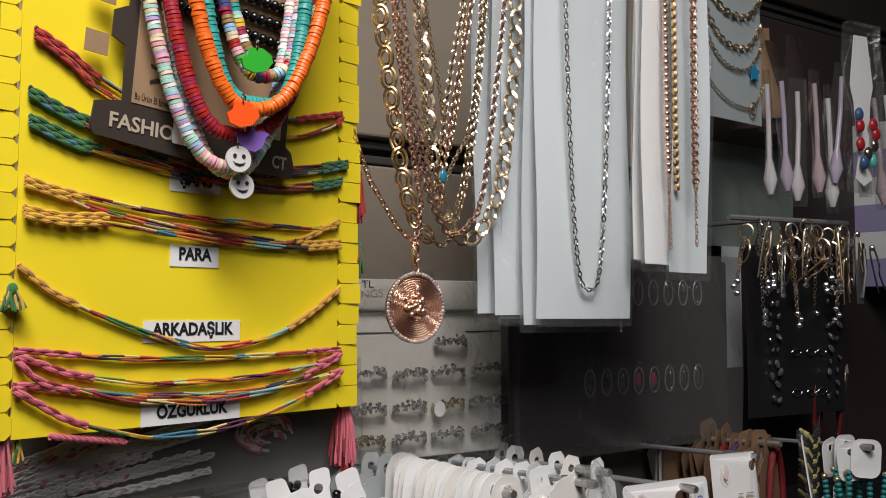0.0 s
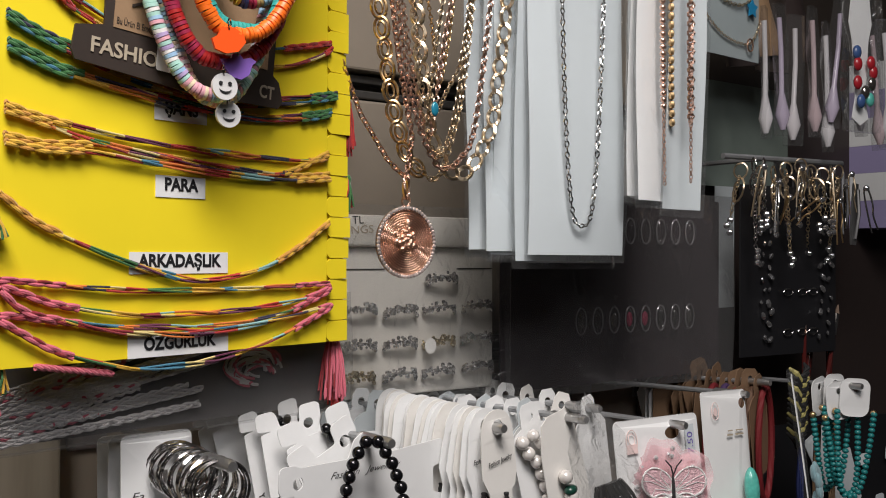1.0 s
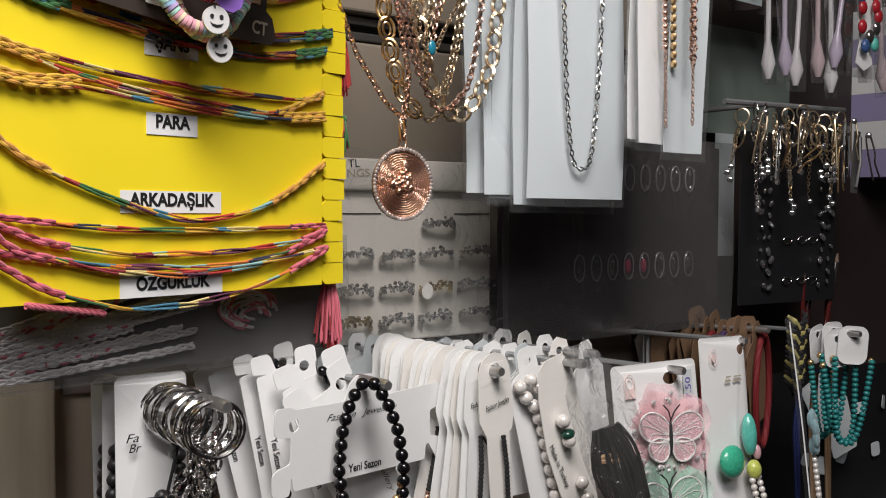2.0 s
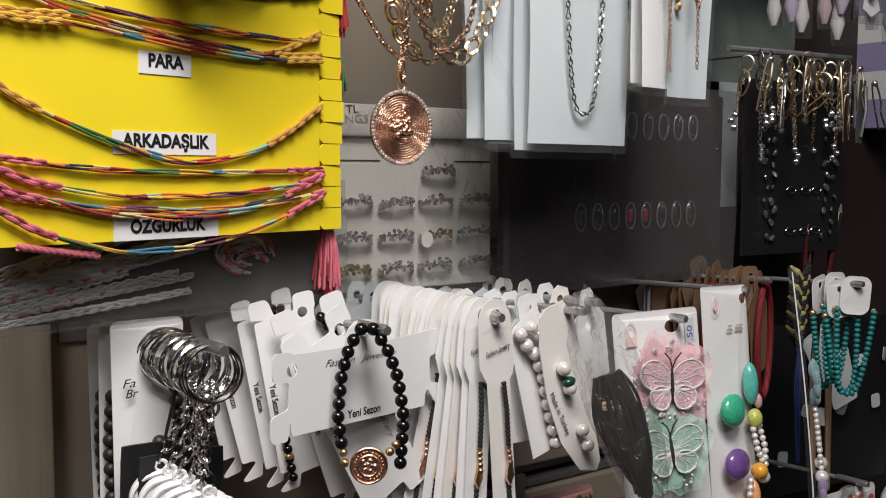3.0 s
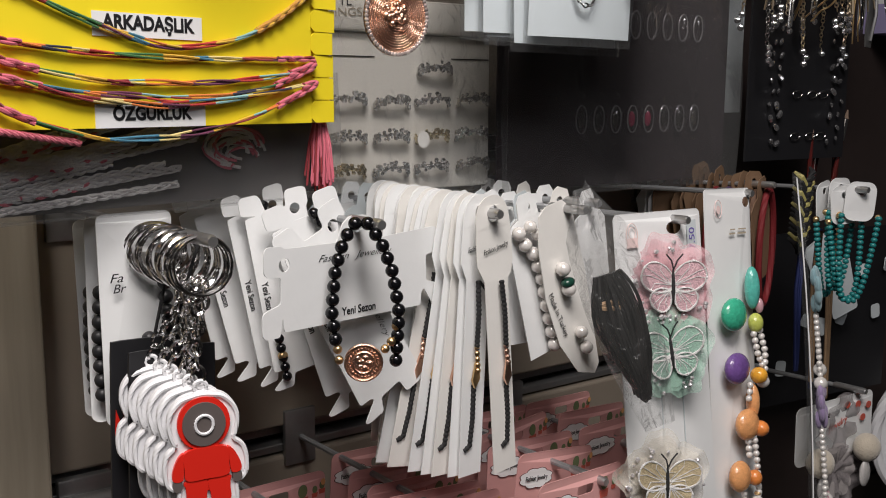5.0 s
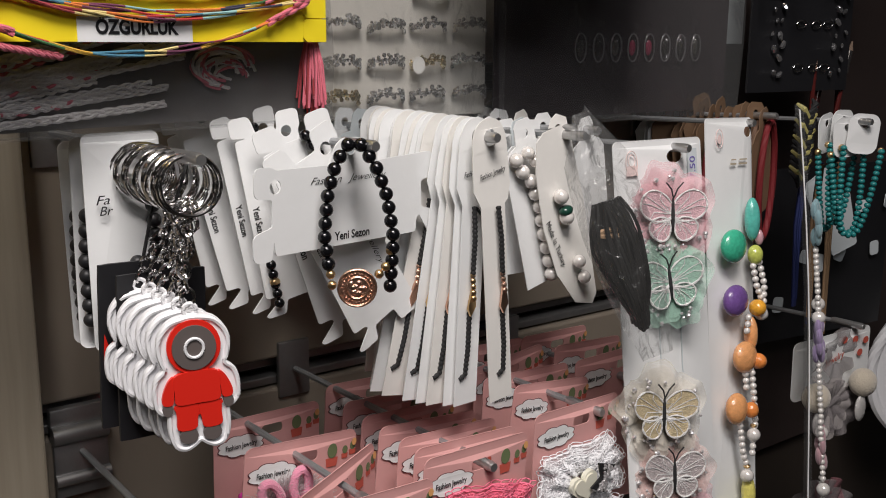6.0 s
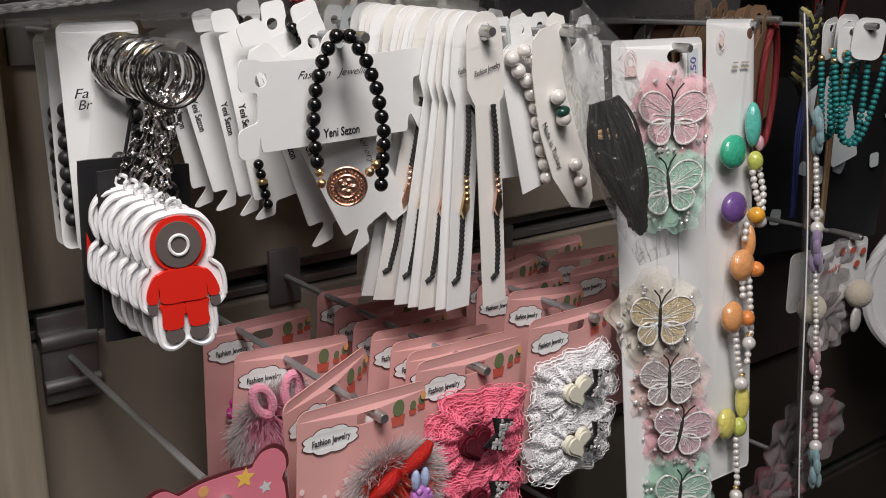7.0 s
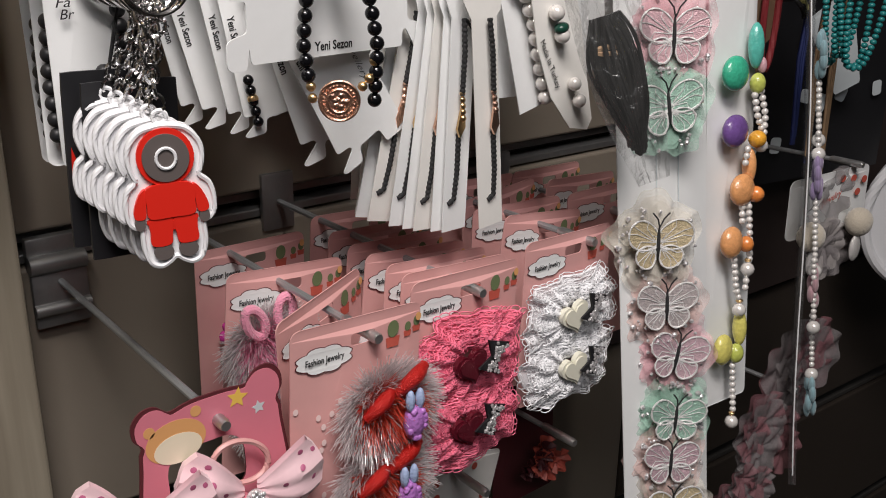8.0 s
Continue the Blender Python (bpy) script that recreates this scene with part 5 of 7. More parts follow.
# pearls, the rounded printed card and the bag of hair
pearl_card = plain_card(0.401, 0.4560, 1.4040, 0.036, 0.100, -15, 0, PAPER, "white card with a string of pearls", "pearl bracelet cards")
bead_row(pearl_card, [(-0.0125, -0.0045, -0.020), (-0.011, -0.0045, -0.026), (-0.005, -0.0045, -0.034), (-0.0015, -0.0045, -0.050), (-0.002, -0.0045, -0.070), (-0.0015, -0.0045, -0.098)], 0.0086, PEARL, name="pearl")
bead_row(pearl_card, [(-0.0045, -0.006, -0.018), (0.0010, -0.006, -0.026), (0.0045, -0.006, -0.034)], 0.0078, PEARL, name="pearl")
turk = thing("rounded_card", "cream rounded card with pearls and printed origin text", "display card", at=(0.4140, 0.4440, 1.3990), yaw=3, lean=-15)
s = Shape()
s.plate([(-0.014, -0.004), (-0.008, 0.0), (0.006, 0.0), (0.013, -0.008), (0.016, -0.050), (0.0150, -0.110), (0.010, -0.1150), (-0.004, -0.1080), (-0.015, -0.085), (-0.0195, -0.055), (-0.0185, -0.022)], 0.0006, bend=lambda x, z: 1.2 * x * x)
part("card", s, PAPER_WARM, turk, smooth=False)
ob = words("lettering", "Made in Turkey", 0.0052, INK, turk, -0.0125, -0.0011, -0.0660, 0.031, lean=76)
bead_row(turk, [(-0.0060, -0.0045, -0.0385), (-0.0035, -0.0045, -0.0560)], 0.0090, PEARL, gap=1.5, name="pearl")
bead_row(turk, [(0.0005, -0.0045, -0.082), (0.0045, -0.0045, -0.104)], 0.0080, PEARL, gap=1.4, name="pearl")
s = Shape()
s.ball((-0.0045, -0.005, -0.0475), (0.0048, 0.004, 0.0032), 10, 7)
part("green_bead", s, material("dark_green_bead", (0.012, 0.05, 0.035), 0.15), turk)

hair_bag = thing("hair_bag", "crinkled clear bag holding a bundle of black hair elastics", "bag", at=(0.4165, 0.4240, 1.4090), yaw=-24, lean=-17, pitch=-9)
s = Shape()
rnd = random.Random(6)
for k in range(46):
    a, b = rnd.uniform(-1, 1), rnd.uniform(-1, 1)
    pts = []
    for i in range(15):
        f = i / 14
        w = 0.35 + 0.85 * math.sin(math.pi * min(1, f * 0.95 + 0.12))
        pts.append((-0.003 + 0.0115 * a * w + 0.001 * math.sin(9 * f + k), -0.004 + 0.0045 * b * w, -0.050 - 0.076 * f * (1 - 0.08 * abs(a))))
    s.tube(pts, 0.0011, 5)
part("hair_bundle", s, material("black_elastic", (0.006, 0.0055, 0.005), 0.33), hair_bag)
s = Shape()
s.loop((-0.003, -0.004, -0.068), 0.0100, 0.0018, 0.0016, Matrix.Rotation(0.2, 3, "Y"), 16, 6)
part("tie_band", s, KRAFT, hair_bag)
s = Shape()
for sgn in (-1, 1):
    verts, faces = [], []
    for j in range(41):
        for i in range(21):
            f, g = j / 40, i / 20 * 2 - 1
            w = 0.0140 + 0.0065 * math.sin(math.pi * min(1, f * 1.15))
            if f > 0.85:
                w *= 1 - (f - 0.85) * 2.2
            puff = 0.009 * (1 - g * g) * math.sin(math.pi * min(1, max(0, (f - 0.15) / 0.8)))
            x = g * w * (0.25 + 0.75 * min(1, f * 5)) - 0.002 + 0.002 * f
            fold = 0.0007 * abs(math.sin(9 * g + 7 * f + sgn)) + 0.0007 * math.sin(4 * g - 13 * f)
            verts.append((x, -0.004 - sgn * (puff + fold) + 0.0005 * math.sin(31 * f + 7 * g + sgn) + 0.0002 * math.sin(25 * g + 20 * f), 0.004 - 0.146 * f - (0.006 * (1 - g) if j == 0 else 0)))
    faces = [(j * 21 + i, j * 21 + i + 1, (j + 1) * 21 + i + 1, (j + 1) * 21 + i) for j in range(40) for i in range(20)]
    s.add(verts, faces)
film = part("clear_film", s, FOIL, hair_bag, "crinkled clear plastic bag")
film.visible_shadow = False


# ---- butterfly card ----
def tulle(name, colour, veil=0.35):
    mat = material(name, colour, 0.7)
    tree = mat.node_tree
    bsdf, out = tree.nodes["Principled BSDF"], tree.nodes["Material Output"]
    mix, clear, tex, co, ramp = (tree.nodes.new("ShaderNode" + k) for k in ("MixShader", "BsdfTransparent", "TexVoronoi", "TexCoord", "MapRange"))
    tex.inputs["Scale"].default_value = 2200
    ramp.inputs["From Min"].default_value, ramp.inputs["From Max"].default_value = 0.2, 0.6
    ramp.inputs["To Min"].default_value, ramp.inputs["To Max"].default_value = max(0, veil - 0.09), min(1, veil + 0.09)
    tree.links.new(co.outputs["Object"], tex.inputs["Vector"]), tree.links.new(tex.outputs["Distance"], ramp.inputs["Value"])
    tree.links.new(ramp.outputs[0], mix.inputs[0])
    tree.links.new(clear.outputs[0], mix.inputs[1]), tree.links.new(bsdf.outputs[0], mix.inputs[2])
    tree.links.new(mix.outputs[0], out.inputs["Surface"])
    return mat


GLITTER = {n: material("glitter_" + n, c, 0.3, 0.35, scale=900, vary=0.5, bump=1.0, bump_scale=1600) for n, c in (("pink", (0.70, 0.46, 0.50)), ("mint", (0.36, 0.56, 0.46)), ("gold", (0.58, 0.48, 0.30)), ("grey", (0.52, 0.46, 0.46)), ("rose", (0.60, 0.42, 0.47)))}
WING_EDGE = material("white_glitter_edge", (0.88, 0.87, 0.86), 0.3, 0.25, bump=1.0, bump_scale=1800)
TULLE = {n: tulle("tulle_" + n, c, 0.36) for n, c in (("pink", (0.78, 0.46, 0.50)), ("mint", (0.42, 0.66, 0.54)), ("cream", (0.70, 0.66, 0.58)), ("peach", (0.72, 0.52, 0.48)))}
STONE = material("clear_rhinestone", (0.86, 0.84, 0.85), 0.10, 0.65, spread=0.4)

gem = Shape()
gem.ball((0, 0, 0), 0.0014, 6, 4)
GEM = gem.mesh("rhinestone", STONE, False)

butter_card = thing("butterfly_card", "long white card with a column of glitter butterfly hair clips", "display card", at=(0.498, 0.4385, 1.3890), lean=0.6, pitch=-8)
s = Shape()
s.plate(rounded(0.080, 0.385, 0.004, 4, 0, -0.1925), 0.0007, holes=[oval(0.0075, 0.0042, 14, 0.013, -0.0110)], bend=lambda x, z: 0.9 * x * x)
part("card", s, PAPER, butter_card, smooth=False)
s = Shape()
for dx in (-0.0085, 0.0115):
    s.block((dx - 0.00025, -0.0013, -0.155), (dx + 0.00025, -0.0008, -0.100))
part("card_slit", s, PAPER_GREY, butter_card, smooth=False)
s = Shape()
s.loop((-0.0265, -0.0012, -0.0135), 0.0050, 0.0075, 0.0003, None, 20, 4)
s.loop((-0.0265, -0.0012, -0.0120), 0.0030, 0.0036, 0.0003, None, 16, 4)
s.plate([(-0.004, 0), (0.004, 0), (0.005, -0.006), (-0.005, -0.006)], 0.0002, -0.0011, at=(-0.0265, -0.0150))
part("logo_shape", s, PRINT_PALE, butter_card, "plain pink printed logo shape", smooth=False)
s = Shape()
for k, (x, w) in enumerate(((-0.016, 0.010), (-0.004, 0.013), (0.010, 0.009))):
    s.block((x, -0.0014, -0.0385), (x + w, -0.0011, -0.0372))
    s.block((x + 0.001, -0.0014, -0.0350), (x + w - 0.001, -0.0011, -0.0340))
part("print_bar", s, INK_FADED, butter_card, smooth=False)
s = Shape()
s.plate([(-0.0045, -0.012), (0.0045, -0.012), (0.0045, 0.012), (-0.0045, 0.012)], 0.0002, -0.0014, at=(0.0285, -0.0190))
tag = part("price_sticker", s, PAPER_GREY, butter_card, "small price sticker", smooth=False)
words("lettering", "7.50", 0.0075, material("violet_ink", (0.16, 0.12, 0.40), 0.5), tag, 0.0285, -0.0019, -0.0190, 0.014, lean=-90)


def butterfly(x, z, wing, net, size, turn, seed, root_label):
    """Glitter butterfly over a ruffled tulle rosette set with small stones."""
    rnd = random.Random(seed)
    base = pose(0.498, 0.4385, 1.3890, -8, 0.6, 0) @ pose(x - 0.0085, -0.006, z, 0, turn, -24)
    root = new("butterfly_clip")
    root.empty_display_size = 0.01
    root.matrix_basis = base
    tagged(root, root_label, "hair clip", "butterfly hair clips")
    for layer in range(3):
        s = Shape()
        r0, n = size * (1.55 - 0.20 * layer), 72
        ph = rnd.uniform(0, 6)
        verts = [(0, -0.001 - 0.001 * layer, 0.0)]
        for ring in (0.5, 0.8, 1.0):
            verts += [(ring * r0 * (1 + 0.10 * math.sin(5 * a + ph) + 0.05 * math.sin(11 * a + ph)) * math.cos(a), -0.0012 - 0.0012 * layer + ring * 0.0018 * math.sin(9 * a + ph) - 0.0012 * ring, ring * r0 * (1 + 0.10 * math.sin(5 * a + ph) + 0.05 * math.cos(13 * a)) * math.sin(a)) for a in [6.28319 * i / n for i in range(n)]]
        faces = [(0, 1 + i, 1 + (i + 1) % n) for i in range(n)]
        for q in range(2):
            faces += [(1 + q * n + i, 1 + (q + 1) * n + i, 1 + (q + 1) * n + (i + 1) % n, 1 + q * n + (i + 1) % n) for i in range(n)]
        s.add(verts, faces)
        part("tulle_layer", s, TULLE[net], root, "ruffled see-through tulle")
    for i in range(26):
        a, q, k = rnd.uniform(0, 6.28), size * 1.2 * rnd.uniform(0.8, 1.12), rnd.uniform(0.6, 1.3)
        part("rhinestone", GEM, None, root, m=pose(q * math.cos(a), -0.0055, q * math.sin(a), rnd.uniform(0, 90), rnd.uniform(0, 90)) @ Matrix.Scale(k, 4))
    for sx in (-1, 1):
        for up, wz, ww, wh, tilt in ((True, 0.24, 0.60, 0.44, 26), (False, -0.40, 0.36, 0.37, -48)):
            o = []
            for i in range(22):
                a = 6.28319 * i / 22
                px, pz = ww * (math.cos(a) + 0.0), wh * math.sin(a) * (1 + 0.2 * math.cos(a))
                c, d = math.cos(radians(tilt)), math.sin(radians(tilt))
                o.append((size * (0.50 * (1 if up else 0.80) + px * c - pz * d) * sx, size * (wz + px * d + pz * c)))
            if sx < 0:
                o = o[::-1]
            fold = lambda qx, qz: -abs(qx) * (0.10 + 0.06 * (seed % 3)) - 0.0010
            s = Shape()
            s.plate(o, 0.0007, -0.0055, bend=fold)
            wing_ob = part("wing", s, GLITTER[wing], root, smooth=False)
            s = Shape()
            s.tube([(qx, -0.0064 + fold(qx, qz), qz) for qx, qz in o], lambda f: 0.00062 + 0.0002 * math.sin(f * 47 + seed), 5, closed=True)
            cx, cz = sum(q[0] for q in o) / 22, sum(q[1] for q in o) / 22
            for i in range(0, 22, 4):
                qx, qz = o[i]
                s.tube([(sx * 0.001, -0.0066 + fold(sx * 0.001, 0), 0.0005 if up else -0.001), ((cx + qx) / 2, -0.0066 + fold((cx + qx) / 2, 0), (cz + qz) / 2 + 0.0008), (qx, -0.0064 + fold(qx, qz), qz)], 0.00028, 4)
            part("wing_edge", s, WING_EDGE, wing_ob, "white glitter outline and veins")
    s = Shape()
    s.ball((0, -0.008, 0), (0.0012, 0.0012, size * 0.55), 8, 8)
    for sx in (-1, 1):
        s.tube([(0, -0.0085, size * 0.5), (sx * size * 0.10, -0.010, size * 0.78), (sx * size * 0.28, -0.0105, size * 0.98)], 0.0005, 5)
    part("body", s, CORD, root)


for i, (x, z, w, n, size, turn) in enumerate(((0.006, -0.046, "pink", "pink", 0.0215, 3), (0.001, -0.0865, "mint", "mint", 0.0205, -4), (-0.010, -0.165, "gold", "cream", 0.0205, 4), (-0.003, -0.205, "grey", "peach", 0.0195, 2), (0.006, -0.239, "rose", "pink", 0.0195, 14), (0.004, -0.280, "mint", "mint", 0.0185, 8), (-0.001, -0.308, "rose", "peach", 0.0185, 6), (0.001, -0.340, "gold", "cream", 0.019, 0))):
    butterfly(x, z, w, n, size * 0.93, turn, i, {"pink": "pink glitter butterfly hair clip on pink tulle", "mint": "mint green glitter butterfly hair clip on tulle", "gold": "pale gold glitter butterfly hair clip on tulle", "grey": "silvery glitter butterfly hair clip on peach tulle", "rose": "rose glitter butterfly hair clip on tulle"}[w])

# ---- flower strip with big beads ----
flower_strip = thing("bead_strip", "long white card with large plastic beads and pearl strings", "display card", at=(0.5900, 0.4565, 1.3970), lean=1.5, pitch=-7)
s = Shape()
s.plate(rounded(0.050, 0.318, 0.003, 3, 0, -0.159), 0.0007, holes=[oval(0.0045, 0.0038, 12, 0.019, -0.010)], bend=lambda x, z: 3.0 * x * x + 0.002 * math.sin(z * 30))
part("card", s, PAPER, flower_strip, smooth=False)
s = Shape()
s.loop((-0.014, -0.002, -0.014), 0.0038, 0.0062, 0.0003, None, 18, 4)
s.plate(oval(0.002, 0.003), 0.0002, -0.002, at=(-0.014, -0.0145))
part("logo_shape", s, PRINT_PALE, flower_strip, "plain pink printed logo shape", smooth=False)
s = Shape()
for x, w in ((-0.003, 0.006), (0.006, 0.009)):
    s.block((x, -0.0026, -0.0320), (x + w, -0.0022, -0.0308))
    s.block((x + 0.001, -0.0026, -0.0290), (x + w, -0.0022, -0.0281))
part("print_bar", s, INK_FADED, flower_strip, smooth=False)
BIG = {n: material("bead_" + n, c, 0.22, coat=0.5, scale=300, vary=0.35, bump=0.5, bump_scale=500) for n, c in (("green", (0.05, 0.42, 0.26)), ("aqua", (0.10, 0.45, 0.38)), ("lime", (0.50, 0.55, 0.12)), ("purple", (0.16, 0.08, 0.28)), ("amber", (0.75, 0.36, 0.04)), ("orange", (0.72, 0.24, 0.06)), ("peach", (0.72, 0.34, 0.14)), ("yellow", (0.66, 0.60, 0.16)), ("rose", (0.55, 0.32, 0.36)))}
for i, (n, x, y, z, rx, ry, rz) in enumerate((
        ("green", -0.010, -0.009, -0.0865, 0.0120, 0.006, 0.0115), ("aqua", 0.0125, -0.008, -0.0700, 0.0060, 0.005, 0.0150), ("lime", 0.0125, -0.010, -0.0945, 0.0058, 0.005, 0.0070), ("rose", 0.0185, -0.009, -0.083, 0.003, 0.003, 0.0055),
        ("purple", -0.0085, -0.009, -0.1240, 0.0118, 0.006, 0.0110), ("amber", 0.0115, -0.012, -0.1310, 0.0060, 0.006, 0.0058),
        ("peach", -0.0005, -0.010, -0.1640, 0.0112, 0.006, 0.0110), ("orange", 0.0100, -0.013, -0.1680, 0.0056, 0.006, 0.0056), ("peach", 0.0090, -0.008, -0.1490, 0.0045, 0.005, 0.0125),
        ("peach", -0.0105, -0.010, -0.1985, 0.0098, 0.006, 0.0110), ("orange", 0.0045, -0.011, -0.2020, 0.0052, 0.005, 0.0056),
        ("yellow", -0.0165, -0.010, -0.2730, 0.0088, 0.005, 0.0110), ("lime", -0.0020, -0.010, -0.2790, 0.0060, 0.005, 0.0070), ("yellow", 0.0040, -0.008, -0.2620, 0.0050, 0.005, 0.0130))):
    s = Shape()
    s.ball((x, y, z), (rx, ry, rz), 18, 12)
    part("flower_bead", s, BIG[n], flower_strip, n + " glossy plastic bead")
s = Shape()
for line in ([(0.010, -0.010, -0.102), (0.0125, -0.011, -0.116), (0.018, -0.011, -0.126)], [(0.017, -0.010, -0.100), (0.021, -0.011, -0.116), (0.020, -0.011, -0.128)], [(0.004, -0.010, -0.137), (0.000, -0.011, -0.150)],
             [(0.006, -0.011, -0.176), (0.008, -0.011, -0.196), (0.010, -0.010, -0.218)], [(0.000, -0.010, -0.176), (0.001, -0.010, -0.190)], [(-0.007, -0.010, -0.211), (-0.004, -0.010, -0.232), (0.001, -0.010, -0.243)], [(0.010, -0.010, -0.210), (0.006, -0.010, -0.235)], [(-0.004, -0.009, -0.288), (-0.002, -0.009, -0.325)]):
    bead_row(flower_strip, line, 0.0047, PEARL, name="pearl")
for p in ((0.0170, -0.011, -0.136), (0.0080, -0.010, -0.2205), (0.0000, -0.010, -0.2480), (-0.0035, -0.009, -0.3300)):
    s = Shape()
    s.ball(p, 0.0048, 12, 8)
    part("large_pearl", s, PEARL, flower_strip)
s = Shape()
for p in ((0.0165, -0.011, -0.1295), (0.0085, -0.010, -0.2140), (0.0002, -0.010, -0.2415), (-0.0035, -0.009, -0.3235)):
    s.ball(p, (0.0026, 0.0026, 0.0016), 8, 6)
part("gold_cap", s, GOLD, flower_strip)

# ---- edge-on clear card with pearl strings ----
edge_card = thing("clear_card", "clear plastic card seen edge-on with hanging pearl strings", "display card", at=(0.716, 0.487, 1.3960), yaw=34, lean=3.0, pitch=-6)
s = Shape()
s.sheet(0.055, 0.43, 0.0010, corner=0.002, bend=lambda x, z: 0.003 * math.sin(z * 12))
part("white_insert", s, PAPER, edge_card)
s = Shape()
s.sheet(0.060, 0.44, 0.0060, 0.0030, at=(0, 0.004), bend=lambda x, z: 0.003 * math.sin(z * 12))
film = part("clear_film", s, CLEAR, edge_card)
film.visible_shadow = False
s = Shape()
for x, z0, z1 in ((0.004, -0.112, -0.160), (0.010, -0.112, -0.150), (0.002, -0.205, -0.255), (0.004, -0.300, -0.345), (-0.006, -0.250, -0.300)):
    bead_row(edge_card, [(x, -0.010, z0), (x + 0.002, -0.011, z1)], 0.0048, PEARL, name="pearl")
    s = Shape()
    s.ball((x + 0.002, -0.011, z1 - 0.007), 0.0055, 12, 8)
    part("large_pearl", s, PEARL, edge_card)
rnd = random.Random(31)
FELTS = [material("pale_blue_felt", (0.22, 0.36, 0.40), 0.85, sheen=0.3), material("lilac_felt", (0.28, 0.21, 0.37), 0.85, sheen=0.3), material("rose_felt", (0.42, 0.25, 0.28), 0.85, sheen=0.3)]
for c, zc in ((0, -0.090), (1, -0.185), (2, -0.275), (0, -0.37)):
    s = Shape()
    for k in range(9):
        a = 6.28319 * k / 9
        s.ball((0.005 + 0.009 * math.cos(a), -0.010 + rnd.uniform(-0.003, 0.002), zc + 0.012 * math.sin(a)), (0.0062, 0.003, 0.0075), 8, 6)
    part("felt_flower", s, FELTS[c], edge_card)

# ---- brown cards, hair bands ----
rnd = random.Random(41)
for i in range(15):
    y = 0.500 + 0.0080 * i
    white = i > 11
    ob = plain_card(0.690 + rnd.uniform(-0.004, 0.004), y, 1.3985 + rnd.uniform(-0.004, 0.006), 0.046, 0.060 if white else 0.085, rnd.uniform(-20, 22), rnd.uniform(-20, 20), PAPER if white else KRAFT_DULL, "white card with a peaked hanging tab" if white else "brown kraft card holding hair bands", "peaked white cards" if white else "brown kraft cards")
BANDS = [material("hair_band_" + n, c, 0.7, bump=0.5, bump_scale=700) for n, c in (("red", (0.16, 0.008, 0.012)), ("brown", (0.12, 0.065, 0.04)), ("plum", (0.06, 0.03, 0.10)))]
for i, (dx, y, w, h, m) in enumerate(((0.010, 0.500, 0.019, 0.046, 0), (0.004, 0.506, 0.021, 0.048, 1), (-0.002, 0.512, 0.022, 0.049, 1), (-0.006, 0.518, 0.020, 0.047, 0), (-0.010, 0.524, 0.022, 0.046, 2), (-0.015, 0.532, 0.022, 0.050, 0))):
    ob = thing("hair_band", ("dark red fabric hair band hanging on the hook", "brown fabric hair band hanging on the hook", "plum fabric hair band hanging on the hook")[m], "hair band", "hair bands", (0.690 + dx, y, 1.3860 - h), 20)
    s = Shape()
    s.loop((0, 0, 0), w, h, 0.0027, None, 36, 7)
    part("band", s, BANDS[m], ob)

# ---- turquoise bead bracelets and plaited band ----
for i in range(4):
    y = 0.464 + 0.009 * i
    ob = thing("turquoise_bracelet", "turquoise bead bracelet hanging from a white card", "bracelet", "turquoise bracelets", (0.768 + (0.004, -0.003, 0.003, -0.004)[i], y, 1.372 + (0.0, -0.003, 0.002, -0.001)[i]), -32 + 13 * i, (4, -6, 2, -9)[i])
    s = Shape()
    s.plate(rounded(0.026, 0.032, 0.008, 5, 0, 0.004), 0.0006, holes=[oval(0.003, 0.003, 10, 0.0, 0.012)], bend=lambda x, z: 4 * x * x)
    part("card", s, PAPER, ob, smooth=False)
    bead_row(ob, hang(-0.016, 0.016, -0.008, -0.078 + 0.003 * (i % 3), -0.003 + 0.002 * (i % 2), 2.6, 40), 0.0055, TURQUOISE, 0.8)
    for sx in (-1, 1):
        s = Shape()
        s.ball((sx * 0.0165, -0.001, -0.008), 0.0028, 8, 6)
        part("gold_cap", s, GOLD, ob)
band = thing("plaited_band", "black and yellow plaited hair band", "hair band", at=(0.752, 0.505, 1.392), lean=4)
YELLOW_CORD = material("yellow_cord", (0.38, 0.34, 0.12), 0.6)
for k in range(14):
    z = -0.0042 * k
    for sx in (-1, 1):
        s = Shape()
        dz = 0.0021 * sx
        s.tube([(-sx * 0.0015, -0.001, z + dz - 0.0055), (sx * 0.0030, -0.0050, z + dz - 0.002), (sx * 0.0080, -0.0045, z + dz + 0.004), (sx * 0.0105, 0.001, z + dz + 0.008)], lambda f: 0.0012 + 0.0016 * math.sin(math.pi * f), 7)
        part("plait_strand", s, (YELLOW_CORD, CORD, CORD)[(k + (sx > 0)) % 3], band)
for i in range(5):
    ob = thing("cord_hank", "dark blue cord hanging behind the bracelets", "cord", "dark cords", (0.765 + 0.012 * i, 0.510 + 0.008 * (i % 2), 1.345))
    s = Shape()
    for k in range(3):
        s.tube([(0.002 * k, 0, 0), (0.003 * k - 0.003, 0.001, -0.05), (0.001 * k + 0.002, 0, -0.115 - 0.01 * i)], 0.0016, 6)
    part("cord", s, material("blue_cord", (0.015, 0.025, 0.11), 0.6) if i == 0 else bpy.data.materials["blue_cord"] if i % 2 else KRAFT, ob)

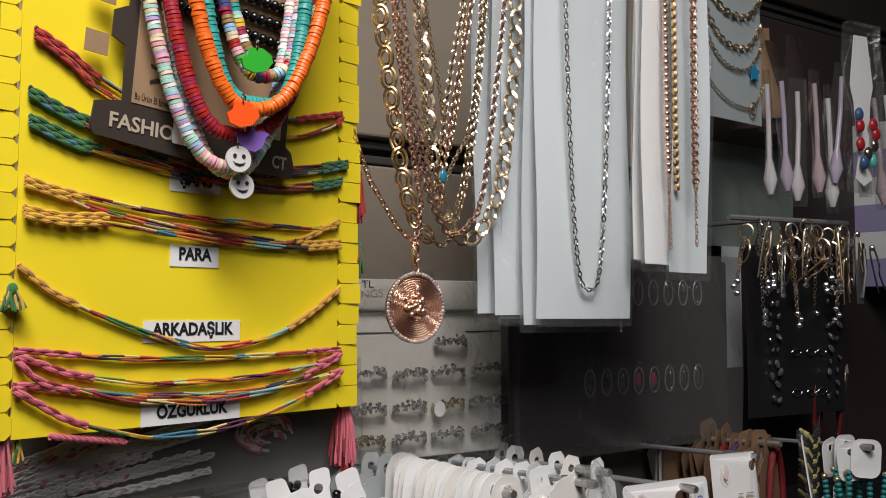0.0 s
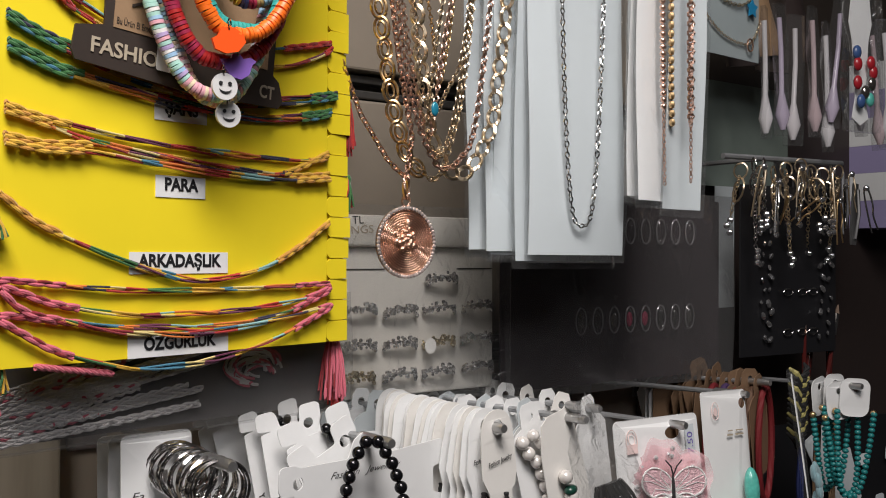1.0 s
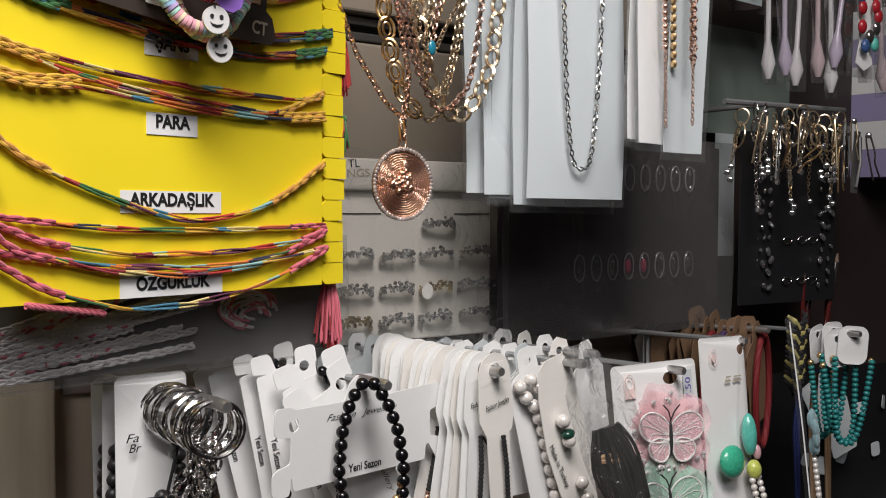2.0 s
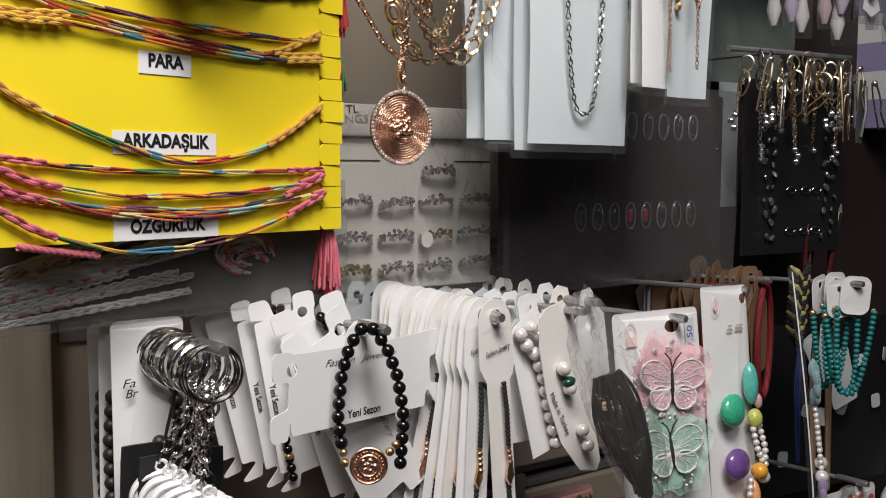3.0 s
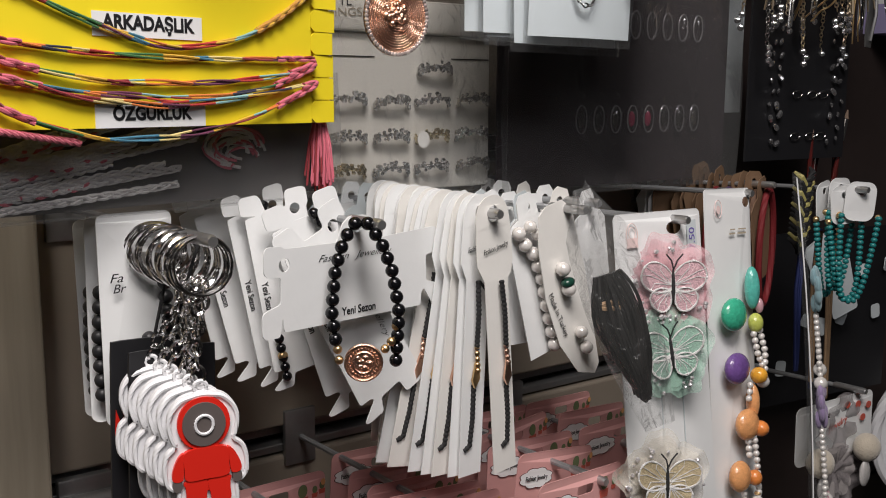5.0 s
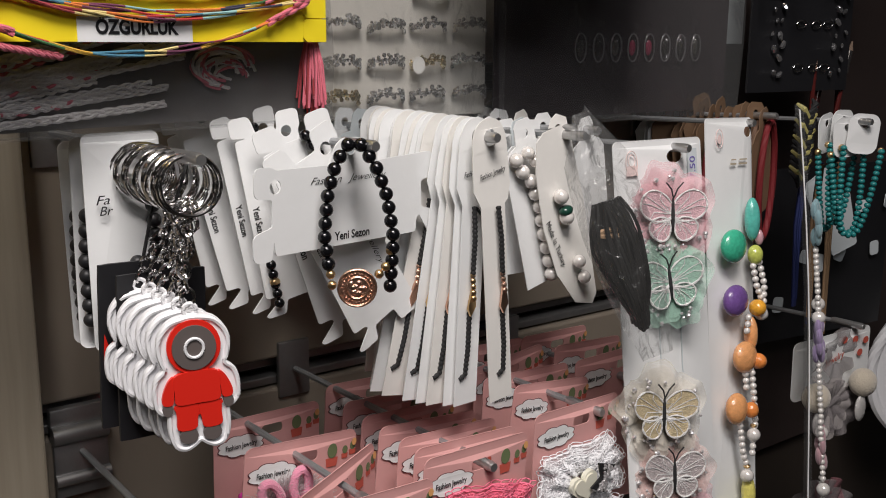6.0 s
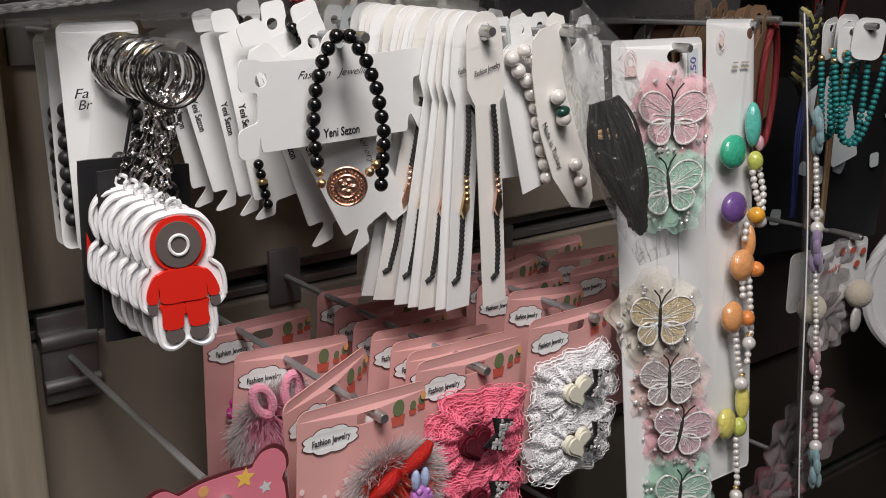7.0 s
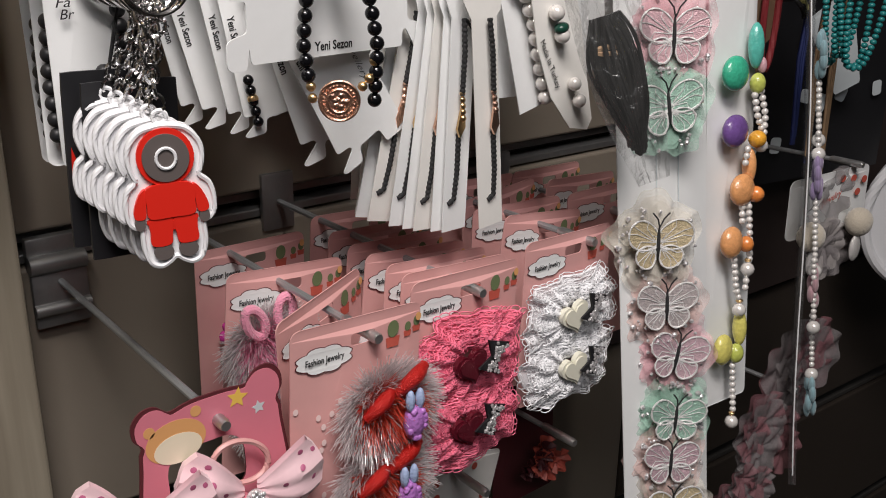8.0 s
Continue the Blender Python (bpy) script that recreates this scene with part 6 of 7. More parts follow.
# a dark card with rows of small white tags behind
dark_card = thing("black_display_card", "black card with rows of small white tags", "display card", at=(0.885, 0.575, 1.330), yaw=-8)
s = Shape()
s.sheet(0.23, 0.17, 0.0015)
part("card", s, BLACK_CARD, dark_card)
rnd = random.Random(17)
for r in range(3):
    for c in range(8):
        if rnd.random() < 0.4:
            continue
        # white tag in grey paper: the shade is put into its colour
        s = Shape()
        s.plate(rounded(0.012, 0.010 + 0.008 * rnd.random(), 0.003, 3), 0.0006, -0.0055)
        part("shaded_white_tag", s, PAPER_GREY, dark_card, smooth=False, m=pose(-0.095 + 0.027 * c + rnd.uniform(-0.006, 0.006), -0.001 * rnd.random(), -0.045 - 0.047 * r + rnd.uniform(-0.008, 0.008), 0, rnd.uniform(-25, 25), rnd.uniform(-30, 30)))
# white cards in grey paper, which stands in for shade
for i in range(2):
    plain_card(0.855 + 0.030 * i, 0.555 - 0.006 * i, 1.325 - 0.022 * i, 0.034, 0.055, -30 + 12 * i, -10, PAPER_GREY, "small white card hanging askew, greyed for shade", "askew white cards", round_top=False)

# ---- plush earrings and fabric flowers further along ----
puff = thing("plush_card", "white printed card with cream plush balls", "display card", at=(0.776, 0.474, 1.206), yaw=-6, lean=-2)
s = Shape()
s.plate(rounded(0.098, 0.052, 0.006, 4, 0, -0.026), 0.0007, holes=[rounded(0.020, 0.005, 0.002, 2, -0.018, -0.013)], bend=lambda x, z: 0.8 * x * x)
part("card", s, PAPER, puff, smooth=False)
words("lettering", "Jewelry", 0.0085, PRINT_RED, puff, 0.0, -0.0015, -0.0220, 0.026, shear=0.3, lean=-14)
s = Shape()
for x, z in ((0.026, -0.009), (0.040, -0.012), (0.033, -0.022), (0.012, -0.007)):
    s.plate(oval(0.0035, 0.0032, 12), 0.0002, -0.0016, at=(x, z))
part("red_dot", s, PRINT_RED, puff, smooth=False)
CREAM_PLUSH = material("cream_plush", (0.52, 0.46, 0.37), 0.95, bump=1.0, bump_scale=900, sheen=0.5)
SEQUIN = material("white_sequin", (0.70, 0.68, 0.66), 0.25, 0.3, bump=1.0, bump_scale=1200)
for k, (x, z) in enumerate(((-0.034, -0.046), (0.026, -0.045))):
    s = Shape()
    s.ball((x, -0.012, z), (0.0125, 0.011, 0.0125), 16, 10)
    part("plush_ball", s, CREAM_PLUSH, puff)
    s = Shape()
    s.ball((x + 0.002 - 0.006 * k, -0.014, z - 0.022), (0.0065, 0.003, 0.0120), 12, 8)
    part("sequin_leaf", s, SEQUIN, puff)


def ruffle(name, label, at, r, mats, seed, n=12, yaw=0.0, category="hair tie"):
    """A bunch of gathered fabric petals."""
    rnd = random.Random(seed)
    root = thing(name, label, category, "", at, yaw)
    for k in range(n):
        s = Shape()
        a, q = rnd.uniform(0, 6.28), r * rnd.uniform(0.2, 0.75)
        c = Vector((q * math.cos(a), -0.012 * rnd.random(), q * math.sin(a)))
        m, ph, rr = 44, rnd.uniform(0, 6), r * rnd.uniform(0.4, 0.62)
        verts = [c + Vector((0, 0.004, 0))]
        for ring in (0.45, 0.75, 1.0):
            verts += [c + Vector((ring * rr * math.cos(b), -0.003 * ring + ring * 0.0022 * math.sin(7 * b + ph), ring * rr * math.sin(b) * (1 + 0.09 * math.sin(4 * b + ph)))) for b in [6.28319 * i / m for i in range(m)]]
        faces = [(0, 1 + i, 1 + (i + 1) % m) for i in range(m)] + [(1 + q2 * m + i, 1 + (q2 + 1) * m + i, 1 + (q2 + 1) * m + (i + 1) % m, 1 + q2 * m + (i + 1) % m) for q2 in range(2) for i in range(m)]
        s.add(verts, faces)
        part("fabric_petal", s, mats[k % len(mats)], root)
    return root


# grey, pink and white tulle darkened in colour where light would be blocked
GREY_NET_SHADED, PINK_NET_SHADED = tulle("shaded_grey_tulle", (0.27, 0.245, 0.25), 0.5), tulle("shaded_dusty_pink_tulle", (0.30, 0.13, 0.15), 0.5)
ruffle("fabric_flower", "grey and pink tulle hair flowers", (0.735, 0.468, 1.035), 0.050, (GREY_NET_SHADED, GREY_NET_SHADED, PINK_NET_SHADED), 3, 16)
ruffle("fabric_flower", "grey and pink tulle hair flowers", (0.690, 0.455, 0.990), 0.044, (GREY_NET_SHADED, PINK_NET_SHADED), 4, 14)
ruffle("fabric_flower", "pale tulle bunch behind the plush card", (0.785, 0.482, 1.158), 0.045, (GREY_NET_SHADED, tulle("shaded_white_tulle", (0.50, 0.46, 0.45), 0.5)), 6, 12)
ruffle("fabric_flower", "dark red tulle bunch hanging behind the bead strip", (0.650, 0.500, 1.190), 0.030, (tulle("dark_red_tulle", (0.22, 0.015, 0.03), 0.9),), 7, 10)
ob = ruffle("fabric_flower", "grey tulle bunch with small sparkling stones", (0.660, 0.450, 0.955), 0.036, (GREY_NET_SHADED, PINK_NET_SHADED), 9, 10)

# the white round rim beyond
bowl = thing("round_mirror", "white round plastic rim hanging on the wall", "mirror", at=(1.065, 0.515, 1.105), yaw=-35)
s = Shape()
s.plate(oval(0.085, 0.085, 48), 0.006)
part("back", s, RUBBER, bowl)
s = Shape()
s.loop((0, -0.006, 0), 0.082, 0.082, 0.006, None, 48, 8)
part("rim", s, RUBBER, bowl)

# ---- right side of the upper row ----
grey_card = thing("necklace_card", "pale grey card with gold chains", "display card", at=(0.652, 0.500, 1.760), yaw=4)
s = Shape()
s.sheet(0.082, 0.108, 0.001)
part("card", s, material("grey_green_card", (0.32, 0.37, 0.38), 0.45, scale=20, vary=0.06), grey_card)
s = Shape()
for z0, z1, ln in ((0.0, -0.022, 0.007), (-0.022, -0.048, 0.006), (-0.040, -0.066, 0.004)):
    chain(s, hang(-0.040, 0.040, z0, z1, -0.003, 2, 24, 0.55), ln, ln * 0.7, ln * 0.12, 1, 0.3, 8, 4)
chain(s, hang(-0.040, 0.040, -0.075, -0.096, -0.003, 2, 24, 0.7), 0.003, 0.002, 0.0004, 1, 0.3, 7, 4)
part("gold_chain", s, PALE_GOLD, grey_card)
s = Shape()
s.plate(star(0.008, 0.0045, 5), 0.001, -0.004, at=(0.026, -0.066))
part("blue_charm", s, material("blue_plastic", (0.02, 0.22, 0.42), 0.2), grey_card, "blue star charm", smooth=False)
s = Shape()
s.loop((0.024, -0.004, -0.096), 0.004, 0.005, 0.0008, None, 14, 5)
part("rose_charm", s, ROSE, grey_card)

rnd = random.Random(61)
MILKY = [material("milky_plastic_" + n, c, 0.22, coat=0.4) for n, c in (("white", (0.62, 0.61, 0.63)), ("lilac", (0.42, 0.37, 0.47)), ("pale", (0.54, 0.52, 0.54)), ("rose", (0.48, 0.38, 0.40)))]
for i in range(9):
    ob = thing("spoon_clip", "pale plastic hair pin hanging in a clear bag", "hair pin", "hair pins in bags", (0.740 + 0.014 * i + rnd.uniform(-0.003, 0.003), 0.530 - 0.006 * i, 1.700 + rnd.uniform(-0.014, 0.010)), rnd.uniform(-35, 35), rnd.uniform(-9, 7))
    s = Shape()
    s.tube([(0, 0, 0), (0.001, 0, -0.03), (0, 0, -0.065), (0, 0, -0.085), (0, 0, -0.098)], lambda f: 0.0022 + 0.0042 * max(0, math.sin(math.pi * min(1, max(0, (f - 0.55) / 0.45)))) ** 0.7, 14)
    part("pin", s, MILKY[i % 4], ob)
    s = Shape()
    s.sheet(0.017, 0.115, 0.004, 0.002, at=(0, 0.012), bend=lambda x, z: 0.001 * math.sin(z * 90 + x * 200))
    film = part("clear_film", s, POUCH, ob)
    film.visible_shadow = False
for i in range(5):
    ob = thing("dark_pouch", "dark folded bag hanging behind the hair pins", "bag", "dark folded bags", (0.705 + 0.028 * i, 0.555, 1.760 - 0.012 * (i % 2)), rnd.uniform(-12, 12), rnd.uniform(-8, 8))
    s = Shape()
    s.sheet(0.036, 0.085, 0.003, bend=lambda x, z: 0.004 * math.sin(x * 120 + z * 40))
    part("bag", s, (KRAFT_DARK, DARK_WALL, KRAFT)[i % 3], ob)
EAR_BEADS = [material("red_bead", (0.38, 0.02, 0.03), 0.25), material("blue_bead", (0.05, 0.10, 0.25), 0.25), DARK_CRYSTAL, BIG["aqua"]]
ear = thing("bead_earring", "white card with red and blue bead earrings in a bag", "earrings", at=(0.806, 0.480, 1.742), yaw=-10)
s = Shape()
s.plate([(-0.008, 0.0), (0.008, 0.0), (0.014, -0.045), (0.010, -0.060), (0.006, -0.110), (0.010, -0.128), (0.0, -0.134), (-0.010, -0.128), (-0.006, -0.110), (-0.010, -0.060), (-0.014, -0.045)], 0.0008)
part("card", s, PAPER, ear, smooth=False)
s = Shape()
for k, (x, z, m) in enumerate(((-0.009, -0.082, 0), (0.007, -0.080, 0), (-0.009, -0.098, 0), (0.008, -0.098, 2), (-0.010, -0.072, 1), (0.000, -0.106, 2), (0.006, -0.112, 3), (-0.005, -0.114, 1), (0.010, -0.088, 0))):
    s = Shape()
    s.ball((x, -0.006, z), (0.0045, 0.003, 0.0062), 10, 7)
    part("bead", s, EAR_BEADS[m], ear)
s = Shape()
s.sheet(0.040, 0.150, 0.008, 0.002, at=(0, 0.010), bend=lambda x, z: 0.0015 * math.sin(z * 80 + x * 120))
film = part("clear_film", s, CLEAR, ear)
film.visible_shadow = False

# greenish glass and dark board behind
panel = thing("glass_panel", "pale green glass panel leaning behind the goods", "panel", at=(0.800, 0.606, 1.660))
s = Shape()
s.sheet(0.16, 0.100, 0.004)
part("pane", s, material("pale_green_glass", (0.24, 0.29, 0.26), 0.15, scale=8, vary=0.1), panel)
strip = thing("white_strip", "narrow white card strip behind the goods", "card", at=(0.776, 0.600, 1.560))
s = Shape()
s.sheet(0.028, 0.115, 0.001)
part("card", s, PAPER_GREY, strip)

# black rack card with crystal earrings
rack = thing("earring_rack", "black card with rows of crystal and gold earrings", "earring display", at=(0.783, 0.535, 1.556), yaw=-4)
s = Shape()
s.sheet(0.130, 0.150, 0.002)
part("card", s, BLACK_CARD, rack)
s = Shape()
s.ball((0, 0, 0), (0.0024, 0.0020, 0.0036), 6, 4)
drop = s.mesh("crystal_drop", material("dim_crystal", (0.74, 0.74, 0.76), 0.08, 0.92), False)
for x in (-0.040, -0.031, 0.040, 0.052):
    for k in range(13):
        if rnd.random() < 0.85:
            part("crystal_drop", drop, None, rack, m=pose(x + rnd.uniform(-0.003, 0.003), -0.005, -0.008 - 0.0105 * k + rnd.uniform(-0.002, 0.002), rnd.uniform(-40, 40), rnd.uniform(-50, 50), rnd.uniform(0, 90)) @ Matrix.Scale(rnd.uniform(0.6, 1.2), 4))
s = Shape()
for x in (-0.005, 0.015, 0.030):
    for z in (-0.094, -0.130):
        s.loop((x, -0.004, z), 0.006, 0.003, 0.0006, None, 14, 4)
part("silver_hoop", s, SILVER, rack)
rod = thing("display_hook", "steel hook holding gold earrings", "hook", "display hooks", (0.735, 0.626, 1.578))
s = Shape()
s.tube([(-0.05, -0.095, 0), (0.11, -0.105, 0.002)], 0.0026, 8)
s.tube([(0, 0, 0), (0, -0.099, 0.0005)], 0.0024, 8)
part("rod", s, DULL_STEEL, rod)
for i in range(14):
    x = 0.690 + 0.011 * i
    silver = i in (1, 2, 12)
    ob = thing("dangling_earring", "silver and crystal dangling earring" if silver else "gold dangling earring with crystals", "earring", "dangling earrings", (x + rnd.uniform(-0.004, 0.004), 0.518 - 0.004 * (i % 3), 1.574 + rnd.uniform(-0.006, 0.006)), rnd.uniform(-60, 60), rnd.uniform(-16, 16))
    s = Shape()
    s.loop((0, 0, -0.006), 0.0055, 0.0065, 0.0008, Matrix.Rotation(rnd.uniform(-0.6, 0.6), 3, "Z"), 16, 5)
    part("ear_wire", s, SILVER if silver else PALE_GOLD, ob)
    s = Shape()
    s.loop((0.002, 0, -0.022), 0.0070, 0.0100, 0.0009, Matrix.Rotation(rnd.uniform(-0.9, 0.9), 3, "Z"), 16, 5)
    part("hoop", s, SILVER if silver else PALE_GOLD, ob)
    s = Shape()
    chain(s, [(0, 0, -0.012), (0.001, 0, -0.045 - 0.03 * (i % 4 == 1))], 0.004, 0.003, 0.0005, 1, 0.4, 8, 4)
    part("link_chain", s, SILVER if silver else PALE_GOLD, ob)
    s = Shape()
    for k in range(3):
        s.ball((0.001 + rnd.uniform(-0.003, 0.003), -0.002, -0.048 - 0.030 * (i % 4 == 1) - 0.005 * k), 0.0028, 7, 5)
    part("crystal_drop", s, bpy.data.materials["dim_crystal"], ob)
for i in range(7):
    ob = thing("metal_clip", "grey metal hair clip hanging on the wall", "hair clip", "metal hair clips", (0.800 + 0.017 * i, 0.560 - 0.003 * i, 1.585 - 0.010 * (i // 3)), rnd.uniform(-30, 30), rnd.uniform(-18, 6))
    s = Shape()
    s.plate([(-0.004, 0), (0.004, 0), (0.006, -0.045), (0.004, -0.060), (-0.004, -0.060), (-0.006, -0.045)], 0.002)
    s.tube([(0, -0.004, -0.006), (0, -0.006, -0.030), (0, -0.003, -0.054)], 0.0016, 6)
    part("clip", s, (ALU, BLACK_CARD, DULL_STEEL)[i % 3], ob)

# long wire hair pins caught among the earrings
rnd = random.Random(88)
for i in range(11):
    ob = thing("wire_pin", "bent metal hair pin caught among the earrings", "hair pin", "wire hair pins", (0.705 + 0.014 * i + rnd.uniform(-0.006, 0.006), 0.505 - 0.003 * (i % 4), 1.566 - 0.012 * (i % 3)), rnd.uniform(-50, 50), rnd.uniform(-70, 70) if i % 3 == 2 else rnd.uniform(-14, 14))
    h = rnd.uniform(0.028, 0.048)
    s = Shape()
    s.tube(glide([(-0.0022, 0, -h), (-0.0026, 0, -h * 0.4), (-0.002, 0, 0.0), (0.0, 0, 0.003), (0.002, 0, 0.0), (0.0030, -0.001, -h * 0.35), (0.0016, -0.001, -h * 0.6), (0.0034, -0.001, -h * 0.95)], 5), 0.0008, 6)
    part("wire", s, (PALE_GOLD, SILVER, GOLD)[i % 3], ob)
    s = Shape()
    s.ball((0, -0.002, 0.002), (0.0028, 0.0018, 0.0028), 8, 6)
    part("stone", s, bpy.data.materials["dim_crystal"], ob)

# make-up brushes
for i in range(6):
    ob = thing("brush", "thin brush with a pale tip and dark red handle", "brush", "upright brushes", (0.800 + 0.012 * i, 0.530 + 0.006 * (i % 3), 1.378), 0, 6 + 5 * (i % 4), -4)
    s = Shape()
    s.tube([(0, 0, 0), (0, 0, 0.020), (0, 0, 0.045)], lambda f: 0.0018 + 0.0004 * f, 8)
    part("handle", s, material("dark_red_lacquer", (0.07, 0.010, 0.009), 0.25, coat=0.4) if i == 0 else bpy.data.materials["dark_red_lacquer"], ob)
    s = Shape()
    s.tube([(0, 0, 0.045), (0, 0, 0.066)], 0.0024, 8)
    part("ferrule", s, STEEL if i % 2 else COPPER, ob)
    s = Shape()
    s.tube([(0, 0, 0.066), (0, 0, 0.070), (0, 0, 0.075)], lambda f: 0.0027 * (1 - 0.75 * f), 8)
    part("bristle_tip", s, material("pale_bristle", (0.16, 0.11, 0.08), 0.8) if i == 0 else bpy.data.materials["pale_bristle"], ob)

# striped box at the far side and dark board behind the right-hand goods
box = thing("striped_box", "lilac and white striped cardboard box", "box", at=(1.115, 0.616, 1.545))
for k in range(6):
    s = Shape()
    s.block((-0.10, -0.05, -0.02 + 0.030 * k), (0.14, 0.0, 0.010 + 0.030 * k - 0.0002))
    part("stripe", s, (material("lilac_print", (0.34, 0.30, 0.50), 0.5) if k == 0 else bpy.data.materials["lilac_print"]) if k % 2 == 0 else PAPER, box, smooth=False)
back = tagged(thing("wall_panel", "dark brown backing board behind the hanging goods", "panel", at=(0.960, 0.622, 1.640)), kind="structure")
s = Shape()
s.sheet(0.56, 0.62, 0.006)
part("board", s, DARK_WALL, back)


# ---- lower row: pink cards ----
def pink_card(x, y, z, lean, yaw, label, i, back=False, w=0.072, h=0.118, pitch=0.0):
    rnd = random.Random(i)
    root = thing("hair_clip_card", label, "display card", "pink hair clip cards", (x, y, z), yaw, lean, pitch)
    bend = lambda px, pz: 1.1 * px * px + 0.1 * pz * pz
    s = Shape()
    s.plate(rounded(w, h, 0.005, 4, 0, -h / 2), 0.0006, holes=[rounded(0.014, 0.0060, 0.002, 3, 0.002, -0.0105)], bend=bend)
    part("card", s, PAPER_WARM if back else PINK_CARD, root, smooth=False)
    if back:
        return root
    cloud = []
    for k in range(40):
        a = 6.28319 * k / 40
        q = 0.93 + 0.15 * abs(math.sin(4.0 * a))
        cloud.append((0.0135 * q * math.cos(a) * (1.0 if abs(math.cos(a)) < 0.9 else 1.04), 0.0062 * q * math.sin(a)))
    s = Shape()
    s.plate([(a * 1.045, b * 1.07) for a, b in cloud], 0.0001, -0.0009, at=(-0.0190, -0.0165), bend=bend)
    part("cloud_outline", s, PRINT_MAROON_AND_SHADE, root, smooth=False)
    s = Shape()
    s.plate(cloud, 0.0001, -0.0010, at=(-0.0190, -0.0165), bend=bend)
    lab = part("cloud_label", s, PAPER, root, "white cloud-shaped printed label", smooth=False)
    words("lettering", "Fashion Jewelry", 0.0046, INK, lab, -0.0190, -0.0009, -0.0165, 0.0205, bold=0.00006)
    s = Shape()
    for px, pz, q in ((0.0190, -0.0145, 1.0), (0.0280, -0.0135, 0.55), (0.0335, -0.0120, 0.6)):
        s.slot = 0
        s.plate([(-0.0042 * q, 0.0), (-0.0034 * q, -0.0052 * q), (0.0034 * q, -0.0052 * q), (0.0042 * q, 0.0)], 0.0001, -0.0008, at=(px, pz), bend=bend)
        s.slot = 1
        s.plate(oval(0.0034 * q, 0.0044 * q, 14, 0, 0.0042 * q), 0.0001, -0.0010, at=(px, pz), bend=bend)
    s.slot = 2
    s.plate(oval(0.0016, 0.0022, 10), 0.0001, -0.0010, at=(0.0335, -0.0070))
    part("plant_print", s, [PRINT_RED, PRINT_GREEN, PRINT_ORANGE], root, "small printed potted plants", smooth=False)
    return root


def fur(s, c, r, n, length, rnd, slots, wire=0.00022, flat=0.5):
    """Fine tinsel or fur strands that radiate from a patch."""
    for k in range(n):
        a, q = rnd.uniform(0, 6.28), rnd.uniform(0.05, 1) ** 0.6
        p = Vector(c) + Vector((r[0] * q * math.cos(a), 0, r[1] * q * math.sin(a)))
        d = Vector((math.cos(a) * q, -rnd.uniform(0.2, 1.0) * flat, math.sin(a) * q)) + Vector((rnd.uniform(-1, 1), rnd.uniform(-0.6, 0.2), rnd.uniform(-1, 1))) * 0.45
        d.normalize()
        l = length * rnd.uniform(0.5, 1.0)
        s.slot = slots(q, rnd)
        s.tube([p, p + d * l * 0.6, p + d * l + Vector((0, 0, -l * 0.10))], wire, 3, caps=False)


TINSEL = fibre_material("silver_tinsel", (0.90, 0.88, 0.88), 0.35)
WHITE_FUR, PINK_FUR, RED_FUR = fibre_material("white_fur", (0.90, 0.85, 0.86)), fibre_material("pink_fur", (0.88, 0.40, 0.56)), fibre_material("red_fur", (0.84, 0.10, 0.05))
RED_GLITTER = material("red_glitter", (0.48, 0.010, 0.006), 0.3, 0.3, bump=1.0, bump_scale=1400)
PINK_PLUSH = material("pink_plush", (0.76, 0.28, 0.40), 0.9, bump=1.0, bump_scale=1100, sheen=0.4)
LILAC_RUBBER = material("lilac_woven_rubber", (0.42, 0.17, 0.50), 0.35, scale=120, vary=0.3, bump=1.0, bump_scale=420)
SKY_RUBBER = material("pale_blue_rubber", (0.34, 0.42, 0.62), 0.35, bump=0.6, bump_scale=500)


